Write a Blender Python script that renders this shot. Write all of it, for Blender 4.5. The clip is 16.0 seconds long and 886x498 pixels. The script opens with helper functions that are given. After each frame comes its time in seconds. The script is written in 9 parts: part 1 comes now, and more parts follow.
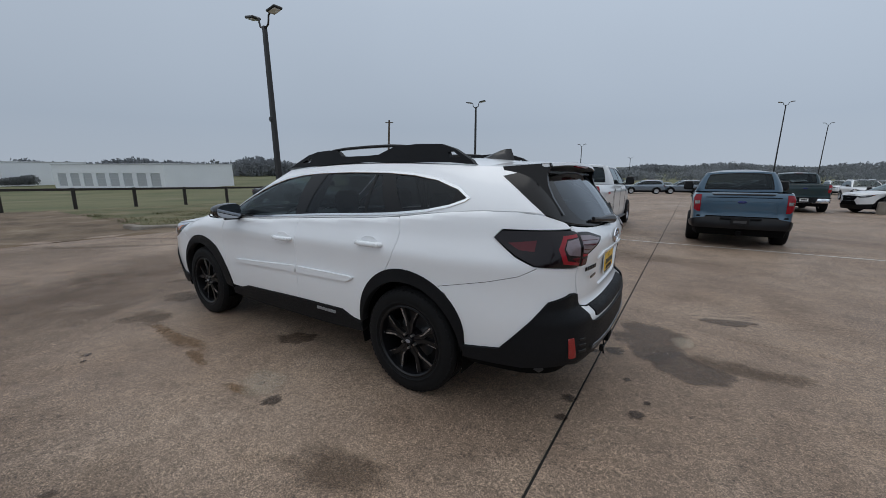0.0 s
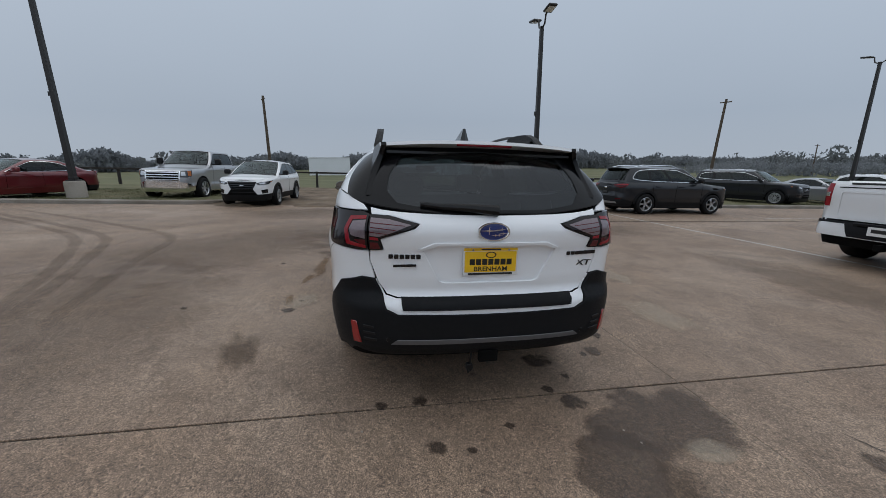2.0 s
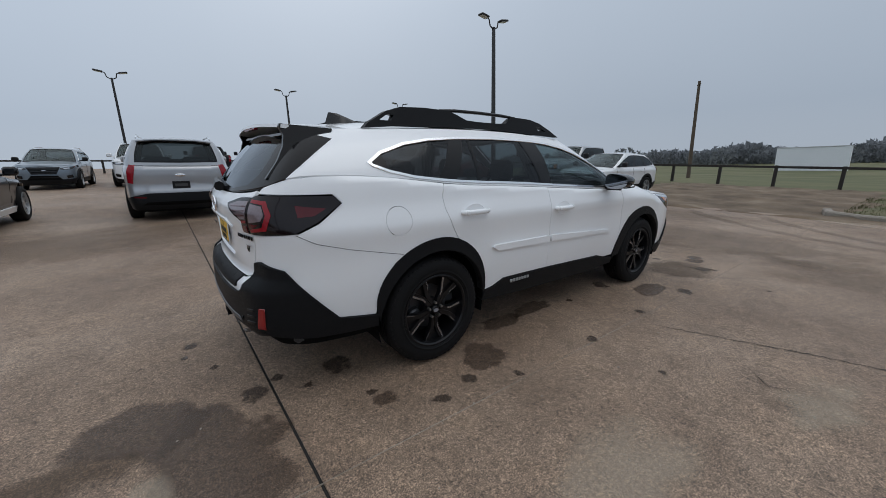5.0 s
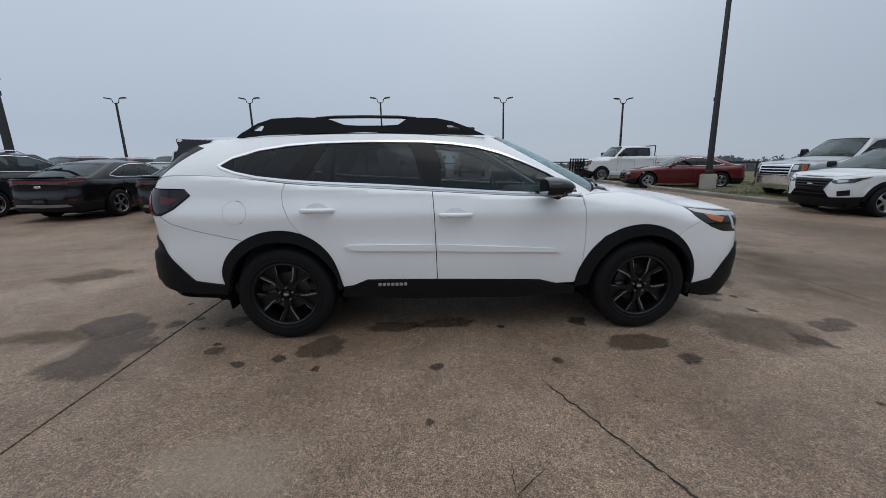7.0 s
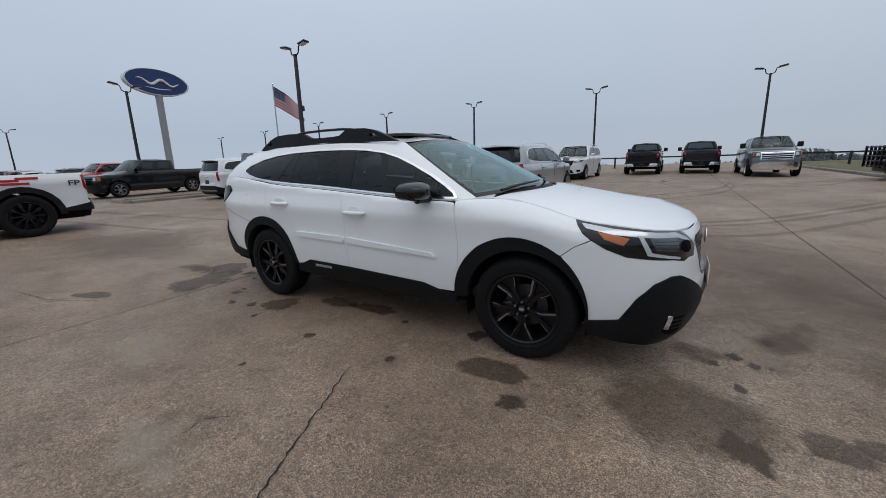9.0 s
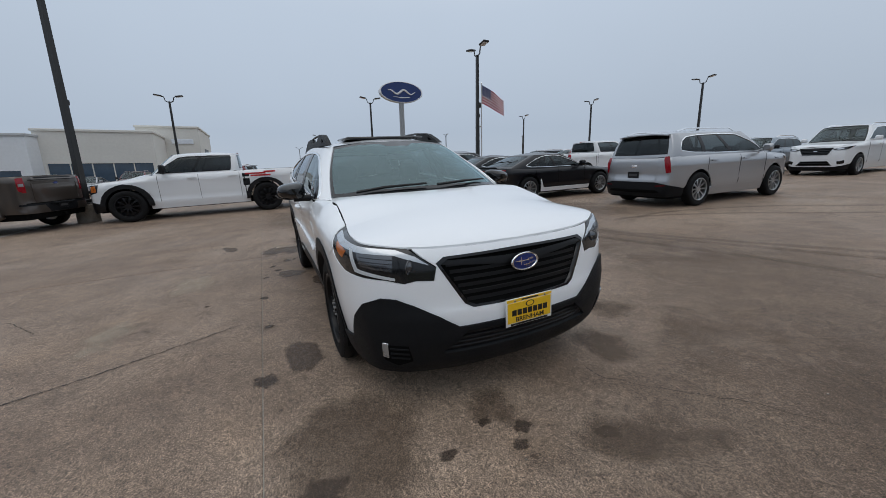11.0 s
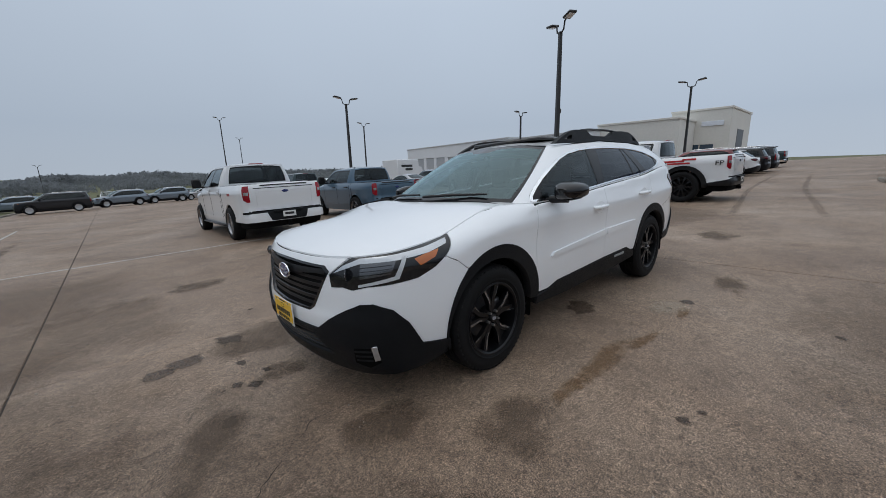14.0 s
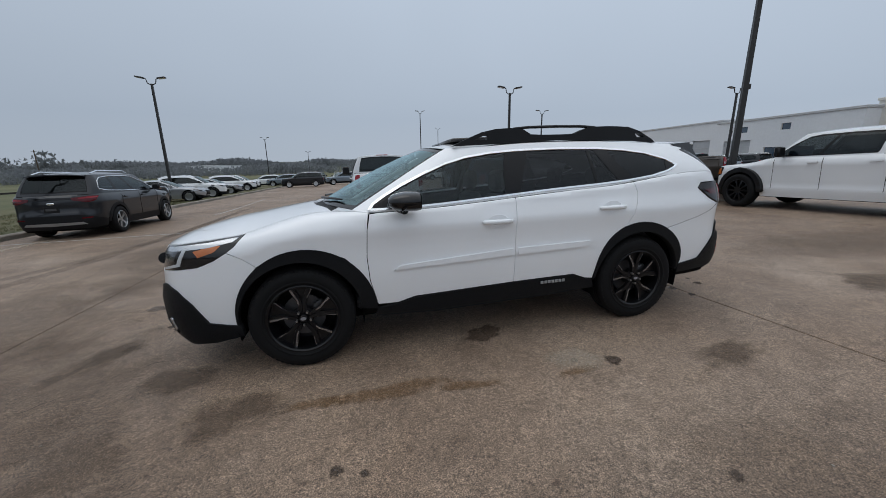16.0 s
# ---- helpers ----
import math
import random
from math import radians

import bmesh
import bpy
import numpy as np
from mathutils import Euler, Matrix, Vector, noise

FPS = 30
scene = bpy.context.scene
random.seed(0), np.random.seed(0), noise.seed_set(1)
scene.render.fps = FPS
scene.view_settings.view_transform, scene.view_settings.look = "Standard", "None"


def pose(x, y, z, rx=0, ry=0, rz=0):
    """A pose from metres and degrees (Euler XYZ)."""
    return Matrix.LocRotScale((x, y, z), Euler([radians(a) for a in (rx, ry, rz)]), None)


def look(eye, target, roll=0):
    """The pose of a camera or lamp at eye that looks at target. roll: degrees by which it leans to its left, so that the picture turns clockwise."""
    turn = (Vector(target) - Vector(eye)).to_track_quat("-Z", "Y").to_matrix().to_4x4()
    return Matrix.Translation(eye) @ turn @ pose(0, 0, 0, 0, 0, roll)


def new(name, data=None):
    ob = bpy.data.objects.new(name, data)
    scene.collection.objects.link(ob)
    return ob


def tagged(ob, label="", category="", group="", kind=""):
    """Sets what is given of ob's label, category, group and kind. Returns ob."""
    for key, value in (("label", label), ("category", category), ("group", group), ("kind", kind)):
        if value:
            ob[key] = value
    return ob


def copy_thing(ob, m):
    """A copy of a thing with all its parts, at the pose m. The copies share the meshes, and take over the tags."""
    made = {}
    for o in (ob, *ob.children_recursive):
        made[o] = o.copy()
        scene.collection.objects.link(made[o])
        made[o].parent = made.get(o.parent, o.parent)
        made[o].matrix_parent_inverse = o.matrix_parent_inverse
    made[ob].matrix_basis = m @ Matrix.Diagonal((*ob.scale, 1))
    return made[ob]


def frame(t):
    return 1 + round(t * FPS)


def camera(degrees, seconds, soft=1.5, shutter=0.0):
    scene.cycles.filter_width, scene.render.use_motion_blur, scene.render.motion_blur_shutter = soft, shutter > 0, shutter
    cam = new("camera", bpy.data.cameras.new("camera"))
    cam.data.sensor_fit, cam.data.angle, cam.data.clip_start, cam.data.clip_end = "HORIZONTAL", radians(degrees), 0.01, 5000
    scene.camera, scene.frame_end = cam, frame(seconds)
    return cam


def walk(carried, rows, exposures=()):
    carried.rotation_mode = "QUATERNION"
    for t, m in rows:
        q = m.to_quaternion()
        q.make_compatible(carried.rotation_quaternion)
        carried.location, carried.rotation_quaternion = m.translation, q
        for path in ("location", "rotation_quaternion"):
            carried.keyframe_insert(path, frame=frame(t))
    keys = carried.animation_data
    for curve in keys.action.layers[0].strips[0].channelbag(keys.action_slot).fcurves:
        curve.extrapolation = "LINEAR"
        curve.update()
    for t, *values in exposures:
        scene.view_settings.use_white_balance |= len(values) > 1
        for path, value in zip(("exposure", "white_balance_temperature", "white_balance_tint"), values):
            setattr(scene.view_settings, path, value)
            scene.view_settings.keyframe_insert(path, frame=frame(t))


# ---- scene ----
cam = camera(100.6, 16.0, soft=0.7)
PATH = [
    (0.0, (2.817, -2.628, 1.542), (1.738, -1.001, 1.110), -0.18),
    (0.5, (3.335, -2.188, 1.533), (2.012, -0.757, 1.084), -0.40),
    (1.0, (3.749, -1.688, 1.504), (2.173, -0.543, 1.051), -0.35),
    (1.5, (4.062, -1.133, 1.495), (2.252, -0.419, 1.033), -0.39),
    (2.0, (4.264, -0.551, 1.457), (2.346, -0.220, 0.996), -0.42),
    (2.5, (4.255, 0.084, 1.416), (2.312, 0.118, 0.944), -0.62),
    (3.0, (4.173, 0.669, 1.362), (2.256, 0.364, 0.880), -0.44),
    (3.5, (3.970, 1.274, 1.346), (2.144, 0.620, 0.855), -0.58),
    (6.0, (1.536, 3.354, 1.248), (0.890, 1.506, 0.840), -1.52),
    (6.5, (0.924, 3.518, 1.234), (0.510, 1.604, 0.829), -1.36),
    (7.0, (0.280, 3.609, 1.224), (0.199, 1.653, 0.818), -1.53),
    (7.5, (-0.384, 3.614, 1.208), (-0.184, 1.665, 0.807), -1.77),
    (8.0, (-0.958, 3.583, 1.210), (-0.438, 1.694, 0.807), -1.51),
    (8.5, (-1.580, 3.438, 1.214), (-0.757, 1.660, 0.813), -1.61),
    (9.0, (-2.189, 3.156, 1.217), (-1.145, 1.497, 0.819), -1.62),
    (11.5, (-4.102, 0.635, 1.250), (-2.195, 0.200, 0.829), -1.59),
    (12.0, (-4.137, -0.011, 1.280), (-2.183, 0.050, 0.855), -1.83),
    (12.5, (-4.047, -0.666, 1.300), (-2.152, -0.189, 0.875), -1.82),
    (13.0, (-3.860, -1.296, 1.326), (-2.089, -0.471, 0.900), -1.81),
    (13.5, (-3.545, -1.850, 1.342), (-1.984, -0.678, 0.909), -1.81),
    (14.0, (-3.164, -2.363, 1.369), (-1.858, -0.912, 0.934), -1.68),
    (14.5, (-2.652, -2.767, 1.382), (-1.558, -1.154, 0.932), -1.52),
    (15.0, (-2.102, -3.087, 1.396), (-1.196, -1.363, 0.941), -1.37),
    (15.5, (-1.524, -3.286, 1.409), (-0.833, -1.469, 0.938), -1.25),
    (16.0, (-0.986, -3.436, 1.446), (-0.525, -1.549, 0.971), -0.93),
]
walk(cam, [(t, look(eye, target, roll)) for t, eye, target, roll in PATH])

# The concrete lot falls gently: its own frame, z up from the concrete.
LOT = Matrix(((0.99989, 0.00025, -0.01499, 0), (0.00025, 0.99942, 0.03398, 0), (0.01499, -0.03398, 0.99931, 0), (0, 0, 0, 1)))


def lot(x, y, yaw=0, z=0):
    return LOT @ pose(x, y, z, 0, 0, yaw)


def upright(x, y, yaw=0):
    p = LOT @ Vector((x, y, 0))
    return pose(p.x, p.y, p.z, 0, 0, yaw)

# ---------- light: an overcast, misty morning ----------
world = bpy.data.worlds.new("overcast_sky")
scene.world = world
world.use_nodes = True
wn, wl = world.node_tree.nodes, world.node_tree.links
wn.clear()
sky = wn.new("ShaderNodeTexSky")
sky.sky_type, sky.sun_disc = "NISHITA", False
sky.sun_elevation, sky.sun_rotation = radians(40), radians(200)
sky.air_density, sky.dust_density = 1.0, 4.0
grey = wn.new("ShaderNodeHueSaturation")
grey.inputs["Saturation"].default_value = 0.15
geo = wn.new("ShaderNodeTexCoord")
sep = wn.new("ShaderNodeSeparateXYZ")
ramp = wn.new("ShaderNodeValToRGB")
ramp.color_ramp.elements[0].position, ramp.color_ramp.elements[0].color = 0.0, (0.405, 0.465, 0.545, 1)
ramp.color_ramp.elements[1].position, ramp.color_ramp.elements[1].color = 1.0, (0.93, 0.98, 1.05, 1)
for pos, col in ((0.10, (0.368, 0.437, 0.532, 1)), (0.35, (0.447, 0.525, 0.632, 1)), (0.6, (0.62, 0.69, 0.78, 1))):
    ramp.color_ramp.elements.new(pos).color = col
cloud = wn.new("ShaderNodeTexNoise")
cloud.inputs["Scale"].default_value, cloud.inputs["Detail"].default_value = 1.6, 3
cmap = wn.new("ShaderNodeMapRange")
cmap.inputs["To Min"].default_value, cmap.inputs["To Max"].default_value = 0.93, 1.07
mul = wn.new("ShaderNodeMixRGB")
mul.blend_type = "MULTIPLY"
mul.inputs[0].default_value = 1
mixs = wn.new("ShaderNodeMixRGB")
mixs.inputs[0].default_value = 0.94
scl = wn.new("ShaderNodeMixRGB")
scl.blend_type = "MULTIPLY"
scl.inputs[0].default_value, scl.inputs[2].default_value = 1, (0.1, 0.1, 0.1, 1)
bg = wn.new("ShaderNodeBackground")
bg.inputs["Strength"].default_value = 1.0
out = wn.new("ShaderNodeOutputWorld")
wl.new(sky.outputs[0], grey.inputs["Color"])
wl.new(grey.outputs[0], scl.inputs[1])
wl.new(geo.outputs["Generated"], sep.inputs[0])
wl.new(sep.outputs["Z"], ramp.inputs[0])
wl.new(geo.outputs["Generated"], cloud.inputs["Vector"])
wl.new(cloud.outputs["Fac"], cmap.inputs["Value"])
wl.new(ramp.outputs[0], mul.inputs[1])
wl.new(cmap.outputs[0], mul.inputs[2])
wl.new(scl.outputs[0], mixs.inputs[1])
side = wn.new("ShaderNodeMapRange")
side.inputs["From Min"].default_value, side.inputs["From Max"].default_value = -1, 1
side.inputs["To Min"].default_value, side.inputs["To Max"].default_value = 0.95, 1.15
mul2 = wn.new("ShaderNodeMixRGB")
mul2.blend_type = "MULTIPLY"
mul2.inputs[0].default_value = 1
wl.new(sep.outputs["X"], side.inputs["Value"])
wl.new(mul.outputs[0], mul2.inputs[1])
wl.new(side.outputs[0], mul2.inputs[2])
wl.new(mul2.outputs[0], mixs.inputs[2])
wl.new(mixs.outputs[0], bg.inputs["Color"])
wl.new(bg.outputs[0], out.inputs[0])
sun = new("sun", bpy.data.lights.new("sun", "SUN"))
sun.data.energy, sun.data.angle, sun.data.color = 0.3, radians(40), (1, 0.97, 0.93)
sun.matrix_world = look((0, 0, 40), (12, -14, 0))
scene.view_settings.exposure = 0.0

# ---------- materials ----------
MATS = {}


def nodes_of(name):
    m = bpy.data.materials.new(name)
    m.use_nodes = True
    n, l = m.node_tree.nodes, m.node_tree.links
    b = n["Principled BSDF"]
    return m, n, l, b


def noise_node(n, l, scale, detail=3, coord="Object", rough=0.5):
    tc = n.new("ShaderNodeTexCoord")
    t = n.new("ShaderNodeTexNoise")
    t.inputs["Scale"].default_value, t.inputs["Detail"].default_value, t.inputs["Roughness"].default_value = scale, detail, rough
    l.new(tc.outputs[coord], t.inputs["Vector"])
    return t


def mat(name, col, rough=0.5, metal=0.0, coat=0.0, vary=0.08, grain=40.0, patch=3.0, bump=0.0, bump_scale=200.0, spec=0.5):
    """A plain painted or moulded surface, with variation at two scales."""
    if name in MATS:
        return MATS[name]
    m, n, l, b = nodes_of(name)
    a, c = noise_node(n, l, patch, 4), noise_node(n, l, grain, 3)
    add = n.new("ShaderNodeMath")
    add.operation = "ADD"
    l.new(a.outputs["Fac"], add.inputs[0])
    l.new(c.outputs["Fac"], add.inputs[1])
    r = n.new("ShaderNodeMapRange")
    r.inputs["From Min"].default_value, r.inputs["From Max"].default_value = 0.6, 1.4
    r.inputs["To Min"].default_value, r.inputs["To Max"].default_value = 1 - vary, 1 + vary
    l.new(add.outputs[0], r.inputs["Value"])
    mx = n.new("ShaderNodeMixRGB")
    mx.blend_type = "MULTIPLY"
    mx.inputs[0].default_value, mx.inputs[1].default_value = 1, (*col, 1)
    l.new(r.outputs[0], mx.inputs[2])
    l.new(mx.outputs[0], b.inputs["Base Color"])
    rr = n.new("ShaderNodeMapRange")
    rr.inputs["To Min"].default_value, rr.inputs["To Max"].default_value = max(0.02, rough * 0.85), min(1, rough * 1.15)
    l.new(a.outputs["Fac"], rr.inputs["Value"])
    l.new(rr.outputs[0], b.inputs["Roughness"])
    b.inputs["Metallic"].default_value = metal
    b.inputs["Specular IOR Level"].default_value = spec
    b.inputs["Coat Weight"].default_value = coat
    b.inputs["Coat Roughness"].default_value = 0.04
    if bump:
        t = noise_node(n, l, bump_scale, 2)
        bp = n.new("ShaderNodeBump")
        bp.inputs["Strength"].default_value, bp.inputs["Distance"].default_value = bump, 0.002
        l.new(t.outputs["Fac"], bp.inputs["Height"])
        l.new(bp.outputs[0], b.inputs["Normal"])
    MATS[name] = m
    return m


def paint(name, col, metal=0.0):
    return mat("paint_" + name, col, rough=0.35 if not metal else 0.3, metal=metal, coat=0.9 if max(col) > 0.1 else 0.65, vary=0.03, grain=400, patch=1.3, spec=0.5 if max(col) > 0.03 else 0.15)


def glass(name, tint, clear, gloss=0.04):
    """Tinted glass: a coloured transparent pane under a clear gloss. clear: how much light each face passes; gloss: its mirror share seen head-on."""
    if name in MATS:
        return MATS[name]
    m, n, l, b = nodes_of(name)
    n.remove(b)
    tr = n.new("ShaderNodeBsdfTransparent")
    tr.inputs[0].default_value = (*(c * clear for c in tint), 1)
    gl = n.new("ShaderNodeBsdfGlossy")
    gl.inputs["Color"].default_value = (*tint, 1)
    gl.inputs["Roughness"].default_value = 0.02
    lw = n.new("ShaderNodeLayerWeight")
    lw.inputs["Blend"].default_value = 0.5
    pw = n.new("ShaderNodeMath")
    pw.operation = "POWER"
    pw.inputs[1].default_value = 5
    l.new(lw.outputs["Facing"], pw.inputs[0])
    fr = n.new("ShaderNodeMapRange")
    fr.inputs["To Min"].default_value = gloss
    l.new(pw.outputs[0], fr.inputs["Value"])
    mx = n.new("ShaderNodeMixShader")
    l.new(fr.outputs[0], mx.inputs[0])
    l.new(tr.outputs[0], mx.inputs[1])
    l.new(gl.outputs[0], mx.inputs[2])
    l.new(mx.outputs[0], n["Material Output"].inputs["Surface"])
    MATS[name] = m
    return m


WHITE = paint("pearl_white", (0.88, 0.895, 0.91))
PILLAR = mat("pillar_black", (0.005, 0.005, 0.006), 0.14, vary=0.1, spec=0.25)
BLACK_GLOSS = mat("gloss_black", (0.006, 0.006, 0.007), 0.12, coat=0.2, vary=0.05, spec=0.4)
BLACK_SATIN = mat("satin_black", (0.007, 0.007, 0.008), 0.35, vary=0.12, spec=0.3)
PLASTIC = mat("grained_black_plastic", (0.010, 0.0106, 0.012), 0.5, vary=0.15, bump=0.35, bump_scale=700, spec=0.14)
SHELL = mat("dark_shell", (0.004, 0.004, 0.004), 0.9, spec=0.1)
RUBBER = mat("tyre_rubber", (0.007, 0.007, 0.0075), 0.7, vary=0.25, grain=60, bump=0.2, bump_scale=300, spec=0.2)
CHROME = mat("chrome", (0.9, 0.91, 0.92), 0.16, metal=1.0, vary=0.04)
ALLOY = mat("alloy_wheel", (0.45, 0.46, 0.47), 0.3, metal=0.9, vary=0.06)
RIM_BLACK = mat("black_alloy", (0.006, 0.006, 0.007), 0.3, coat=0.08, vary=0.1, spec=0.3)
DISC = mat("dull_steel", (0.10, 0.10, 0.105), 0.45, metal=0.8, vary=0.2)
RIM_GREY = mat("dark_machined_alloy", (0.28, 0.28, 0.29), 0.22, metal=0.85, vary=0.1)
STEEL = mat("steel", (0.3, 0.29, 0.28), 0.45, metal=0.9, vary=0.2)
TAIL_RED = mat("red_lens", (0.27, 0.008, 0.016), 0.15, coat=0.35, vary=0.1, spec=0.3)
TAIL_DARK = mat("smoked_lens", (0.009, 0.005, 0.006), 0.1, coat=0.2, vary=0.1, spec=0.3)
TAIL_CLEAR = mat("clear_lens", (0.21, 0.165, 0.18), 0.12, coat=0.5, vary=0.2, grain=90, metal=0.2)
AMBER = mat("amber_lens", (0.50, 0.13, 0.02), 0.2, coat=0.8, vary=0.1)
LAMP_CLEAR = mat("headlamp_reflector", (0.55, 0.57, 0.59), 0.15, metal=0.7, coat=1.0)
LAMP_WHITE = mat("headlamp_light_guide", (0.8, 0.82, 0.84), 0.2, coat=0.6)
TAIL_DEEP = mat("deep_red_lens", (0.085, 0.003, 0.007), 0.12, coat=0.35, vary=0.1, spec=0.3)
REFLECTOR = mat("red_reflector", (0.28, 0.010, 0.011), 0.2, coat=0.8)
PLATE_YELLOW = mat("yellow_plate", (0.86, 0.52, 0.02), 0.35, vary=0.05)
PLATE_WHITE = mat("white_plate", (0.75, 0.75, 0.74), 0.4, vary=0.05)
INK = mat("black_print", (0.012, 0.012, 0.012), 0.4)
BLUE_ENAMEL = mat("blue_enamel", (0.012, 0.025, 0.14), 0.15, coat=0.8)
INTERIOR = mat("dark_interior", (0.04, 0.041, 0.043), 0.7, vary=0.15)
HEADLINER = mat("grey_headliner", (0.30, 0.30, 0.29), 0.9)
GLASS_FRONT = glass("windscreen_glass", (0.76, 0.98, 1.0), 0.6, 0.15)
GLASS_REAR = glass("rear_privacy_glass", (0.9, 0.95, 1.0), 0.12, 0.05)
LAMP_GUIDE = mat("light_guide_grey", (0.55, 0.57, 0.59), 0.2, coat=0.6)
LAMP_HOUSING = mat("headlamp_housing", (0.010, 0.0105, 0.012), 0.12, coat=0.45, spec=0.3)
LAMP_BOWL = mat("headlamp_bowl", (0.13, 0.135, 0.145), 0.18, metal=0.7, coat=0.5)
DASH = mat("grey_dashboard", (0.12, 0.125, 0.125), 0.75, vary=0.15)
GLASS_SIDE = glass("tinted_glass", (0.88, 0.97, 1.0), 0.42, 0.035)
GLASS_DARK = glass("privacy_glass", (0.9, 0.95, 1.0), 0.2, 0.03)

# ---------- mesh tools ----------


def spline(pts):
    """A smooth curve through (x, y) pairs, held flat past its ends; takes arrays."""
    xs, ys = np.array([p[0] for p in pts], float), np.array([p[1] for p in pts], float)
    s = np.diff(ys) / np.diff(xs)
    m = np.concatenate(([s[0]], (s[1:] + s[:-1]) / 2, [s[-1]]))
    for i in range(1, len(m) - 1):
        if s[i - 1] * s[i] <= 0:
            m[i] = 0

    def f(x):
        x = np.clip(np.asarray(x, float), xs[0], xs[-1])
        i = np.clip(np.searchsorted(xs, x) - 1, 0, len(xs) - 2)
        h = xs[i + 1] - xs[i]
        t = (x - xs[i]) / h
        return ((2 * t**3 - 3 * t**2 + 1) * ys[i] + (t**3 - 2 * t**2 + t) * h * m[i]
                + (3 * t**2 - 2 * t**3) * ys[i + 1] + (t**3 - t**2) * h * m[i + 1])
    return f


class Geo:
    """Verts and faces gathered into one mesh."""

    def __init__(self):
        self.v, self.f = [], []

    def add(self, verts, faces, m=None):
        k = len(self.v)
        for p in verts:
            p = Vector(p)
            self.v.append(tuple(m @ p if m is not None else p))
        self.f += [tuple(i + k for i in f) for f in faces]
        return self

    def box(self, x0, x1, y0, y1, z0, z1, c=0.006, m=None):
        """A box with chamfered edges."""
        c = min(c, (x1 - x0) * 0.45, (y1 - y0) * 0.45, (z1 - z0) * 0.45)
        vs, ids = [], {}
        for ix in (0, 1):
            for iy in (0, 1):
                for iz in (0, 1):
                    p = [(x0, x1)[ix], (y0, y1)[iy], (z0, z1)[iz]]
                    s = [1 - 2 * ix, 1 - 2 * iy, 1 - 2 * iz]
                    for a in range(3):
                        q = [p[k] + (0 if k == a else s[k] * c) for k in range(3)]
                        ids[ix, iy, iz, a] = len(vs)
                        vs.append(q)
        fs = []
        for a in range(3):
            for e in (0, 1):
                o = [k for k in range(3) if k != a]
                quad = []
                for d in ((0, 0), (1, 0), (1, 1), (0, 1)):
                    key = [0, 0, 0]
                    key[a], key[o[0]], key[o[1]] = e, d[0], d[1]
                    quad.append(ids[(*key, a)])
                flip = (e == 1) != (a == 1)
                fs.append(quad if flip else quad[::-1])
        for a in range(3):
            o = [k for k in range(3) if k != a]
            for d in ((0, 0), (1, 0), (1, 1), (0, 1)):
                k0, k1 = [0, 0, 0], [0, 0, 0]
                k1[a] = 1
                for k in (k0, k1):
                    k[o[0]], k[o[1]] = d
                fs.append([ids[(*k0, o[0])], ids[(*k1, o[0])], ids[(*k1, o[1])], ids[(*k0, o[1])]])
        for ix in (0, 1):
            for iy in (0, 1):
                for iz in (0, 1):
                    fs.append([ids[ix, iy, iz, a] for a in range(3)])
        return self.add(vs, fs, m)

    def lathe(self, prof, n=32, m=None, closed=False, caps=True):
        """Turns (radius, height) points round the z axis."""
        vs = [(r * math.cos(2 * math.pi * i / n), r * math.sin(2 * math.pi * i / n), h) for r, h in prof for i in range(n)]
        k = len(prof)
        fs = [(a * n + i, a * n + (i + 1) % n, (a + 1) % k * n + (i + 1) % n, (a + 1) % k * n + i) for a in range(k if closed else k - 1) for i in range(n)]
        if not closed and caps:
            if prof[0][0] > 1e-6:
                fs.append(tuple(range(n))[::-1])
            if prof[-1][0] > 1e-6:
                fs.append(tuple((k - 1) * n + i for i in range(n)))
        return self.add(vs, fs, m)

    def tube(self, path, r, n=8, m=None):
        """A round bar along points; r: one radius, or one for each point."""
        path = [Vector(p) for p in path]
        rs = r if isinstance(r, (list, tuple)) else [r] * len(path)
        vs = []
        side = None
        for i, p in enumerate(path):
            d = (path[min(i + 1, len(path) - 1)] - path[max(i - 1, 0)]).normalized()
            if side is None:
                side = d.orthogonal().normalized()
            side = (side - d * side.dot(d)).normalized()
            up = d.cross(side)
            vs += [p + rs[i] * (math.cos(2 * math.pi * k / n) * side + math.sin(2 * math.pi * k / n) * up) for k in range(n)]
        fs = [(i * n + k, i * n + (k + 1) % n, (i + 1) * n + (k + 1) % n, (i + 1) * n + k) for i in range(len(path) - 1) for k in range(n)]
        fs += [tuple(range(n))[::-1], tuple((len(path) - 1) * n + k for k in range(n))]
        return self.add(vs, fs, m)

    def prism(self, poly, h, m=None, c=0.0):
        """A polygon in x, y raised from 0 to h, its top edge chamfered by c."""
        n = len(poly)
        ctr = np.mean(np.array(poly), axis=0)
        top = [(p[0] + (ctr[0] - p[0]) * c, p[1] + (ctr[1] - p[1]) * c, h) for p in poly]
        vs = [(x, y, 0) for x, y in poly] + [(x, y, h if not c else h * 0.75) for x, y in poly]
        fs = [tuple(range(n))[::-1]] + [(i, (i + 1) % n, n + (i + 1) % n, n + i) for i in range(n)]
        if c:
            vs += top
            fs += [(n + i, n + (i + 1) % n, 2 * n + (i + 1) % n, 2 * n + i) for i in range(n)] + [tuple(range(2 * n, 3 * n))]
        else:
            fs.append(tuple(range(n, 2 * n)))
        return self.add(vs, fs, m)

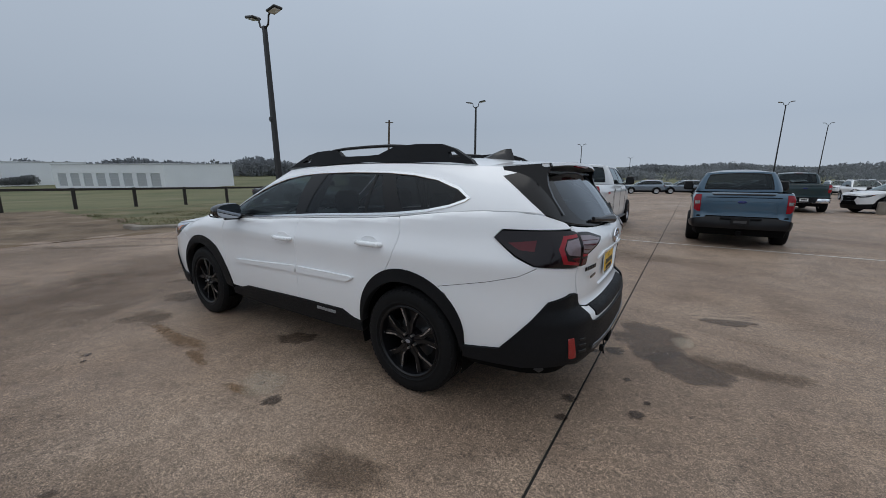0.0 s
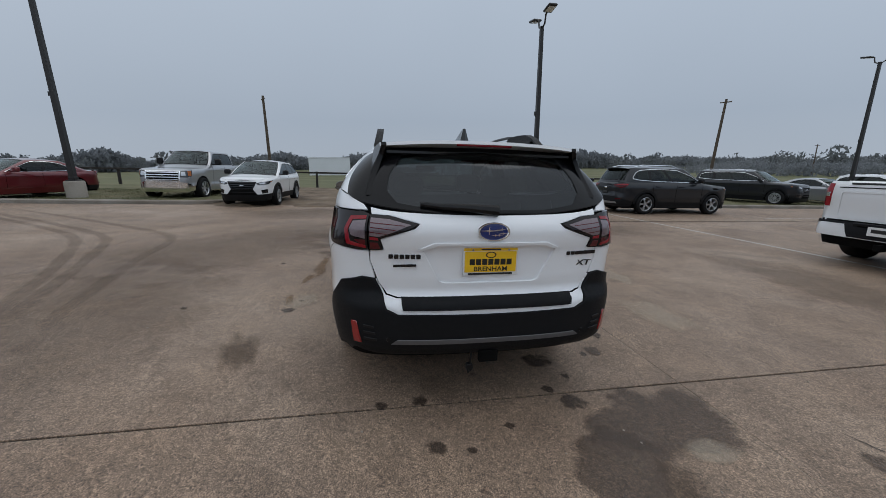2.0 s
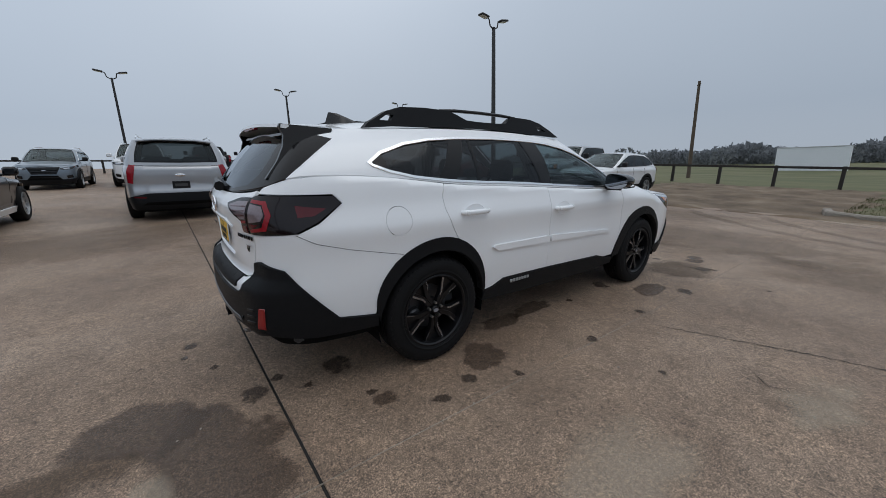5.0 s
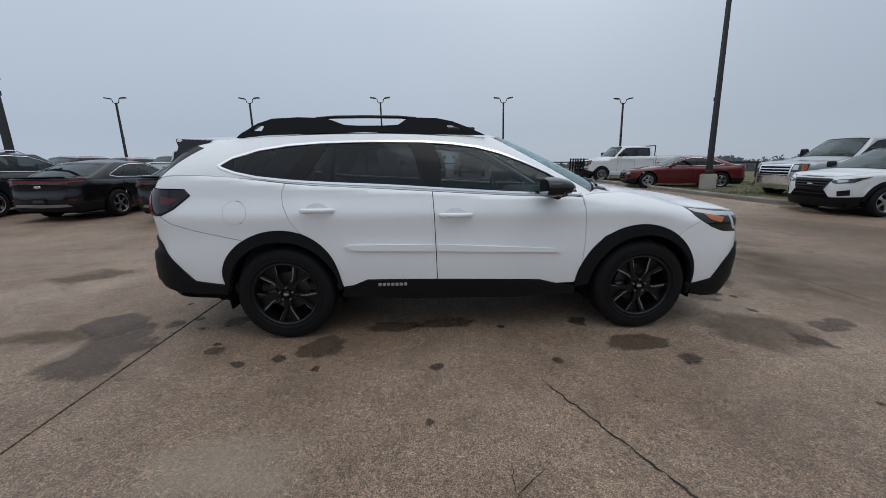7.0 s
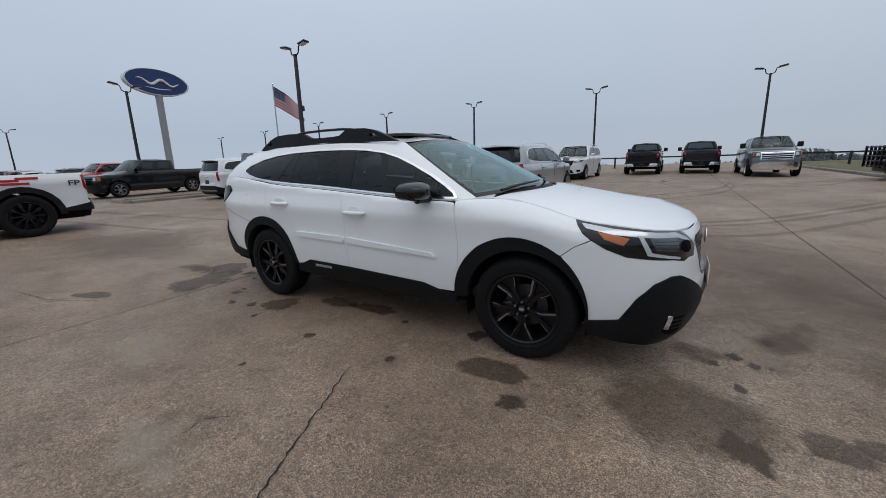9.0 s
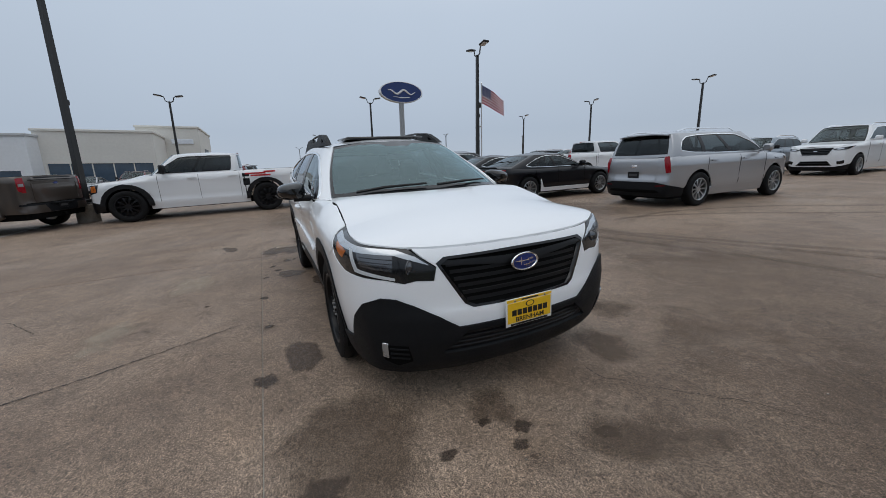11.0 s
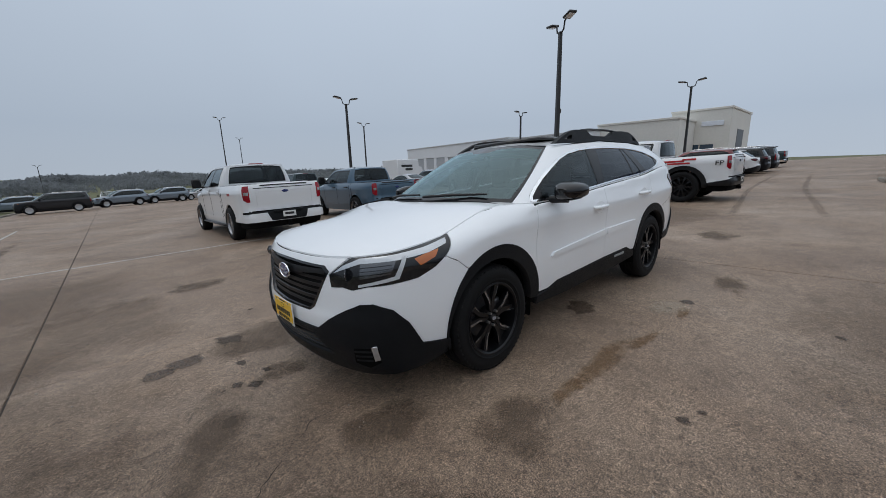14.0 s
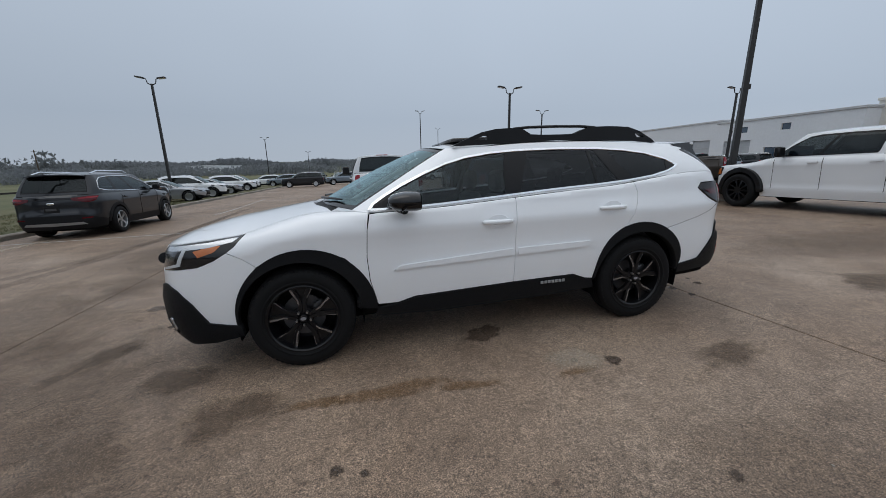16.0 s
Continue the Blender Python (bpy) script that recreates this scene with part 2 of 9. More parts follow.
    def mesh(self, name, smooth=0):
        me = bpy.data.meshes.new(name)
        me.from_pydata(self.v, [], self.f)
        if smooth:
            me.polygons.foreach_set("use_smooth", [True] * len(me.polygons))
            me.set_sharp_from_angle(angle=radians(smooth))
        me.update()
        return me


def part(name, geo, material, parent=None, label="", smooth=40, fix=True):
    """Links one mesh object, under a thing or a part if one is given."""
    me = geo if isinstance(geo, bpy.types.Mesh) else geo.mesh(name, smooth)
    if fix and not isinstance(geo, bpy.types.Mesh):
        bm = bmesh.new()
        bm.from_mesh(me)
        bmesh.ops.recalc_face_normals(bm, faces=bm.faces)
        bm.to_mesh(me)
        bm.free()
        if smooth:
            me.set_sharp_from_angle(angle=radians(smooth))
    me.materials.clear()
    me.materials.append(material)
    ob = new(name, me)
    if parent is not None:
        ob.parent = parent
    if label:
        tagged(ob, label)
    return ob


def thing(name, label, category, m=None, group="", kind=""):
    """An empty at a thing's base."""
    ob = new(name)
    ob.empty_display_size = 0.2
    if m is not None:
        ob.matrix_basis = m
    return tagged(ob, label, category, group, kind)


def inside(pts, poly):
    """Which of the points lie in the polygon."""
    x, y = pts[:, 0], pts[:, 1]
    r = np.zeros(len(pts), bool)
    for (x0, y0), (x1, y1) in zip(poly, poly[1:] + poly[:1]):
        hit = (y0 > y) != (y1 > y)
        r ^= hit & (x < (x1 - x0) * (y - y0) / (y1 - y0 if y1 != y0 else 1e-9) + x0)
    return r


def cut_up(poly, step):
    o = []
    for (x0, y0), (x1, y1) in zip(poly, poly[1:] + poly[:1]):
        k = max(1, int(math.ceil(math.hypot(x1 - x0, y1 - y0) / step)))
        o += [(x0 + (x1 - x0) * i / k, y0 + (y1 - y0) * i / k) for i in range(k)]
    return o


def fill(poly, holes=(), step=0.05):
    """Triangles that fill a polygon with holes, with inner points on a grid."""
    poly = [(float(a), float(b)) for a, b in poly]
    holes = [[(float(a), float(b)) for a, b in h] for h in holes]
    loops = [cut_up(p, step) for p in [poly, *holes]]
    pts, edges = [], []
    for lp in loops:
        k = len(pts)
        pts += lp
        edges += [(k + i, k + (i + 1) % len(lp)) for i in range(len(lp))]
    b = np.array(pts)
    lo, hi = b.min(0), b.max(0)
    gx, gy = np.meshgrid(np.arange(lo[0] + step / 2, hi[0], step), np.arange(lo[1] + step / 2, hi[1], step))
    g = np.stack([gx.ravel(), gy.ravel()], 1)
    if len(g):
        ok = inside(g, poly)
        for h in holes:
            ok &= ~inside(g, h)
        g = g[ok]
    if len(g):
        d = np.min(np.hypot(g[:, None, 0] - b[None, :, 0], g[:, None, 1] - b[None, :, 1]), axis=1)
        g = g[d > step * 0.45]
    allp = [Vector(p) for p in pts] + [Vector((float(x), float(y))) for x, y in g]
    vs, _, fs, *_ = bpy_cdt(allp, edges, [], 0, 1e-6)
    v = np.array([(p.x, p.y) for p in vs])
    tri = []
    for f in fs:
        for i in range(1, len(f) - 1):
            tri.append((f[0], f[i], f[i + 1]))
    tri = np.array(tri)
    a2 = v[tri[:, 1]] - v[tri[:, 0]]
    b2 = v[tri[:, 2]] - v[tri[:, 0]]
    big = np.abs(a2[:, 0] * b2[:, 1] - a2[:, 1] * b2[:, 0]) > step * step * 0.004
    tri = tri[big]
    c = v[tri].mean(axis=1)
    ok = inside(c, poly)
    for h in holes:
        ok &= ~inside(c, h)
    return v, tri[ok]


def skin(name, surf, poly, holes=(), step=0.05, off=0.004, depth=0.02, mirror=False, bulge=0.0):
    """A panel that follows a surface: surf(a, b) gives points; its edges turn in by depth."""
    v, tri = fill(poly, holes, step)
    p = surf(v[:, 0], v[:, 1])
    e = 0.004
    du, dv = surf(v[:, 0] + e, v[:, 1]) - surf(v[:, 0] - e, v[:, 1]), surf(v[:, 0], v[:, 1] + e) - surf(v[:, 0], v[:, 1] - e)
    n = np.cross(du, dv)
    n /= np.maximum(np.linalg.norm(n, axis=1, keepdims=True), 1e-9)
    c = np.stack([p[:, 0] * 0.7, p[:, 1] * 0.0, np.full(len(p), 0.55)], 1)
    if np.sum(n * (p - c)) < 0:
        n = -n
    top = p + n * off
    a, b, c3 = top[tri[:, 0]], top[tri[:, 1]], top[tri[:, 2]]
    fl = np.sum(np.cross(b - a, c3 - a) * n[tri].mean(axis=1), axis=1) < 0
    tri[fl] = tri[fl][:, ::-1]
    seen = {}
    for t in tri:
        for i in range(3):
            k = (t[i], t[(i + 1) % 3])
            seen[k] = 1
    rim = [k for k in seen if (k[1], k[0]) not in seen]
    verts = [tuple(q) for q in top]
    faces = [tuple(int(i) for i in t) for t in tri]
    norms = [tuple(q) for q in n]
    away = {}
    for i, j in rim:
        d = top[j] - top[i]
        o = np.cross(d, n[i] + n[j])
        o /= max(np.linalg.norm(o), 1e-9)
        for q in (i, j):
            away[q] = away.get(q, 0) + o
    nb = {}
    for i, j in rim:
        for q in (i, j):
            if q not in nb:
                o = away[q] / max(np.linalg.norm(away[q]), 1e-9)
                nb[q] = (len(verts), len(verts) + 1)
                verts.append(tuple(top[q]))
                verts.append(tuple(p[q] + n[q] * (off - depth)))
                norms += [tuple((o + n[q]) / max(np.linalg.norm(o + n[q]), 1e-9)), tuple(o)]
        faces.append((nb[j][0], nb[i][0], nb[i][1], nb[j][1]))
    if mirror:
        verts = [(x, -y, z) for x, y, z in verts]
        norms = [(x, -y, z) for x, y, z in norms]
        faces = [f[::-1] for f in faces]
    me = bpy.data.meshes.new(name)
    me.from_pydata(verts, [], faces)
    me.polygons.foreach_set("use_smooth", [True] * len(me.polygons))
    me.update()
    me.normals_split_custom_set_from_vertices(norms)
    return me


from mathutils.geometry import delaunay_2d_cdt as bpy_cdt


def text_mesh(words, size, depth=0.0015, wide=1.0, shear=0.0):
    """Raised letters, centred, in the x, y plane."""
    cu = bpy.data.curves.new("lettering", "FONT")
    cu.body, cu.size, cu.extrude, cu.align_x, cu.align_y, cu.shear, cu.resolution_u = words, size, depth, "CENTER", "CENTER", shear, 3
    cu.offset = size * 0.012
    ob = new("lettering", cu)
    me = bpy.data.meshes.new_from_object(ob.evaluated_get(bpy.context.evaluated_depsgraph_get()))
    bpy.data.objects.remove(ob)
    bpy.data.curves.remove(cu)
    me.transform(Matrix.Diagonal((wide, 1, 1, 1)))
    return me

# ---------- ground ----------


def concrete_material():
    m, n, l, b = nodes_of("brown_concrete")
    geo = n.new("ShaderNodeNewGeometry")

    def nz(scale, detail=4, rough=0.55, dist=0.0):
        t = n.new("ShaderNodeTexNoise")
        t.inputs["Scale"].default_value, t.inputs["Detail"].default_value, t.inputs["Roughness"].default_value, t.inputs["Distortion"].default_value = scale, detail, rough, dist
        l.new(geo.outputs["Position"], t.inputs["Vector"])
        return t

    def ramp(src, stops):
        r = n.new("ShaderNodeValToRGB")
        e = r.color_ramp.elements
        e[0].position, e[0].color = stops[0][0], (*stops[0][1], 1)
        e[1].position, e[1].color = stops[-1][0], (*stops[-1][1], 1)
        for p, c in stops[1:-1]:
            e.new(p).color = (*c, 1)
        l.new(src, r.inputs[0])
        return r.outputs[0]

    def mix(kind, fac, a, c):
        x = n.new("ShaderNodeMixRGB")
        x.blend_type = kind
        x.inputs[0].default_value = fac
        l.new(a, x.inputs[1])
        l.new(c, x.inputs[2])
        return x.outputs[0]
    base = ramp(nz(0.35, 5, 0.6, 0.6).outputs["Fac"], ((0.3, (0.172, 0.116, 0.080)), (0.5, (0.238, 0.170, 0.122)), (0.7, (0.305, 0.230, 0.174))))
    mid = ramp(nz(2.2, 5, 0.65, 0.4).outputs["Fac"], ((0.3, (0.72, 0.70, 0.68)), (0.5, (0.98, 0.98, 0.98)), (0.72, (1.16, 1.15, 1.12))))
    fine = ramp(nz(150, 2, 0.65).outputs["Fac"], ((0.30, (0.25, 0.24, 0.23)), (0.5, (0.95, 0.95, 0.95)), (0.70, (2.1, 2.08, 2.05))))
    small = ramp(nz(17, 4, 0.65).outputs["Fac"], ((0.32, (0.84, 0.83, 0.81)), (0.5, (1, 1, 1)), (0.7, (1.16, 1.16, 1.15))))
    grit = ramp(nz(55, 3, 0.6).outputs["Fac"], ((0.30, (0.62, 0.61, 0.59)), (0.5, (1, 1, 1)), (0.70, (1.42, 1.41, 1.38))))
    spots = ramp(nz(9, 2, 0.5).outputs["Fac"], ((0.70, (1, 1, 1)), (0.78, (0.55, 0.52, 0.5))))
    col = mix("MULTIPLY", 1, mix("MULTIPLY", 1, mix("MULTIPLY", 1, mix("MULTIPLY", 1, mix("MULTIPLY", 1, base, mid), fine), small), grit), spots)
    l.new(col, b.inputs["Base Color"])
    rr = n.new("ShaderNodeMapRange")
    rr.inputs["To Min"].default_value, rr.inputs["To Max"].default_value = 0.42, 0.85
    l.new(nz(0.6, 4).outputs["Fac"], rr.inputs["Value"])
    l.new(rr.outputs[0], b.inputs["Roughness"])
    bp = n.new("ShaderNodeBump")
    bp.inputs["Strength"].default_value, bp.inputs["Distance"].default_value = 0.5, 0.004
    l.new(nz(130, 3, 0.7).outputs["Fac"], bp.inputs["Height"])
    l.new(bp.outputs[0], b.inputs["Normal"])
    return m


CONCRETE = concrete_material()
JOINT = mat("joint_sealant", (0.014, 0.013, 0.012), 0.8)


def two_tone(name, c0, c1, scale, rough=0.9, c2=None, bump=0.6):
    m, n, l, b = nodes_of(name)
    geo = n.new("ShaderNodeNewGeometry")
    t, f = n.new("ShaderNodeTexNoise"), n.new("ShaderNodeTexNoise")
    t.inputs["Scale"].default_value, t.inputs["Detail"].default_value = scale, 6
    f.inputs["Scale"].default_value, f.inputs["Detail"].default_value = scale * 30, 3
    for q in (t, f):
        l.new(geo.outputs["Position"], q.inputs["Vector"])
    r = n.new("ShaderNodeValToRGB")
    e = r.color_ramp.elements
    e[0].position, e[0].color, e[1].position, e[1].color = 0.35, (*c0, 1), 0.62, (*c1, 1)
    if c2:
        e.new(0.75).color = (*c2, 1)
    l.new(t.outputs["Fac"], r.inputs[0])
    mr = n.new("ShaderNodeMapRange")
    mr.inputs["To Min"].default_value, mr.inputs["To Max"].default_value = 0.6, 1.4
    l.new(f.outputs["Fac"], mr.inputs["Value"])
    mx = n.new("ShaderNodeMixRGB")
    mx.blend_type = "MULTIPLY"
    mx.inputs[0].default_value = 1
    l.new(r.outputs[0], mx.inputs[1])
    l.new(mr.outputs[0], mx.inputs[2])
    l.new(mx.outputs[0], b.inputs["Base Color"])
    b.inputs["Roughness"].default_value = rough
    if bump:
        bp = n.new("ShaderNodeBump")
        bp.inputs["Strength"].default_value, bp.inputs["Distance"].default_value = bump, 0.03
        l.new(f.outputs["Fac"], bp.inputs["Height"])
        l.new(bp.outputs[0], b.inputs["Normal"])
    return m


GRASS = two_tone("winter_grass", (0.075, 0.085, 0.03), (0.13, 0.125, 0.055), 0.12, c2=(0.17, 0.14, 0.085))
KERB = two_tone("kerb_concrete", (0.22, 0.19, 0.155), (0.33, 0.30, 0.26), 1.2)
X_JOINTS = [2.35 + 6.25 * k for k in range(-3, 9)]
Y_JOINTS = [1.395 + 6.4 * k for k in range(-8, 14)]
LOT_X0, LOT_X1, LOT_Y0, LOT_Y1 = -9.7, 70.0, -52.0, 84.0


def lot_z(x, y):
    return (0.01499 * x - 0.03398 * y)


def ground_z(x, y):
    """The land: the lot's slope near by, falling away to lower fields north and west."""
    d = math.hypot(x * (1.3 if x < 0 else 0.55), y * 0.85)
    k = 1 / (1 + (d / 75) ** 4)
    w = 0.5 + 0.5 * math.cos(math.atan2(y, x) - radians(150))
    z = lot_z(x, y) * k - 0.09 - (0.2 + 2.3 * w) * (1 - k)
    if LOT_X0 - 3 < x < LOT_X1 + 4 and LOT_Y0 - 4 < y < LOT_Y1 + 4:
        z = min(z, lot_z(x, y) - 0.12)
    return z


def build_ground():
    g = Geo()
    rs = [0, 4, 8, 12, 16, 20, 26, 32, 40, 50, 60, 75, 90, 110, 140, 180, 240, 340, 500, 800, 1400, 2600, 4800]
    n = 72
    vs = [(0, 0, ground_z(0, 0))]
    for r in rs[1:]:
        for i in range(n):
            a = 2 * math.pi * i / n
            x, y = r * math.cos(a), r * math.sin(a)
            vs.append((x, y, ground_z(x, y)))
    fs = [(0, 1 + i, 1 + (i + 1) % n) for i in range(n)]
    for k in range(len(rs) - 2):
        for i in range(n):
            fs.append((1 + k * n + i, 1 + (k + 1) * n + i, 1 + (k + 1) * n + (i + 1) % n, 1 + k * n + (i + 1) % n))
    g.add(vs, fs)
    tagged(part("ground", g, GRASS, smooth=60), "short winter grass around the lot, reaching the horizon", "ground", kind="structure")


build_ground()
pavement = thing("pavement", "brown stained concrete parking lot of large slabs with dark joints", "pavement", LOT, kind="structure")
part("joint_bed", Geo().box(LOT_X0, LOT_X1, LOT_Y0, LOT_Y1, -0.05, -0.010, 0.001), JOINT, pavement)

# ---------- car bodies: a lower shell, a glasshouse, a bonnet and a roof, all smooth surfaces; front towards -x ----------


class Body:
    def __init__(self, s):
        """s: tables of the body's outline, sections and curves."""
        pts = s["outline"]
        d = [0.0]
        for (x0, y0), (x1, y1) in zip(pts, pts[1:]):
            d.append(d[-1] + math.hypot(x1 - x0, y1 - y0))
        self.U = d[-1]
        self.ox, self.oy = spline(list(zip(d, [p[0] for p in pts]))), spline(list(zip(d, [p[1] for p in pts])))
        self.front, self.side, self.rear = spline(s["front"]), spline(s["side"]), spline(s["rear"])
        self.ztop, self.curl, self.curlh = spline(s["ztop"]), spline(s["curl"]), spline(s["curlh"])
        us = np.linspace(0, self.U, 800)
        self._u, self._x, self._y = us, self.ox(us), self.oy(us)
        belt, roof = s["belt"], s["roof"]
        n = len(belt)
        idx = list(range(n))
        rows = []
        for i, b in enumerate(belt):
            if len(b) == 1:
                u = self.ux(b[0])
                p = self.tub(np.array([u]), np.array([float(self.zt(u))]))[0]
                rows.append(tuple(p))
            elif len(b) == 2:
                u = self.ury(b[1])
                p = self.tub(np.array([u]), np.array([float(self.zt(u))]))[0]
                rows.append(tuple(p))
            else:
                rows.append(b)
        self.T = n - 1
        self.bc = [spline(list(zip(idx, [r[k] for r in rows]))) for k in range(3)]
        self.rc = [spline(list(zip(idx, [r[k] for r in roof]))) for k in range(3)]
        self.ghbulge = s.get("bulge", 0.03)
        self.roofz = spline(s["roofz"])
        self.hoodz = spline(s["hoodz"])
        us = np.linspace(0, self.ux(s["cowl"]), 60)
        e = self.tub(us, self.zt(us) - 0.004)
        self.edge = [(float(a), float(b)) for a, b, _ in e]
        o = np.argsort(e[:, 0])
        self._ex, self._ey, self._ez = e[o, 0], np.maximum(e[o, 1], 0.02), e[o, 2]
        tt, vv = np.meshgrid(np.linspace(0, self.T, 131), np.linspace(0, 1, 21))
        self._tv = np.stack([tt.ravel(), vv.ravel()], 1)
        self._g = self.gh(self._tv[:, 0], self._tv[:, 1])

    def ux(self, x):
        return float(np.interp(x, self._x, self._u))

    def ufy(self, y):
        k = int(np.argmax(self._y > self._y.max() * 0.97))
        return math.copysign(float(np.interp(abs(y), self._y[:k], self._u[:k])), y)

    def ury(self, y):
        k = int(np.argmax(self._x > 0))
        u = float(np.interp(-abs(y), -self._y[k:], self._u[k:]))
        return u if y >= 0 else 2 * self.U - u

    def zt(self, u):
        u = np.abs(np.asarray(u, float))
        u = np.where(u > self.U, 2 * self.U - u, u)
        return self.ztop(self.ox(u))

    def tub(self, u, z):
        u, z = np.asarray(u, float), np.asarray(z, float)
        sg = np.where((u < 0) | (u > self.U), -1.0, 1.0)
        a = np.abs(u)
        a = np.where(a > self.U, 2 * self.U - a, a)
        x, y = self.ox(a), self.oy(a)
        e = 0.01
        tx, ty = self.ox(a + e) - self.ox(a - e), self.oy(a + e) - self.oy(a - e)
        ln = np.maximum(np.hypot(tx, ty), 1e-9)
        nx, ny = -ty / ln, tx / ln
        nx, ny = np.where(a < 0.012, -1.0, np.where(a > self.U - 0.012, 1.0, nx)), np.where((a < 0.012) | (a > self.U - 0.012), 0.0, ny)
        wx = nx * nx
        inset = np.where(nx < 0, self.front(z), self.rear(z)) * wx + self.side(z) * (1 - wx)
        zt, r, h = self.ztop(x), self.curl(x), self.curlh(x)
        q = np.clip((z - (zt - h)) / h, 0, 1)
        inset = inset + r * (1 - np.sqrt(np.maximum(0, 1 - q * q)))
        return np.stack([x - nx * inset, sg * (y - ny * inset), z], 1)

    def gh(self, t, v):
        t, v = np.asarray(t, float), np.asarray(v, float)
        sg = np.where((t < 0) | (t > self.T), -1.0, 1.0)
        a = np.abs(t)
        a = np.where(a > self.T, 2 * self.T - a, a)
        b = np.stack([f(a) for f in self.bc], 1)
        r = np.stack([f(a) for f in self.rc], 1)
        p = b + (r - b) * v[:, None]
        k = self.ghbulge * 4 * v * (1 - v)
        w = p[:, 1] / 0.85
        p[:, 1] += k * np.clip(w, 0, 1)
        p[:, 2] += 0.6 * k * (1 - np.clip(w, 0, 1))
        p[:, 0] -= 0.6 * k * (1 - np.clip(w, 0, 1)) * np.where(a < self.T / 2, 1, -1)
        p[:, 1] *= sg
        return p

    def tv(self, x, z):
        """Where a place x, z of the side view lies on the glasshouse."""
        ok = (self._tv[:, 0] > 1.2) & (self._tv[:, 0] < self.T - 1.2)
        d = np.where(ok, (self._g[:, 0] - x) ** 2 + (self._g[:, 2] - z) ** 2, 9)
        t, v = self._tv[int(np.argmin(d))]
        for _ in range(6):
            e = 1e-3
            g = self.gh([t, t + e, t], [v, v, v + e])
            j = np.array([[g[1, 0] - g[0, 0], g[2, 0] - g[0, 0]], [g[1, 2] - g[0, 2], g[2, 2] - g[0, 2]]]) / e
            try:
                s = np.linalg.solve(j, [x - g[0, 0], z - g[0, 2]])
            except np.linalg.LinAlgError:
                break
            t, v = t + float(np.clip(s[0], -0.3, 0.3)), v + float(np.clip(s[1], -0.1, 0.1))
        return float(t), float(v)

    def hood(self, x, y):
        x, y = np.asarray(x, float), np.asarray(y, float)
        ye, ze = np.interp(x, self._ex, self._ey), np.interp(x, self._ex, self._ez)
        zc = np.maximum(self.hoodz(x), ze)
        return np.stack([x, y, zc - (zc - ze) * np.clip(np.abs(y) / np.maximum(ye, 0.15), 0, 1) ** 2.5], 1)

    def roof_mesh(self, name, drop=0.0, n=60, k=7):
        ts = np.linspace(0, self.T, n)
        e = self.gh(ts, np.ones(n))
        vs, fs = [], []
        for sg in (1, -1):
            o = len(vs)
            for i in range(n):
                for j in range(k + 1):
                    s = 1 - j / k
                    zc = float(self.roofz(e[i, 0]))
                    vs.append((e[i, 0], sg * e[i, 1] * s, zc - (zc - e[i, 2]) * s ** 2.4 - drop))
            for i in range(n - 1):
                for j in range(k):
                    q = (o + i * (k + 1) + j, o + (i + 1) * (k + 1) + j, o + (i + 1) * (k + 1) + j + 1, o + i * (k + 1) + j + 1)
                    fs.append(q if sg < 0 else q[::-1])
        me = bpy.data.meshes.new(name)
        me.from_pydata(vs, [], fs)
        bm = bmesh.new()
        bm.from_mesh(me)
        bmesh.ops.remove_doubles(bm, verts=bm.verts, dist=0.0008)
        bmesh.ops.recalc_face_normals(bm, faces=bm.faces)
        bm.to_mesh(me)
        bm.free()
        me.polygons.foreach_set("use_smooth", [True] * len(me.polygons))
        return me

    def shell_mesh(self, name, arches, z0, nu=150, nz=16, back=0.016):
        """The dark inner shell behind the panels, open at the wheels (x, z, radius)."""
        us = np.linspace(0, self.U, nu)
        vs, fs = [], []
        for sg in (1, -1):
            o = len(vs)
            for u in us:
                zt = float(self.zt(u)) - 0.004
                zz = np.linspace(z0, zt, nz + 1)
                p = self.tub(np.full(nz + 1, u), zz)
                c = np.stack([p[:, 0] * 0.75, np.zeros(nz + 1), p[:, 2]], 1)
                d = c - p
                d /= np.maximum(np.linalg.norm(d, axis=1, keepdims=True), 1e-6)
                p = p + d * back
                vs += [(a, sg * b, c2) for a, b, c2 in p]
            for i in range(nu - 1):
                for j in range(nz):
                    q = (o + i * (nz + 1) + j, o + (i + 1) * (nz + 1) + j, o + (i + 1) * (nz + 1) + j + 1, o + i * (nz + 1) + j + 1)
                    mx, mz = (vs[q[0]][0] + vs[q[2]][0]) / 2, (vs[q[0]][2] + vs[q[2]][2]) / 2
                    if any(math.hypot(mx - ax, mz - az) < ar for ax, az, ar in arches) and abs(vs[q[0]][1]) > 0.5:
                        continue
                    fs.append(q)
        me = bpy.data.meshes.new(name)
        me.from_pydata(vs, [], fs)
        return me


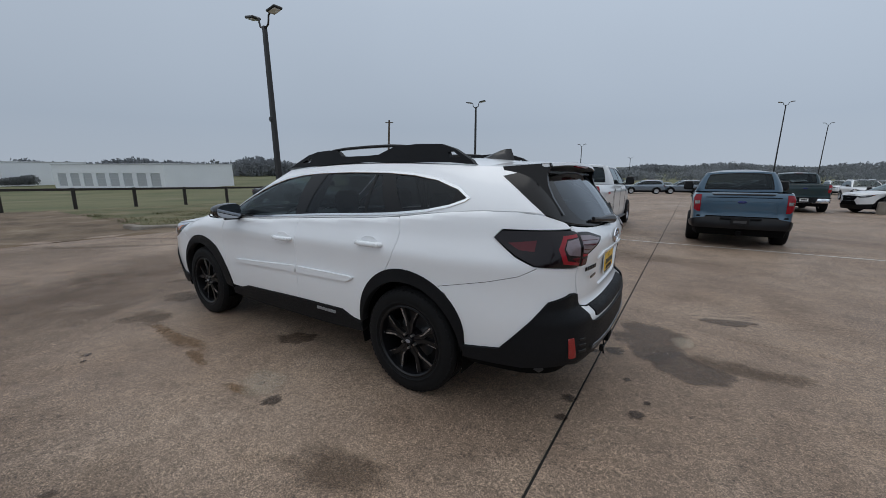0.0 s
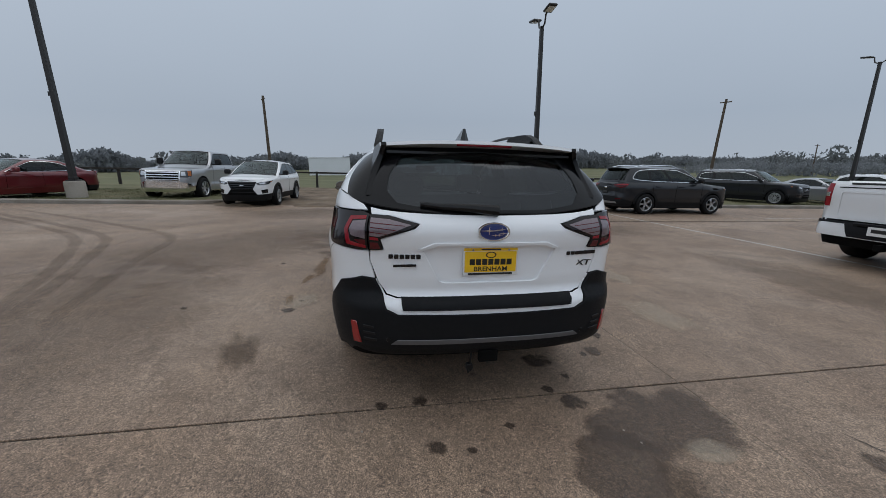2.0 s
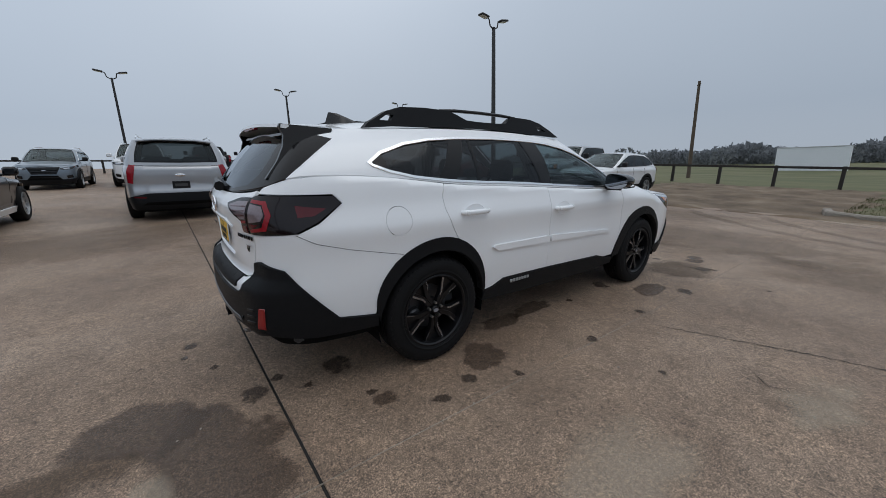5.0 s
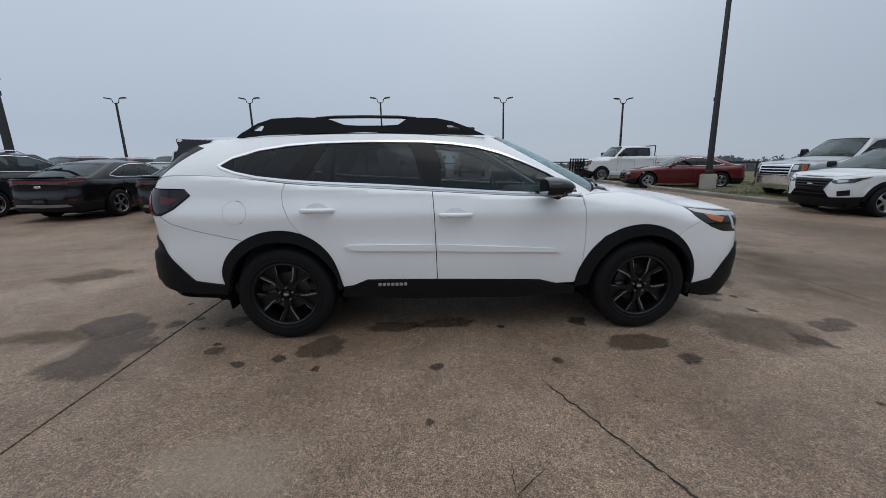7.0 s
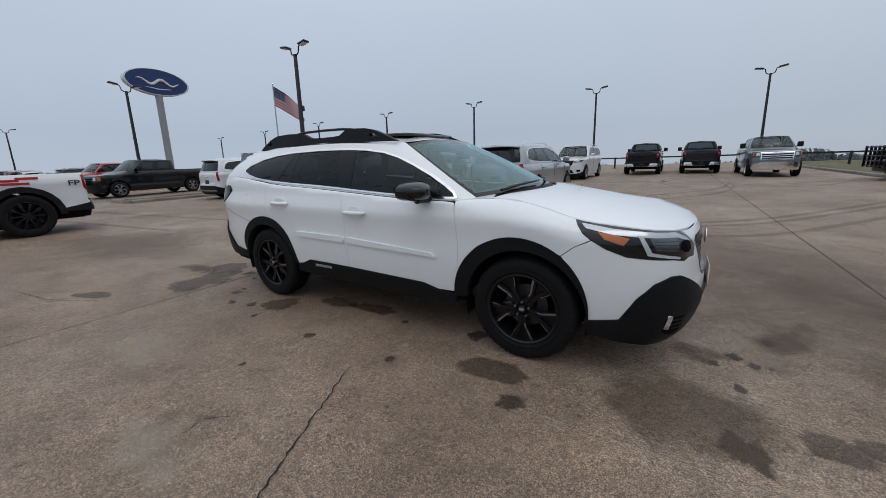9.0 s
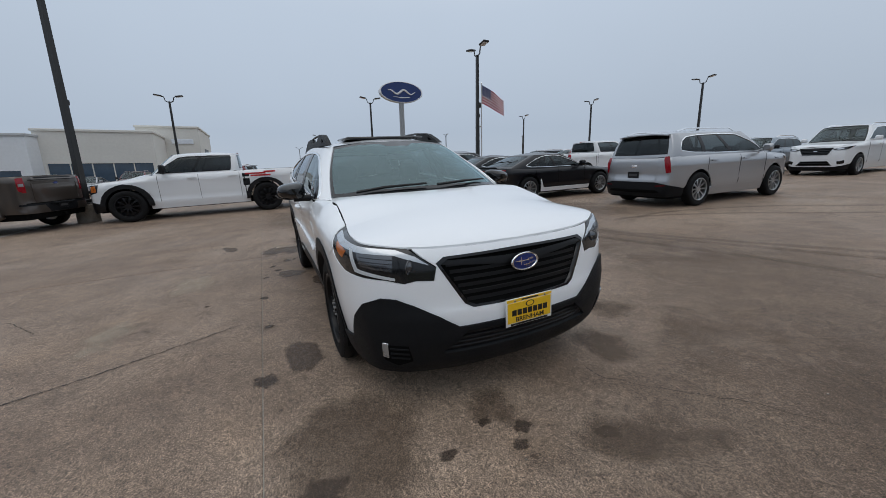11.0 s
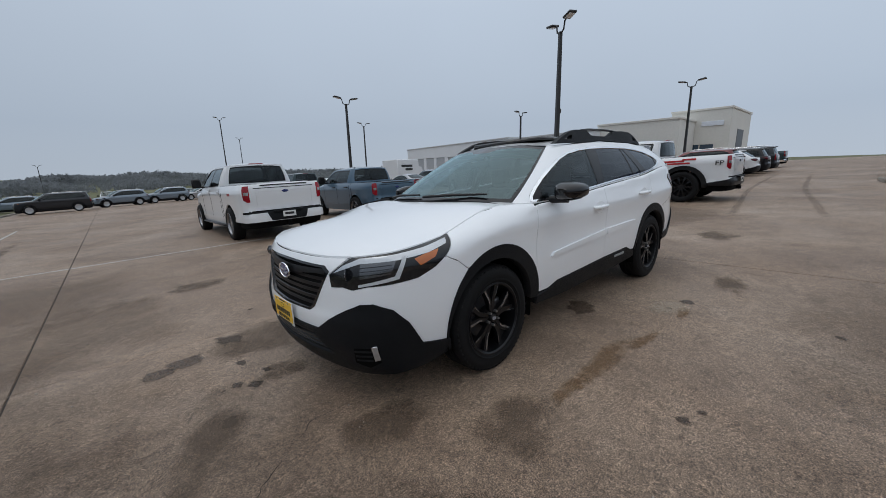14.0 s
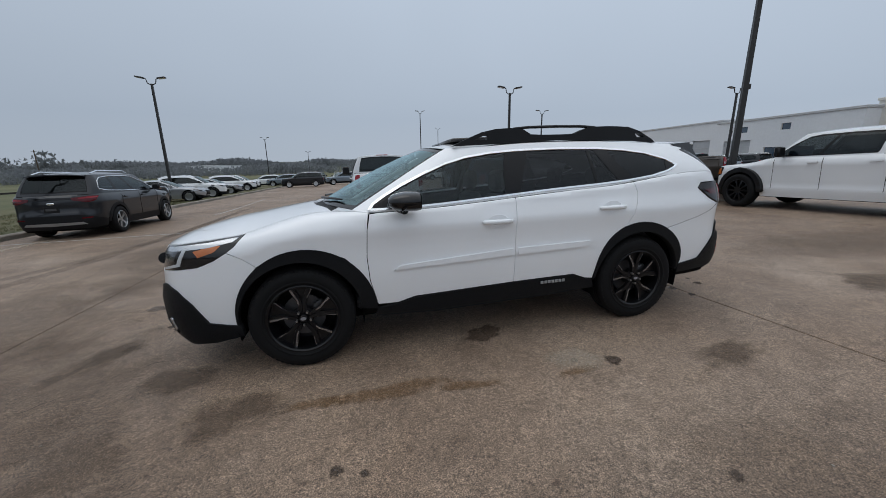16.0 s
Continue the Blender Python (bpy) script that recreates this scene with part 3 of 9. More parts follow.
def wheel_parts(parent, r=0.363, w=0.225, rim=0.245, style="hero", m=None, rim_mat=None, out=1):
    """A tyre and its rim, the axle along y, its outer face towards out * y."""
    wheel = new("wheel")
    wheel.parent = parent
    wheel.matrix_basis = m
    R = pose(0, 0, 0, -90 * out, 0, 0)
    h = w / 2
    prof = [(rim - 0.012, -h * 0.8), (rim + 0.01, -h * 0.95), (rim + (r - rim) * 0.5, -h * 1.04), (r - 0.035, -h * 0.98), (r - 0.012, -h * 0.86), (r, -h * 0.66)]
    if style == "hero":
        for k in (-0.42, -0.14, 0.14, 0.42):
            prof += [(r, h * (k - 0.06)), (r - 0.008, h * (k - 0.05)), (r - 0.008, h * (k + 0.05)), (r, h * (k + 0.06))]
    prof += [(a, -b) for a, b in prof[5::-1]]
    n = 64 if style == "hero" else 28
    tyre = Geo().lathe(prof, n, R, caps=False)
    if style == "hero":
        # shoulder lugs and a raised ring on the sidewall
        for i in range(60):
            a = 2 * math.pi * i / 60
            tyre.box(r - 0.034, r - 0.0125, -0.011, 0.011, h * 0.72, h * 0.93, 0.003, R @ pose(0, 0, 0, 0, 0, math.degrees(a)))
        tyre.lathe([(rim + 0.018, h * 0.99), (rim + 0.022, h * 1.03), (rim + 0.03, h * 1.03), (rim + 0.034, h * 1.02)], n, R, caps=False)
    part("tyre", tyre, RUBBER, wheel, "black rubber tyre")
    barrel = Geo().lathe([(rim, h * 0.86), (rim + 0.004, h * 0.95), (rim - 0.004, h * 0.97), (rim - 0.014, h * 0.9), (rim - 0.02, h * 0.5), (rim - 0.03, -h * 0.8), (0.02, -h * 0.82)], n, R, caps=False)
    rm = rim_mat or RIM_BLACK
    part("rim", barrel, rm, wheel)
    if style == "hero":
        disc = Geo().lathe([(0.15, -0.02), (0.15, 0.0), (0.07, 0.0), (0.06, 0.03), (0.0, 0.03)], 32, R)
        part("brake_disc", disc, DISC, wheel, "dull steel brake disc")
        cal = Geo().box(0.08, 0.16, -0.06, 0.06, -0.01, 0.04, 0.012, R @ pose(0, 0, 0, 0, 0, 20))
        part("brake_caliper", cal, DISC, wheel)
        for k in range(5):
            a = 72 * k + 90
            sp = Geo()
            # a broad spoke that splits into two arms towards the rim
            for sgn in (1, -1):
                sp.prism([(0.03, 0.0), (0.055, sgn * 0.026), (0.12, sgn * 0.032), (0.175, sgn * 0.062), (0.236, sgn * 0.088), (0.238, sgn * 0.052), (0.175, sgn * 0.022), (0.12, 0.0)][::sgn],
                         0.03, R @ pose(0, 0, 0.055, 0, 0, a) @ pose(0, 0, 0, 0, 2.0, 0), 0.06)
            sp.prism([(0.09, -0.022), (0.16, -0.045), (0.235, -0.062), (0.237, 0.062), (0.16, 0.045), (0.09, 0.022)], 0.008, R @ pose(0, 0, 0.046, 0, 0, a), 0.0)
            part("spoke", sp, RIM_BLACK, wheel)
            # Grey strips stand in for reflections along the gloss black spokes.
            for sgn in (1, -1):
                ac = Geo().prism(([(0.10, 0.0265), (0.125, 0.029), (0.178, 0.058), (0.232, 0.083), (0.232, 0.068), (0.18, 0.044), (0.128, 0.019), (0.10, 0.017)] if sgn > 0 else [(0.15, -0.042), (0.19, -0.066), (0.232, -0.084), (0.232, -0.079), (0.19, -0.061), (0.15, -0.038)][::-1]),
                                 0.006, R @ pose(0, 0, 0.082, 0, 0, a) @ pose(0, 0, 0, 0, 2.0, 0))
                part("spoke_glint_strip", ac, RIM_GREY, wheel, "grey strip in place of the gleam on a spoke edge")
            nut = Geo().lathe([(0.0, 0.1), (0.008, 0.1), (0.0095, 0.094), (0.0095, 0.07)], 6, R @ pose(0.05 * math.cos(radians(a + 36)), 0.05 * math.sin(radians(a + 36)), 0))
            part("wheel_nut", nut, STEEL, wheel, "bright wheel nut")
        cap = Geo().lathe([(0.0, 0.098), (0.024, 0.097), (0.029, 0.092), (0.032, 0.06), (0.07, 0.055), (0.075, 0.02)], 32, R)
        part("centre_cap", cap, RIM_BLACK, wheel)
        ell = Geo().lathe([(0.0, 0.1), (0.019, 0.1), (0.02, 0.097)], 24, R @ Matrix.Diagonal((1, 0.62, 1, 1)))
        part("cap_badge", ell, mat("cap_badge_silver", (0.35, 0.37, 0.42), 0.3, metal=0.6), wheel, "small oval silver emblem")
    elif style == "plain":
        part("hub", Geo().lathe([(0.0, h * 0.6), (rim * 0.5, h * 0.62), (rim * 0.95, h * 0.7), (rim, h * 0.6)], 16, R), rm, wheel)
    else:
        k = {"five": 5, "ten": 10, "six": 6, "steel": 8}[style]
        sp = Geo()
        for i in range(k):
            a = 360 * i / k
            b = rim * (0.2 if k < 8 else 0.1)
            sp.prism([(0.03, -b * 0.6), (rim * 0.5, -b * 0.55), (rim - 0.008, -b), (rim - 0.008, b), (rim * 0.5, b * 0.55), (0.03, b * 0.6)], 0.025, R @ pose(0, 0, h * 0.5, 0, 0, a), 0.08)
        sp.lathe([(0.0, h * 0.5 + 0.03), (rim * 0.24, h * 0.5 + 0.028), (rim * 0.27, h * 0.5)], 20, R)
        part("spokes", sp, rm, wheel)
        part("brake_drum", Geo().lathe([(0.0, 0.0), (rim * 0.6, 0.0), (rim * 0.6, -0.03)], 20, R), SHELL, wheel)
    return wheel

# ---------- the white estate car in the middle ----------
HERO = dict(
    outline=[(-2.40, 0), (-2.386, 0.25), (-2.347, 0.47), (-2.264, 0.69), (-2.14, 0.832), (-1.945, 0.897), (-1.65, 0.918), (-1.37, 0.925), (-1.0, 0.915),
             (-0.6, 0.905), (0, 0.905), (0.6, 0.91), (1.1, 0.92), (1.45, 0.925), (1.8, 0.912), (2.05, 0.885), (2.25, 0.83), (2.38, 0.72), (2.445, 0.52), (2.475, 0.25), (2.48, 0)],
    front=[(0.2, 0.14), (0.27, 0.06), (0.36, 0.02), (0.45, 0.0), (0.55, 0.0), (0.62, 0.015), (0.75, 0.03), (0.85, 0.05), (0.91, 0.085), (1.0, 0.14)],
    side=[(0.2, 0.09), (0.3, 0.06), (0.4, 0.04), (0.5, 0.024), (0.6, 0.014), (0.7, 0.011), (0.8, 0.011), (0.88, 0.006), (0.935, 0.0005), (0.97, 0.003), (1.01, 0.014), (1.08, 0.036), (1.2, 0.058), (1.3, 0.09)],
    rear=[(0.25, 0.16), (0.36, 0.07), (0.42, 0.02), (0.5, 0.0), (0.64, 0.0), (0.68, 0.015), (0.70, 0.05), (0.8, 0.06), (0.95, 0.05), (1.0, 0.035), (1.06, 0.03), (1.1, 0.045), (1.15, 0.08), (1.25, 0.16)],
    ztop=[(-2.42, 0.905), (-2.33, 0.91), (-2.2, 0.93), (-2.0, 0.95), (-1.8, 0.965), (-1.71, 0.975), (-1.45, 1.045), (-1.2, 1.09), (-0.95, 1.085), (-0.8, 1.07), (-0.3, 1.085),
          (0.25, 1.12), (0.72, 1.15), (1.08, 1.17), (1.31, 1.19), (1.55, 1.22), (1.8, 1.245), (2.1, 1.25), (2.25, 1.235), (2.38, 1.19), (2.44, 1.16), (2.48, 1.145)],
    curl=[(-2.42, 0.0), (-2.3, 0.01), (-2.1, 0.06), (-1.9, 0.11), (-1.6, 0.16), (-1.2, 0.14), (-0.95, 0.07), (-0.8, 0.02), (1.8, 0.02), (2.0, 0.005), (2.48, 0.0)],
    curlh=[(-2.42, 0.05), (-2.0, 0.12), (-1.6, 0.14), (-1.1, 0.12), (-0.8, 0.03), (2.48, 0.03)],
    belt=[(-1.24, 0, 1.115), (-1.18, 0.40, 1.11), (-1.03, 0.68, 1.09), (-0.86,), (-0.5,), (0,), (0.5,), (1.1,), (1.6,), (1.95,), (2.2,), (2.38,), (0, 0.35), (0, 0.0)],
    roof=[(-0.33, 0, 1.54), (-0.31, 0.30, 1.535), (-0.25, 0.52, 1.515), (-0.13, 0.60, 1.505), (0.12, 0.63, 1.515), (0.4, 0.638, 1.53), (0.75, 0.64, 1.535), (1.15, 0.635, 1.53),
          (1.5, 0.625, 1.515), (1.8, 0.605, 1.50), (1.98, 0.575, 1.492), (2.07, 0.50, 1.49), (2.11, 0.28, 1.497), (2.12, 0, 1.50)],
    roofz=[(-0.33, 1.54), (-0.1, 1.575), (0.3, 1.602), (0.8, 1.612), (1.2, 1.603), (1.6, 1.58), (2.0, 1.53), (2.12, 1.50)],
    hoodz=[(-2.335, 0.893), (-2.275, 0.925), (-2.175, 0.96), (-1.985, 1.005), (-1.725, 1.05), (-1.46, 1.09), (-1.2, 1.12), (-1.0, 1.14)],
    cowl=-1.08,
    bulge=0.03,
)
R_ARCH = [(1.80, 0.45), (1.80, 0.53), (1.765, 0.65), (1.68, 0.75), (1.55, 0.82), (1.42, 0.85), (1.29, 0.85), (1.17, 0.81), (1.07, 0.74), (1.0, 0.64), (0.96, 0.51), (0.94, 0.40)]
F_ARCH = [(-0.85, 0.37), (-0.88, 0.51), (-0.95, 0.66), (-1.05, 0.77), (-1.18, 0.83), (-1.33, 0.85), (-1.48, 0.83), (-1.62, 0.765), (-1.72, 0.65), (-1.78, 0.49), (-1.79, 0.33)]
DLO_UP = [(-0.87, 1.085), (-0.83, 1.13), (-0.75, 1.18), (-0.62, 1.25), (-0.44, 1.33), (-0.27, 1.395), (-0.1, 1.44), (0.1, 1.468), (0.32, 1.482), (0.71, 1.488), (1.07, 1.48), (1.31, 1.462), (1.51, 1.43), (1.69, 1.375), (1.79, 1.315)]
DLO_LO = [(1.76, 1.29), (1.66, 1.255), (1.5, 1.222), (1.31, 1.20), (1.08, 1.182), (0.72, 1.162), (0.25, 1.132), (-0.31, 1.095), (-0.6, 1.085), (-0.84, 1.078)]


def arc(cx, cz, r, a0, a1, n=18):
    return [(cx + r * math.cos(radians(a0 + (a1 - a0) * i / n)), cz + r * math.sin(radians(a0 + (a1 - a0) * i / n))) for i in range(n + 1)]


def arch_curve(pts, cx, cz=0.36, n=36):
    """A wheel arch as one smooth curve round the wheel's centre."""
    a = np.unwrap(np.array([math.atan2(z - cz, x - cx) for x, z in pts]))
    r = np.array([math.hypot(x - cx, z - cz) for x, z in pts])
    k = np.polyfit(a, r, 5)
    t = np.linspace(a[0], a[-1], n)
    q = np.polyval(k, t) + 0.004
    return list(zip((cx + q * np.cos(t)).tolist(), (cz + q * np.sin(t)).tolist()))


def inset_poly(poly, d):
    """A polygon drawn in by d on all sides."""
    n = len(poly)
    area = sum(poly[i][0] * poly[(i + 1) % n][1] - poly[(i + 1) % n][0] * poly[i][1] for i in range(n))
    sg = 1 if area > 0 else -1
    o = []
    for i in range(n):
        a, b, c = Vector(poly[i - 1]), Vector(poly[i]), Vector(poly[(i + 1) % n])
        d0, d1 = (b - a).normalized(), (c - b).normalized()
        n0, n1 = Vector((-d0.y, d0.x)) * sg, Vector((-d1.y, d1.x)) * sg
        m = (n0 + n1)
        k = m.length
        m = m / k if k > 1e-6 else n0
        o.append(tuple(b + m * d / max(0.45, m.dot(n0))))
    return o


def oval(cx, cy, rx, ry, n=28):
    return [(cx + rx * math.cos(2 * math.pi * i / n), cy + ry * math.sin(2 * math.pi * i / n)) for i in range(n)]


def hero_car():
    B = Body(HERO)
    car = thing("estate_car", "white estate car with black cladding and wheels on concrete", "car", LOT)
    S = lambda pts: [(B.ux(x), z) for x, z in pts]
    ST = 0.035

    def both(name, poly, material, label="", surf=B.tub, holes=(), step=ST, off=0.004, depth=0.02):
        obs = []
        for mir in (False, True):
            obs.append(part(name, skin(name, surf, poly, holes, step, off, depth, mir), material, car, label))
        return obs

    part("inner_shell", B.shell_mesh("inner_shell", [(-1.3725, 0.36, 0.43), (1.3725, 0.36, 0.43)], 0.33), SHELL, car)
    floor = Geo().box(-2.1, 2.05, -0.62, 0.62, 0.22, 0.34, 0.03)
    part("underbody", floor, SHELL, car)
    for x in (-1.3725, 1.3725):
        for s in (1, -1):
            liner = Geo()
            a = arc(0, 0, 0.425, -15, 195, 20)
            vs = [(x + p[0], s * y, 0.36 + p[1]) for y in (0.45, 0.88) for p in a]
            n = len(a)
            liner.add(vs, [(i, i + 1, n + i + 1, n + i) for i in range(n - 1)] + [tuple(range(n))])
            part("wheel_liner", liner, SHELL, car)

    # doors, wings and quarter panels
    g = 0.003
    both("front_door", inset_poly(S([(-0.845, 0.40), (-0.89, 0.59), (-0.90, 0.76), (-0.885, 0.96), (-0.86, 1.063)]) + [(B.ux(x), float(B.ztop(x)) - 0.002) for x in (-0.8, -0.6, -0.3, 0.0, 0.25)]
                                    + S([(0.24, 0.96), (0.23, 0.70), (0.222, 0.455), (-0.57, 0.43), (-0.70, 0.395)]), g), WHITE)
    both("rear_door", inset_poly([(B.ux(x), float(B.ztop(x)) - 0.002) for x in (0.25, 0.5, 0.72, 0.9, 1.08, 1.30)] + S([(1.325, 1.11), (1.315, 1.03), (1.275, 0.93), (1.215, 0.835), (1.17, 0.81), (1.07, 0.74), (1.0, 0.64), (0.96, 0.51), (0.935, 0.41), (0.86, 0.42), (0.75, 0.465), (0.222, 0.455), (0.23, 0.70), (0.24, 0.96)]), g), WHITE)
    both("front_wing", inset_poly([(B.ux(x), float(B.ztop(x)) - 0.002) for x in (-1.68, -1.6, -1.5, -1.35, -1.2, -1.05, -0.95, -0.865)] + S([(-0.885, 0.96), (-0.90, 0.76), (-0.89, 0.59), (-0.845, 0.40)] + F_ARCH[1:8] + [(-1.70, 0.83), (-1.79, 0.875), (-1.74, 0.91)]), g), WHITE)
    quarter = [(B.ux(x), float(B.ztop(x)) - 0.001) for x in (1.30, 1.5, 1.7, 1.9, 2.1, 2.25)] + [(B.ury(0.72), float(B.zt(B.ury(0.72))) - 0.001), (B.ury(0.68), 1.16)] + S([(2.02, 1.155), (1.975, 1.11), (2.10, 1.015), (2.2, 0.97)]) \
        + [(B.ury(0.70), 0.955), (B.ury(0.664), 0.955), (B.ury(0.664), 0.90), (B.ury(0.632), 0.80), (B.ury(0.71), 0.808)] + S([(2.29, 0.775), (2.03, 0.48), (1.81, 0.45)] + R_ARCH[1:8] + [(1.215, 0.835), (1.275, 0.93), (1.315, 1.03), (1.325, 1.11)])
    fuel = [(B.ux(1.655) + a, b) for a, b in oval(0, 0.99, 0.085, 0.085)]
    both("quarter_panel", inset_poly(quarter, g), WHITE, holes=[fuel])
    part("fuel_flap", skin("fuel_flap", B.tub, oval(B.ux(1.655), 0.99, 0.0815, 0.0815), (), 0.03, 0.004, 0.015), WHITE, car, "round white fuel flap")
    part("fuel_flap_blank", skin("fuel_flap_blank", B.tub, oval(B.ux(1.655), 0.99, 0.0855, 0.0855), (), 0.03, 0.004, 0.015, True), WHITE, car)

    for x0, z0, x1, z1 in ((1.63, 0.79, 1.95, 0.862), (1.95, 0.862, 2.12, 0.91), (2.12, 0.91, 2.215, 0.962)):
        both("shut_line", S([(x0, z0 - 0.0013), (x1, z1 - 0.0013), (x1, z1 + 0.0013), (x0, z0 + 0.0013)]), SHELL, step=0.03, off=0.0048, depth=0.003)

    # black arch mouldings and sills
    both("rear_arch_moulding", S(arch_curve(R_ARCH, 1.3725)) + S(arc(1.3725, 0.36, 0.415, 172, 5, 30)), PLASTIC, "grained black plastic arch moulding", step=0.03, off=0.013, depth=0.06)
    both("front_arch_moulding", S(arch_curve(F_ARCH, -1.3725)) + S(arc(-1.3725, 0.36, 0.415, 180, 4, 30)), PLASTIC, "grained black plastic arch moulding", step=0.03, off=0.013, depth=0.06)
    both("sill", S([(0.945, 0.36), (0.93, 0.40), (0.86, 0.415), (0.75, 0.462), (0.222, 0.452), (-0.57, 0.426), (-0.70, 0.388), (-0.85, 0.37), (-0.86, 0.31), (-0.4, 0.285), (0.5, 0.30), (0.95, 0.33)]), PLASTIC, "black plastic sill", off=0.012, depth=0.05)
    # the corrugated lettering pad on the sill
    for s in (1, -1):
        for i in range(7):
            x = 0.66 - 0.032 * i
            part("sill_mark", Geo().box(x - 0.012, x + 0.012, min(s * 0.888, s * 0.8965), max(s * 0.888, s * 0.8965), 0.413, 0.436, 0.002), mat("silver_print", (0.38, 0.39, 0.40), 0.4, metal=0.5), car, "plain silver bar")
    both("door_moulding", S([(0.90, 0.73), (0.84, 0.698), (0.25, 0.682), (0.25, 0.735), (0.87, 0.742)]), WHITE, off=0.022, depth=0.024)
    both("front_door_moulding", S([(0.215, 0.735), (0.215, 0.682), (-0.71, 0.655), (-0.67, 0.685)]), WHITE, off=0.022, depth=0.024)

    # door handles in their cups
    for s in (1, -1):
        for x, z in ((1.075, 0.998), (0.085, 0.95)):
            y = float(B.tub([B.ux(x)], [z])[0, 1])
            cup = Geo().lathe([(0.0, -0.012), (0.7, -0.010), (0.9, -0.004), (1.0, 0.0015), (1.03, 0.0)], 28, pose(x, s * (y + 0.004), z, -90 * s, 0, 0) @ Matrix.Diagonal((0.085, 0.052, 1, 1)))
            h = part("handle_cup", cup, WHITE, car)
            bar = [(x + d, s * (y + o), z + 0.002) for d, o in ((-0.115, 0.004), (-0.105, 0.022), (-0.06, 0.034), (0.0, 0.037), (0.06, 0.034), (0.105, 0.022), (0.115, 0.004))]
            hd = part("door_handle", Geo().tube(bar, [0.012, 0.016, 0.0175, 0.018, 0.0175, 0.017, 0.013], 10), WHITE, car, "white pull handle")
            part("lock_cap", Geo().box(x + (0.062 if s > 0 else 0.062), x + 0.1, min(s * (y + 0.02), s * (y + 0.047)), max(s * (y + 0.02), s * (y + 0.047)), z - 0.012, z + 0.016, 0.006), WHITE, car)

    # nose: bumper skin, grille, lamps, black lower cladding
    fz = lambda y, z: (B.ufy(y), z)
    grille = [(0.50, 0.835), (0.46, 0.862), (0.0, 0.868), (-0.46, 0.862), (-0.50, 0.835), (-0.365, 0.615), (-0.32, 0.59), (0, 0.585), (0.32, 0.59), (0.365, 0.615)]
    grille_u = [fz(*p) for p in grille]
    zt = lambda u: (u, float(B.zt(u)) - 0.004)
    lamp_top = [zt(B.ufy(0.64)), zt(B.ufy(0.74)), zt(B.ux(-2.05)), zt(B.ux(-1.9)), zt(B.ux(-1.78)), zt(B.ux(-1.68))]
    lamp_half = [fz(0.50, 0.815), fz(0.58, 0.872)] + lamp_top + S([(-1.76, 0.895), (-1.87, 0.83), (-1.98, 0.79)]) + [fz(0.74, 0.765), fz(0.66, 0.745), fz(0.60, 0.757), fz(0.515, 0.75)]
    low_r = S([(-1.785, 0.36), (-1.97, 0.40), (-2.05, 0.545), (-2.125, 0.628), (-2.20, 0.662)]) + [fz(0.70, 0.657), fz(0.62, 0.62), fz(0.50, 0.555), fz(0.42, 0.505)]
    half = [zt(0.0), zt(B.ufy(0.30)), zt(B.ufy(0.53)), zt(B.ufy(0.62)), fz(0.578, 0.874), fz(0.50, 0.817), fz(0.515, 0.75), fz(0.60, 0.757), fz(0.66, 0.745), fz(0.74, 0.765)] \
        + S([(-1.98, 0.79), (-1.87, 0.83), (-1.79, 0.875), (-1.70, 0.83), (-1.62, 0.765), (-1.72, 0.65), (-1.78, 0.49)]) + low_r + [fz(0.40, 0.49), fz(0, 0.485)]
    loop = half + [(-u, z) for u, z in half[-2:0:-1]]
    part("front_bumper", skin("front_bumper", B.tub, inset_poly(loop, g), [grille_u], ST, 0.004, 0.025), WHITE, car)
    part("grille_panel", skin("grille_panel", B.tub, inset_poly(grille_u, 0.001), (), 0.06, -0.035, 0.01), SHELL, car)
    ring_in = [(y * 0.955, 0.727 + (z - 0.727) * 0.91) for y, z in grille]
    part("grille_frame", skin("grille_frame", B.tub, [fz(*p) for p in grille], [[fz(*p) for p in ring_in]], 0.04, 0.006, 0.05), BLACK_GLOSS, car, "gloss black grille surround")
    for i in range(6):
        z = 0.622 + 0.038 * i
        k = 0.335 + 0.125 * (z - 0.60) / 0.23
        bar = [fz(-k, z), fz(k, z), fz(k, z + 0.019), fz(-k, z + 0.019)]
        part("grille_bar", skin("grille_bar", B.tub, bar, (), 0.05, -0.006 if i % 2 else -0.012, 0.03), BLACK_SATIN, car)
    part("grille_wing", skin("grille_wing", B.tub, [fz(*p) for p in ((-0.47, 0.825), (-0.11, 0.79), (0.11, 0.79), (0.47, 0.825), (0.45, 0.845), (0.1, 0.832), (-0.1, 0.832), (-0.45, 0.845))], (), 0.05, 0.004, 0.03), BLACK_SATIN, car, "satin black wing bar across the grille")

    def emblem(x, z, fwd, y=0.0):
        m = pose(x, y, z, 90, 0, -90 if fwd else 90)
        part("emblem_ring", Geo().lathe([(0.062, 0.0), (0.067, 0.006), (0.073, 0.006), (0.076, 0.0)], 40, m @ Matrix.Diagonal((1.18, 0.66, 1, 1))), CHROME, car, "chrome oval emblem ring")
        part("emblem_field", Geo().lathe([(0.0, 0.004), (0.05, 0.0035), (0.066, 0.001)], 40, m @ Matrix.Diagonal((1.18, 0.66, 1, 1))), BLUE_ENAMEL, car, "deep blue emblem")
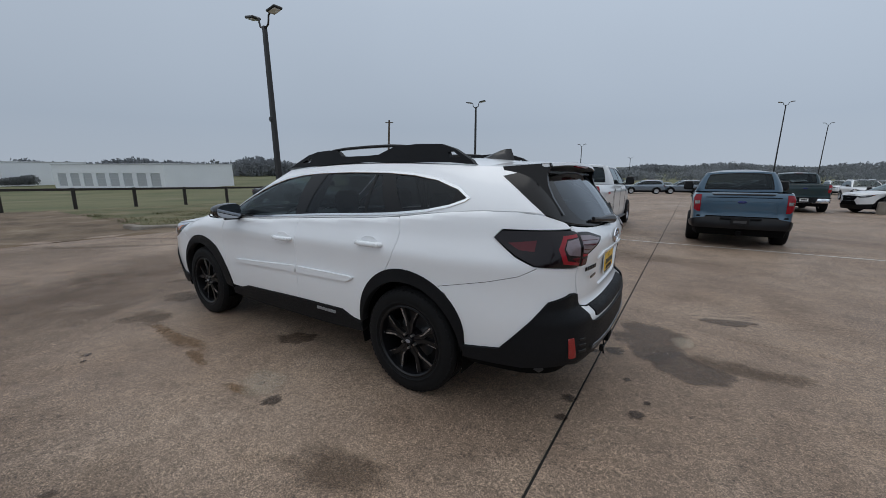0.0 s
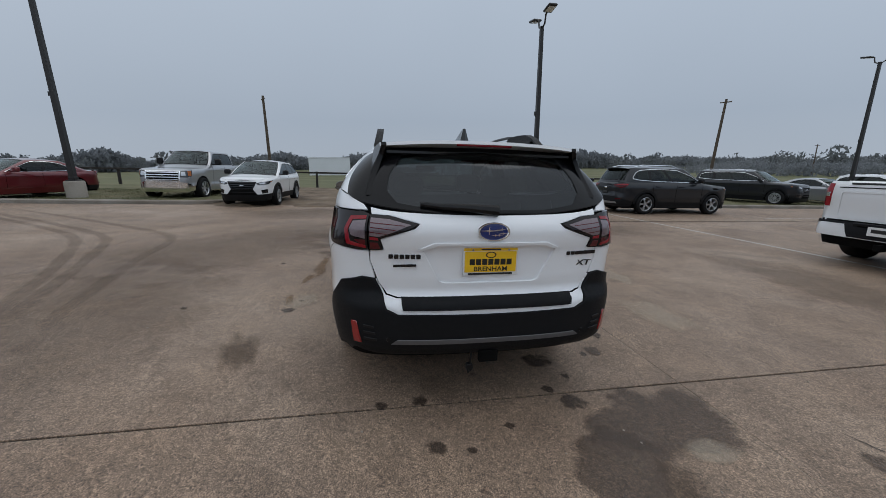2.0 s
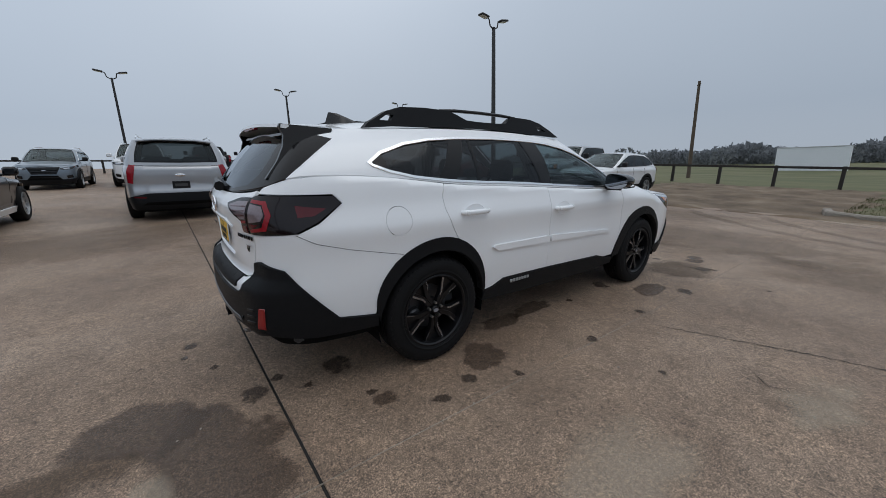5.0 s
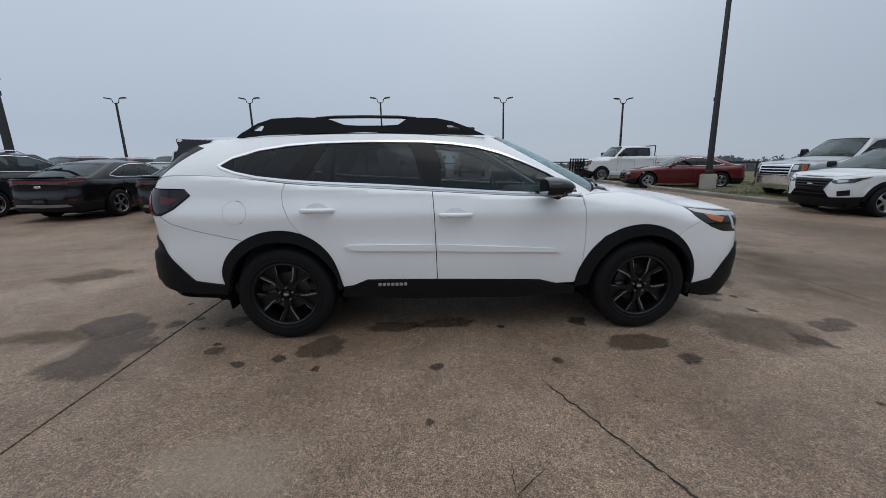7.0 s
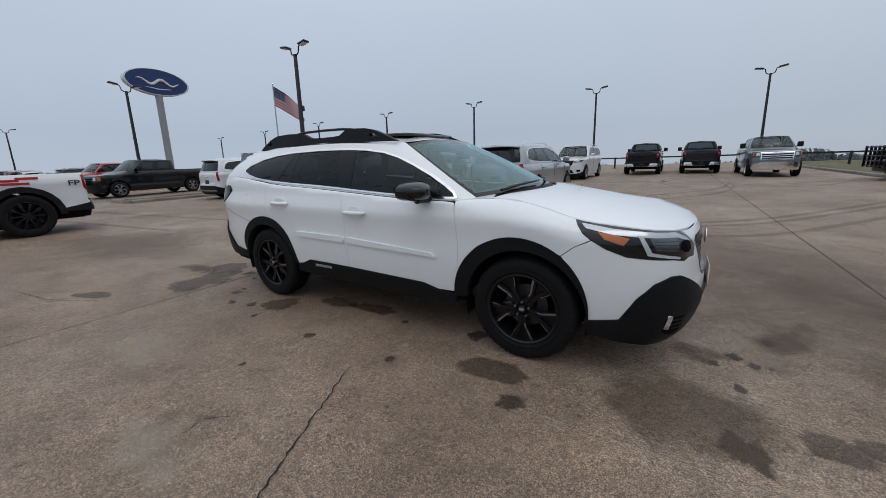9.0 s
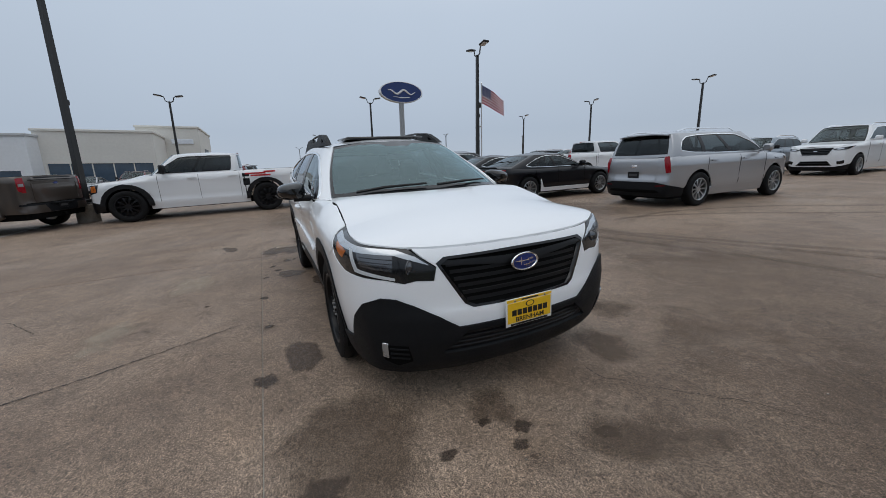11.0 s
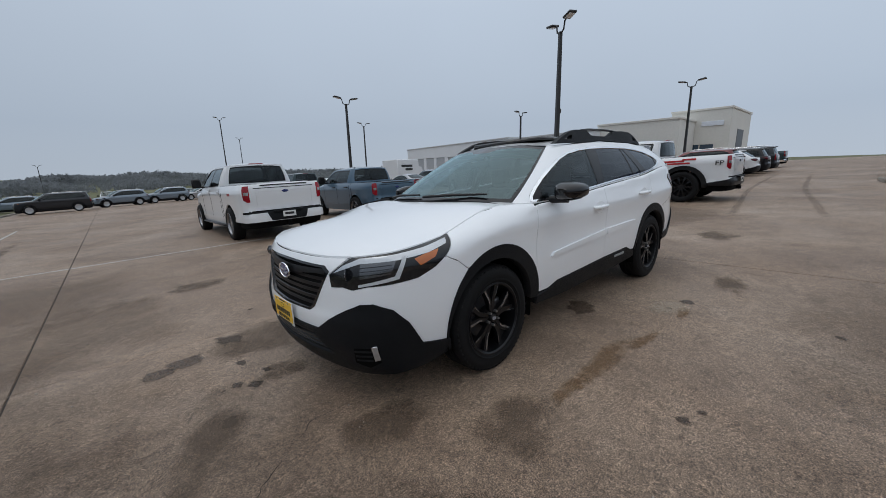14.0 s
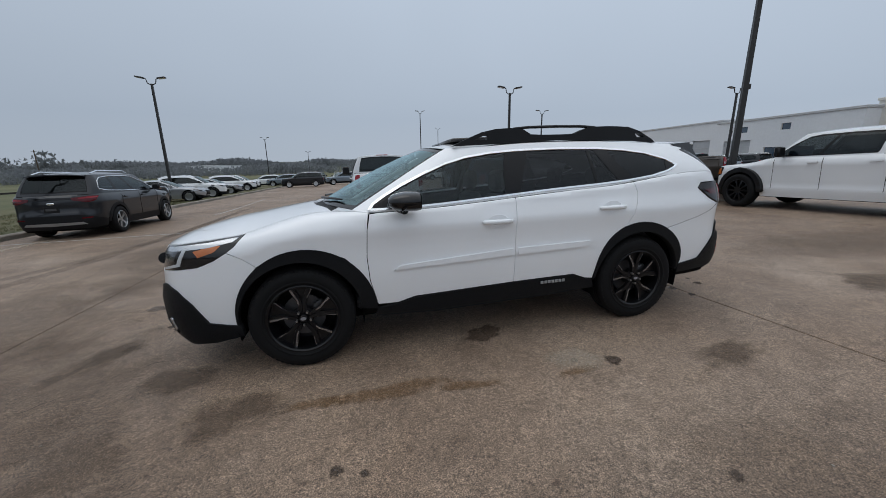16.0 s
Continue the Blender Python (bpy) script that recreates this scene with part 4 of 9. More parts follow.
        for a, b, r in ((-0.028, 0.006, 0.044), (0.018, 0.008, 0.021), (0.042, 0.014, 0.019), (0.05, -0.008, 0.018), (0.028, -0.016, 0.019), (0.006, -0.018, 0.018)):
            star = [(a + (r if i % 2 == 0 else r * 0.2) * math.cos(math.pi * i / 4 + 0) * (1.3 if i % 4 == 0 else 0.55), b + (r if i % 2 == 0 else r * 0.2) * math.sin(math.pi * i / 4) * 0.55) for i in range(8)]
            part("emblem_star", Geo().prism(star, 0.003, m @ pose(0, 0, 0.003)), CHROME, car)
    emblem(-2.382, 0.788, True)

    for s in (1, -1):
        mir = s < 0
        add = lambda n, poly, mt, off=0.004, depth=0.02, lab="", st=0.03: part(n, skin(n, B.tub, poly, (), st, off, depth, mir), mt, car, lab)
        add("headlamp", lamp_half, LAMP_HOUSING, 0.001, 0.03, "wraparound headlamp with a dark housing")
        # brow strip, reflector bowls, light guide and amber corner
        add("headlamp_brow", [fz(0.53, 0.828), fz(0.60, 0.874), fz(0.70, 0.91)] + S([(-2.05, 0.931), (-1.9, 0.941), (-1.72, 0.962), (-1.75, 0.938), (-1.9, 0.912), (-2.05, 0.902)]) + [fz(0.70, 0.883), fz(0.60, 0.851)], LAMP_CLEAR, 0.003, 0.01, "silver headlamp brow")
        add("headlamp_guide", S([(-2.055, 0.91), (-2.03, 0.913), (-2.085, 0.802)]) + [fz(0.70, 0.762), fz(0.70, 0.775)] + S([(-2.105, 0.818)]), LAMP_GUIDE, 0.004, 0.01, "C-shaped daytime light", 0.02)
        add("headlamp_bowl", [fz(0.71, 0.885)] + S([(-2.09, 0.90), (-2.125, 0.832)]) + [fz(0.71, 0.806)], LAMP_BOWL, 0.003, 0.01, "", 0.02)
        for i in range(3):
            add("bowl_rib", [fz(0.71, 0.822 + 0.02 * i)] + S([(-2.115, 0.842 + 0.018 * i), (-2.115, 0.845 + 0.018 * i)]) + [fz(0.71, 0.825 + 0.02 * i)], BLACK_GLOSS, 0.005, 0.006, "", 0.02)
        add("side_marker", S([(-1.99, 0.895), (-1.93, 0.908), (-1.82, 0.922), (-1.86, 0.885), (-1.96, 0.855)]), AMBER, 0.003, 0.01, "amber turn lamp", 0.02)
        # projector lens
        pm = B.tub([B.ufy(0.63)], [0.828])[0]
        part("projector_lens", Geo().lathe([(0.0, 0.014), (0.016, 0.011), (0.027, 0.003), (0.034, 0.004), (0.037, 0.0)], 24, pose(pm[0] - 0.002, s * pm[1], pm[2], 90, 0, -90 + s * 35)), LAMP_BOWL, car, "clear projector lens")
    # lower black cladding as one piece round the nose
    low = [fz(0, 0.50), fz(0.40, 0.50), fz(0.50, 0.565), fz(0.62, 0.632), fz(0.70, 0.668)] + S([(-2.21, 0.674), (-2.13, 0.638), (-2.055, 0.555), (-1.975, 0.405), (-1.775, 0.365), (-1.765, 0.29), (-1.95, 0.255), (-2.1, 0.245)]) + [fz(0.6, 0.235), fz(0, 0.235)]
    loop = low + [(-u, z) for u, z in low[-2:0:-1]]
    lowg = [fz(0.36, 0.475), fz(-0.36, 0.475), fz(-0.50, 0.36), fz(0.50, 0.36)]
    part("front_cladding", skin("front_cladding", B.tub, loop, [lowg], ST, 0.018, 0.05), PLASTIC, car, "grained black plastic bumper cladding")
    part("lower_grille", skin("lower_grille", B.tub, lowg, (), 0.06, -0.03, 0.01), SHELL, car)
    for i in range(4):
        z = 0.372 + 0.027 * i
        k = 0.485 - (z - 0.36) * 1.2
        part("lower_grille_bar", skin("lower_grille_bar", B.tub, [fz(-k, z), fz(k, z), fz(k, z + 0.012), fz(-k, z + 0.012)], (), 0.06, 0.004, 0.03), BLACK_SATIN, car)
    for s in (1, -1):
        mir = s < 0
        pocket = [fz(0.655, 0.425), fz(0.775, 0.43), fz(0.775, 0.335), fz(0.715, 0.30), fz(0.64, 0.33)]
        part("fog_pocket", skin("fog_pocket", B.tub, pocket, (), 0.03, 0.0195, 0.004, mir), SHELL, car)
        part("fog_lamp", skin("fog_lamp", B.tub, [fz(0.745, 0.438), fz(0.768, 0.442), fz(0.775, 0.36), fz(0.75, 0.352)], (), 0.015, 0.026, 0.012, mir), LAMP_CLEAR, car, "clear upright fog lamp")
        for i in range(3):
            z = 0.345 + i * 0.028
            part("pocket_slat", skin("pocket_slat", B.tub, [fz(0.655, z), fz(0.74, z + 0.004), fz(0.74, z + 0.013), fz(0.655, z + 0.009)], (), 0.02, 0.024, 0.006, mir), PLASTIC, car)
    # bonnet
    hl = [(x + (0.006 if y < 0.6 else 0.002), max(0.0, y - 0.004)) for x, y in B.edge if x < -1.115] + [(-1.15, 0.66), (-1.24, 0.42), (-1.285, 0.2), (-1.295, 0)]
    loop = hl + [(x, -y) for x, y in hl[-2:0:-1]]
    part("bonnet", skin("bonnet", B.hood, loop, (), 0.045, 0.006, 0.025), WHITE, car, "smooth white bonnet")
    part("cowl", Geo().add([(x, s * y, z) for s in (1, -1) for x, y, z in ((-1.33, 0, 1.085), (-1.28, 0.42, 1.075), (-1.17, 0.72, 1.055), (-1.22, 0, 1.122), (-1.165, 0.42, 1.114), (-1.01, 0.70, 1.092))], [(0, 1, 4, 3), (1, 2, 5, 4), (6, 9, 10, 7), (7, 10, 11, 8)]), PLASTIC, car)

    for s in (1, -1):
        g1 = Geo()
        xs = [-1.12, -1.06, -1.0, -0.95, -0.90, -0.855]
        po = [B.tub([B.ux(x)], [float(B.ztop(x)) - 0.004])[0] for x in xs]
        pi = [B.gh([t], [0.006])[0] for t in (1.75, 1.95, 2.2, 2.45, 2.7, 2.95)]
        g1.add([(a[0], s * (a[1] + 0.002), a[2] + 0.005) for a in po] + [(a[0] - 0.004, s * a[1], a[2] + 0.006) for a in pi] + [(a[0], s * a[1] * 0.97, a[2] - 0.03) for a in po], [(i, i + 1, 7 + i, 6 + i) for i in range(5)] + [(i, i + 1, 13 + i, 12 + i) for i in range(5)])
        part("wing_top", g1, WHITE, car)

    # tail: gate, lamps, bumper
    rz = lambda y, z: (B.ury(y), z)
    mirror_loop = lambda h: h + [(2 * B.U - u, z) for u, z in h[-2:0:-1]]
    tail_in = [rz(0.655, 1.135), rz(0.55, 1.13), rz(0.40, 1.095), rz(0.42, 1.08), rz(0.60, 1.02), rz(0.585, 0.965), rz(0.655, 0.962)]
    tail_out = [rz(0.665, 0.962), rz(0.665, 1.137), rz(0.70, 1.148)] + S([(2.24, 1.152), (2.02, 1.148), (1.98, 1.11), (2.105, 1.02), (2.21, 0.972)]) + [rz(0.70, 0.96)]
    gate = [rz(0, 1.14)] + [(B.ury(y), float(B.zt(B.ury(y))) - 0.003) for y in (0.2, 0.35, 0.5, 0.6, 0.67)] + [rz(0.655, 1.14), rz(0.55, 1.135), rz(0.39, 1.098), rz(0.415, 1.075), rz(0.595, 1.018), rz(0.58, 0.96), rz(0.655, 0.957), rz(0.66, 0.90), rz(0.615, 0.78), rz(0.57, 0.715), rz(0.51, 0.70), rz(0, 0.70)]
    recess = [rz(0, 1.0), rz(0.30, 1.0), rz(0.38, 0.965), rz(0.285, 0.785), rz(0.25, 0.775), rz(0, 0.775)]
    part("tailgate", skin("tailgate", B.tub, inset_poly(mirror_loop(gate), 0.0012), [mirror_loop(recess)], ST, 0.004, 0.03), WHITE, car)
    part("plate_recess", skin("plate_recess", B.tub, mirror_loop(recess), (), 0.05, -0.012, 0.02), WHITE, car)
    part("recess_lip", skin("recess_lip", B.tub, mirror_loop([rz(0, 1.005), rz(0.31, 1.004), rz(0.40, 0.967), rz(0.38, 0.963), rz(0.295, 0.99), rz(0, 0.99)]), (), 0.04, 0.014, 0.03), WHITE, car)
    # white skin of the bumper between gate and cladding
    bump = [rz(0, 0.695), rz(0.515, 0.695), rz(0.575, 0.71), rz(0.62, 0.775), rz(0.632, 0.80), rz(0.56, 0.65), rz(0.50, 0.62), rz(0, 0.615)]
    part("rear_bumper", skin("rear_bumper", B.tub, inset_poly(mirror_loop(bump), 0.001), (), ST, 0.004, 0.02), WHITE, car)
    clad = [rz(0, 0.618), rz(0.50, 0.622), rz(0.56, 0.645), rz(0.60, 0.72), rz(0.64, 0.80), rz(0.70, 0.808)] + S([(2.28, 0.775), (2.03, 0.482), (1.80, 0.448), (1.80, 0.375), (2.15, 0.385)]) + [rz(0.72, 0.42), rz(0.60, 0.39), rz(0, 0.385)]
    part("rear_cladding", skin("rear_cladding", B.tub, mirror_loop(clad), (), ST, 0.018, 0.05), PLASTIC, car, "grained black plastic bumper cladding")
    part("step_pad", skin("step_pad", B.tub, mirror_loop([rz(0, 0.698), rz(0.49, 0.698), rz(0.475, 0.645), rz(0, 0.645)]), (), 0.03, 0.012, 0.02), PLASTIC, car, "ribbed black loading pad")
    part("chin_strip", skin("chin_strip", B.tub, mirror_loop([rz(0, 0.485), rz(0.50, 0.485), rz(0.535, 0.462), rz(0, 0.462)]), (), 0.05, 0.024, 0.01), mat("grey_skid", (0.12, 0.12, 0.125), 0.4, metal=0.3), car, "dark grey skid strip")
    for s in (1, -1):
        mir = s < 0
        add = lambda n, poly, mt, off=0.004, depth=0.02, lab="", st=0.025: part(n, skin(n, B.tub, poly, (), st, off, depth, mir), mt, car, lab)
        add("tail_lamp_outer", tail_out, TAIL_DARK, 0.012, 0.03, "smoked wraparound tail lamp")
        add("tail_lamp_inner", tail_in, TAIL_DARK, 0.014, 0.03, "smoked tail lamp on the gate")
        add("lamp_red", [rz(0.675, 1.128)] + S([(2.34, 1.125), (2.315, 1.06), (2.335, 0.985)]) + [rz(0.675, 0.972), rz(0.675, 0.987)] + S([(2.352, 1.0), (2.338, 1.06), (2.355, 1.108)]) + [rz(0.675, 1.113)], TAIL_RED, 0.015, 0.01, "red C-shaped light guide", 0.015)
        add("lamp_clear", [rz(0.675, 1.108)] + S([(2.358, 1.10), (2.345, 1.06), (2.358, 1.03)]) + [rz(0.675, 1.02)], TAIL_CLEAR, 0.015, 0.01, "", 0.015)
        add("lamp_red_block", [rz(0.675, 1.014)] + S([(2.37, 1.012)]) + [rz(0.70, 0.992), rz(0.675, 0.992)], TAIL_DEEP, 0.015, 0.01, "", 0.015)
        add("lamp_clear_inner", [rz(0.648, 1.118), rz(0.55, 1.112), rz(0.435, 1.088), rz(0.60, 1.032), rz(0.648, 1.036)], TAIL_CLEAR, 0.017, 0.01, "pale ribbed lens", 0.02)
        for i in range(3):
            add("lens_rib", [rz(0.646, 1.096 - 0.02 * i), rz(0.47 + 0.045 * i, 1.084 - 0.018 * i), rz(0.47 + 0.045 * i, 1.081 - 0.018 * i), rz(0.646, 1.092 - 0.02 * i)], TAIL_DEEP, 0.0185, 0.006, "", 0.03)
        add("lamp_red_inner", [rz(0.648, 1.030), rz(0.607, 1.027), rz(0.603, 1.014), rz(0.648, 1.016)], TAIL_RED, 0.017, 0.01)
        add("lamp_red_low", [rz(0.648, 1.002), rz(0.607, 1.002), rz(0.597, 0.972), rz(0.648, 0.97)], TAIL_DEEP, 0.017, 0.01)
        add("side_lamp", S([(2.21, 1.105), (2.06, 1.085), (2.12, 1.05), (2.20, 1.045)]), TAIL_DEEP, 0.014, 0.01, "red side marker")
        add("bumper_reflector", [rz(0.712, 0.575), rz(0.738, 0.575), rz(0.728, 0.46), rz(0.69, 0.46)], REFLECTOR, 0.024, 0.02, "red bumper reflector")
        for i in range(3):
            z = 0.475 + 0.035 * i
            add("bumper_vent", [rz(0.675, z + 0.006), rz(0.61 + 0.008 * i, z), rz(0.61 + 0.008 * i, z + 0.012), rz(0.675, z + 0.018)], BLACK_SATIN, 0.024, 0.015)
        p = B.tub([B.ury(0.555)], [0.485])[0]
        part("parking_sensor", Geo().lathe([(0.0, 0.004), (0.01, 0.004), (0.012, 0.0)], 16, pose(p[0] + 0.019, s * p[1], p[2], 90, 0, 90 - s * 12)), BLACK_SATIN, car)
    emblem(2.458, 1.062, False, 0.0)

    def letters(count, y, z, w, h):
        """A badge drawn as a row of plain bars."""
        for i in range(count):
            yy = y + (i - (count - 1) / 2) * w * 1.22
            x = float(B.tub([B.ury(yy)], [z])[0, 0])
            part("badge_bar", Geo().box(x + 0.003, x + 0.009, yy - w / 2, yy + w / 2, z - h / 2, z + h / 2, 0.002), BLACK_GLOSS, car)
    letters(6, -0.465, 0.924, 0.0235, 0.024)
    letters(7, 0.545, 0.93, 0.0235, 0.021)
    for words, y, z in (("XT", 0.565, 0.868),):
        me = text_mesh(words, 0.046, 0.002, 1.45, 0.15)
        me.transform(pose(float(B.tub([B.ury(y)], [z])[0, 0]) + 0.007, y, z, 90, 0, 90))
        part("badge_lettering", me, BLACK_GLOSS, car, "small gloss black lettering")
    part("badge_bar", Geo().box(2.418, 2.424, -0.525, -0.405, 0.872, 0.886, 0.002, pose(0, 0, 0)), BLACK_GLOSS, car)

    def plate(x, y, z, fwd):
        m = pose(x, y, z, 90, 0, -90 if fwd else 90)
        pl = part("licence_plate", Geo().box(-0.155, 0.155, -0.078, 0.078, 0, 0.006, 0.003, m), PLATE_WHITE, car, "yellow dealer plate in a white frame")
        part("plate_face", Geo().box(-0.145, 0.145, -0.060, 0.055, 0.004, 0.009, 0.002, m), PLATE_YELLOW, pl)
        part("plate_border", Geo().box(-0.15, 0.15, 0.058, 0.074, 0.004, 0.0075, 0.001, m), PLATE_YELLOW, pl)
        for i in range(7):
            part("plate_letter_bar", Geo().box(-0.118 + 0.0345 * i, -0.089 + 0.0345 * i, -0.019, 0.014, 0.009, 0.0098, 0.0002, m), INK, pl)
        part("plate_bar", Geo().box(-0.125, 0.125, -0.0745, -0.0635, 0.006, 0.0068, 0.0002, m), INK, pl)
        for words, size, dy, wide in (("BRENHAM", 0.036, -0.042, 1.15),):
            me = text_mesh(words, size, 0.0008, wide)
            me.transform(m @ pose(0, dy, 0.0098 if dy > -0.06 else 0.0068))
            part("plate_lettering", me, INK, pl)
        part("plate_mark", Geo().lathe([(0.017, 0.0095), (0.021, 0.0098), (0.023, 0.009)], 24, m @ pose(0, 0.036, 0) @ Matrix.Diagonal((1.3, 0.75, 1, 1)), caps=False), INK, pl)
        part("plate_bar", Geo().box(-0.055, 0.055, 0.062, 0.070, 0.0075, 0.0085, 0.0002, m), INK, pl)
        for a in (-0.1, 0.1):
            part("plate_screw", Geo().lathe([(0.0, 0.012), (0.005, 0.011), (0.006, 0.009)], 12, m @ pose(a, 0.064, 0)), STEEL, pl)
    plate(-2.418, 0.0, 0.528, True)
    plate(2.418, 0.0, 0.895, False)
    part("tow_hitch", Geo().box(2.30, 2.47, -0.03, 0.03, 0.335, 0.385, 0.006).box(2.44, 2.475, -0.055, 0.055, 0.325, 0.395, 0.006), SHELL, car, "black tow hitch receiver")
    part("trailer_plug", Geo().tube([(2.44, -0.09, 0.38), (2.455, -0.10, 0.33), (2.45, -0.085, 0.28), (2.46, -0.11, 0.26), (2.45, -0.12, 0.31)], 0.006, 6).box(2.43, 2.46, -0.12, -0.085, 0.27, 0.31, 0.004), BLACK_SATIN, car, "dangling trailer wiring plug")

    # glasshouse: white frame, chrome line, black pillars, panes
    TV = lambda pts: [B.tv(x, z) for x, z in pts]
    ws_edge, rg_edge = 2.35, 11.15
    dlo = DLO_UP + DLO_LO
    dlo_tv = TV(dlo)
    frame_poly = [(ws_edge + (10.2 - ws_edge) * i / 30, 0.004) for i in range(31)] + [(10.25, 0.004), (10.0, 0.2), (9.75, 0.45), (9.4, 0.76), (10.0, 0.87), (10.8, 0.965), (10.8, 1.0)] + [(10.8 - (10.8 - ws_edge) * i / 34, 1.0) for i in range(1, 35)]
    sky_steps = 0.12

    def gpane(name, poly, mt, lab="", off=0.0, depth=0.006, st=0.15, holes=()):
        for mir in (False, True):
            part(name, skin(name, B.gh, poly, holes, st, off, depth, mir), mt, car, lab)
    gpane("side_frame", frame_poly, WHITE, "", 0.004, 0.03, 0.12, [dlo_tv])
    in1, in2 = TV(inset_poly(dlo, 0.002)), TV(inset_poly(dlo, 0.016))
    gpane("window_trim", in1, CHROME, "bright window moulding", 0.010, 0.02, 0.1, [in2])
    up, lo = spline(sorted(DLO_UP)), spline(sorted(DLO_LO))

    def pane(x0l, x0u, x1l, x1u, e=0.02, n=9):
        """Outline of a pane between two slanting uprights, foot and head of each given."""
        xs = [x0l + (x1l - x0l) * i / n for i in range(n + 1)]
        xu = [x1u + (x0u - x1u) * i / n for i in range(n + 1)]
        return [(x, float(lo(x)) + e) for x in xs] + [(x, float(up(x)) - e) for x in xu]
    fglass = pane(-0.73, -0.70, 0.185, 0.235)
    rglass = pane(0.305, 0.425, 0.965, 0.955)
    fixed = pane(0.985, 0.975, 1.175, 1.02)
    qglass = pane(1.315, 1.14, 1.66, 1.68)
    gpane("pillar_trim", in2, PILLAR, "gloss black pillar trim", 0.004, 0.015, 0.1, [TV(p) for p in (fglass, rglass, fixed, qglass)])
    gpane("front_side_window", TV(fglass), GLASS_SIDE, "tinted side glass", 0.001)
    gpane("rear_side_window", TV(rglass), GLASS_DARK, "dark privacy glass", 0.001)
    gpane("fixed_window", TV(fixed), GLASS_DARK, "dark privacy glass", 0.001)
    gpane("quarter_window", TV(qglass), GLASS_DARK, "dark privacy glass", 0.001)
    # rubber seal under the panes
    wsp = [(-2.3, 0.02), (-1.2, 0.015), (0, 0.015), (1.2, 0.015), (2.3, 0.02), (2.33, 0.5), (2.3, 0.965), (1.2, 0.985), (0, 0.99), (-1.2, 0.985), (-2.3, 0.965), (-2.33, 0.5)]
    wsi = [(-2.2, 0.07), (-1.2, 0.06), (0, 0.06), (1.2, 0.06), (2.2, 0.07), (2.23, 0.5), (2.2, 0.92), (1.2, 0.94), (0.5, 0.93), (0.3, 0.86), (-0.3, 0.86), (-0.5, 0.93), (-1.2, 0.94), (-2.2, 0.92), (-2.23, 0.5)]
    part("windscreen_band", skin("windscreen_band", B.gh, wsp, [wsi], 0.12, 0.001, 0.01), BLACK_GLOSS, car, "black windscreen border")
    part("windscreen", skin("windscreen", B.gh, wsi, (), 0.15, 0.001, 0.006), GLASS_FRONT, car, "clear green-tinted windscreen")
    T = B.T
    d = T - rg_edge
    edge_l = [(T - 1.4, 0.014), (T - 2.1, 0.014), (T - 2.75, 0.012), (T - 3.0, 0.2), (T - 3.25, 0.45), (T - 3.6, 0.76), (T - 3.0, 0.87), (T - 2.2, 0.965), (T - 2.15, 0.99)]
    black_tail = [(T - 1, 0.014), (T, 0.014), (T + 1, 0.014)] + [(2 * T - t, v) for t, v in edge_l] + [(T + 2, 0.99), (T, 0.99), (T - 2, 0.99)] + edge_l[::-1]
    rgl = [(T - 1.45, 0.09), (T - 0.9, 0.055), (T, 0.05), (T + 0.9, 0.055), (T + 1.45, 0.09), (T + 1.65, 0.25), (T + 1.7, 0.5), (T + 1.65, 0.86), (T + 1, 0.9), (T, 0.91), (T - 1, 0.9), (T - 1.65, 0.86), (T - 1.7, 0.5), (T - 1.65, 0.25)]
    part("tail_pillar_trim", skin("tail_pillar_trim", B.gh, black_tail, [rgl], 0.12, 0.005, 0.03), PILLAR, car, "gloss black panel round the rear glass")
    part("rear_window", skin("rear_window", B.gh, rgl, (), 0.15, 0.0, 0.006), GLASS_REAR, car, "dark rear glass")
    roof = B.roof_mesh("roof")
    part("roof", roof, WHITE, car)
    part("headliner", B.roof_mesh("headliner", 0.035), HEADLINER, car)
    # spoiler lip over the rear glass, with black side blades
    sp = Geo()
    ys = np.linspace(-0.585, 0.585, 17)
    sec = []
    for y in ys:
        k = 1 - (abs(y) / 0.585) ** 2.2
        xe = 2.165 + 0.05 * k
        ze = 1.512 + 0.023 * k
        sec += [(1.80, y, 1.506 + 0.048 * k), (1.97, y, 1.512 + 0.038 * k), (xe, y, ze), (xe + 0.004, y, ze - 0.018), (1.95, y, 1.475)]
    sp.add(sec, [(i * 5 + j, i * 5 + (j + 1) % 5, (i + 1) * 5 + (j + 1) % 5, (i + 1) * 5 + j) for i in range(16) for j in range(5)] + [tuple(range(5)), tuple(16 * 5 + j for j in range(5))])
    part("spoiler", sp, WHITE, car, "white roof spoiler")
    for s in (1, -1):
        out = [(1.90, 0.607, 1.500), (2.05, 0.592, 1.508), (2.172, 0.572, 1.516), (2.178, 0.570, 1.500), (2.160, 0.585, 1.455), (2.175, 0.606, 1.395), (2.215, 0.632, 1.325), (2.285, 0.655, 1.235), (2.2, 0.672, 1.27), (2.05, 0.655, 1.37), (1.93, 0.630, 1.45)]
        bl = Geo()
        n = len(out)
        bl.add([(x, s * (y + 0.006), z) for x, y, z in out] + [(x, s * (y - 0.022), z) for x, y, z in out], [tuple(range(n)), tuple(range(2 * n - 1, n - 1, -1))] + [(i, (i + 1) % n, n + (i + 1) % n, n + i) for i in range(n)])
        part("spoiler_blade", bl, PILLAR, car, "gloss black side blade of the spoiler")
    part("brake_lamp", Geo().box(2.19, 2.212, -0.16, 0.16, 1.505, 1.519, 0.004), TAIL_RED, car, "slim red high brake lamp")
    part("spoiler_lining", Geo().box(2.0, 2.15, -0.55, 0.55, 1.455, 1.478, 0.005), BLACK_GLOSS, car)
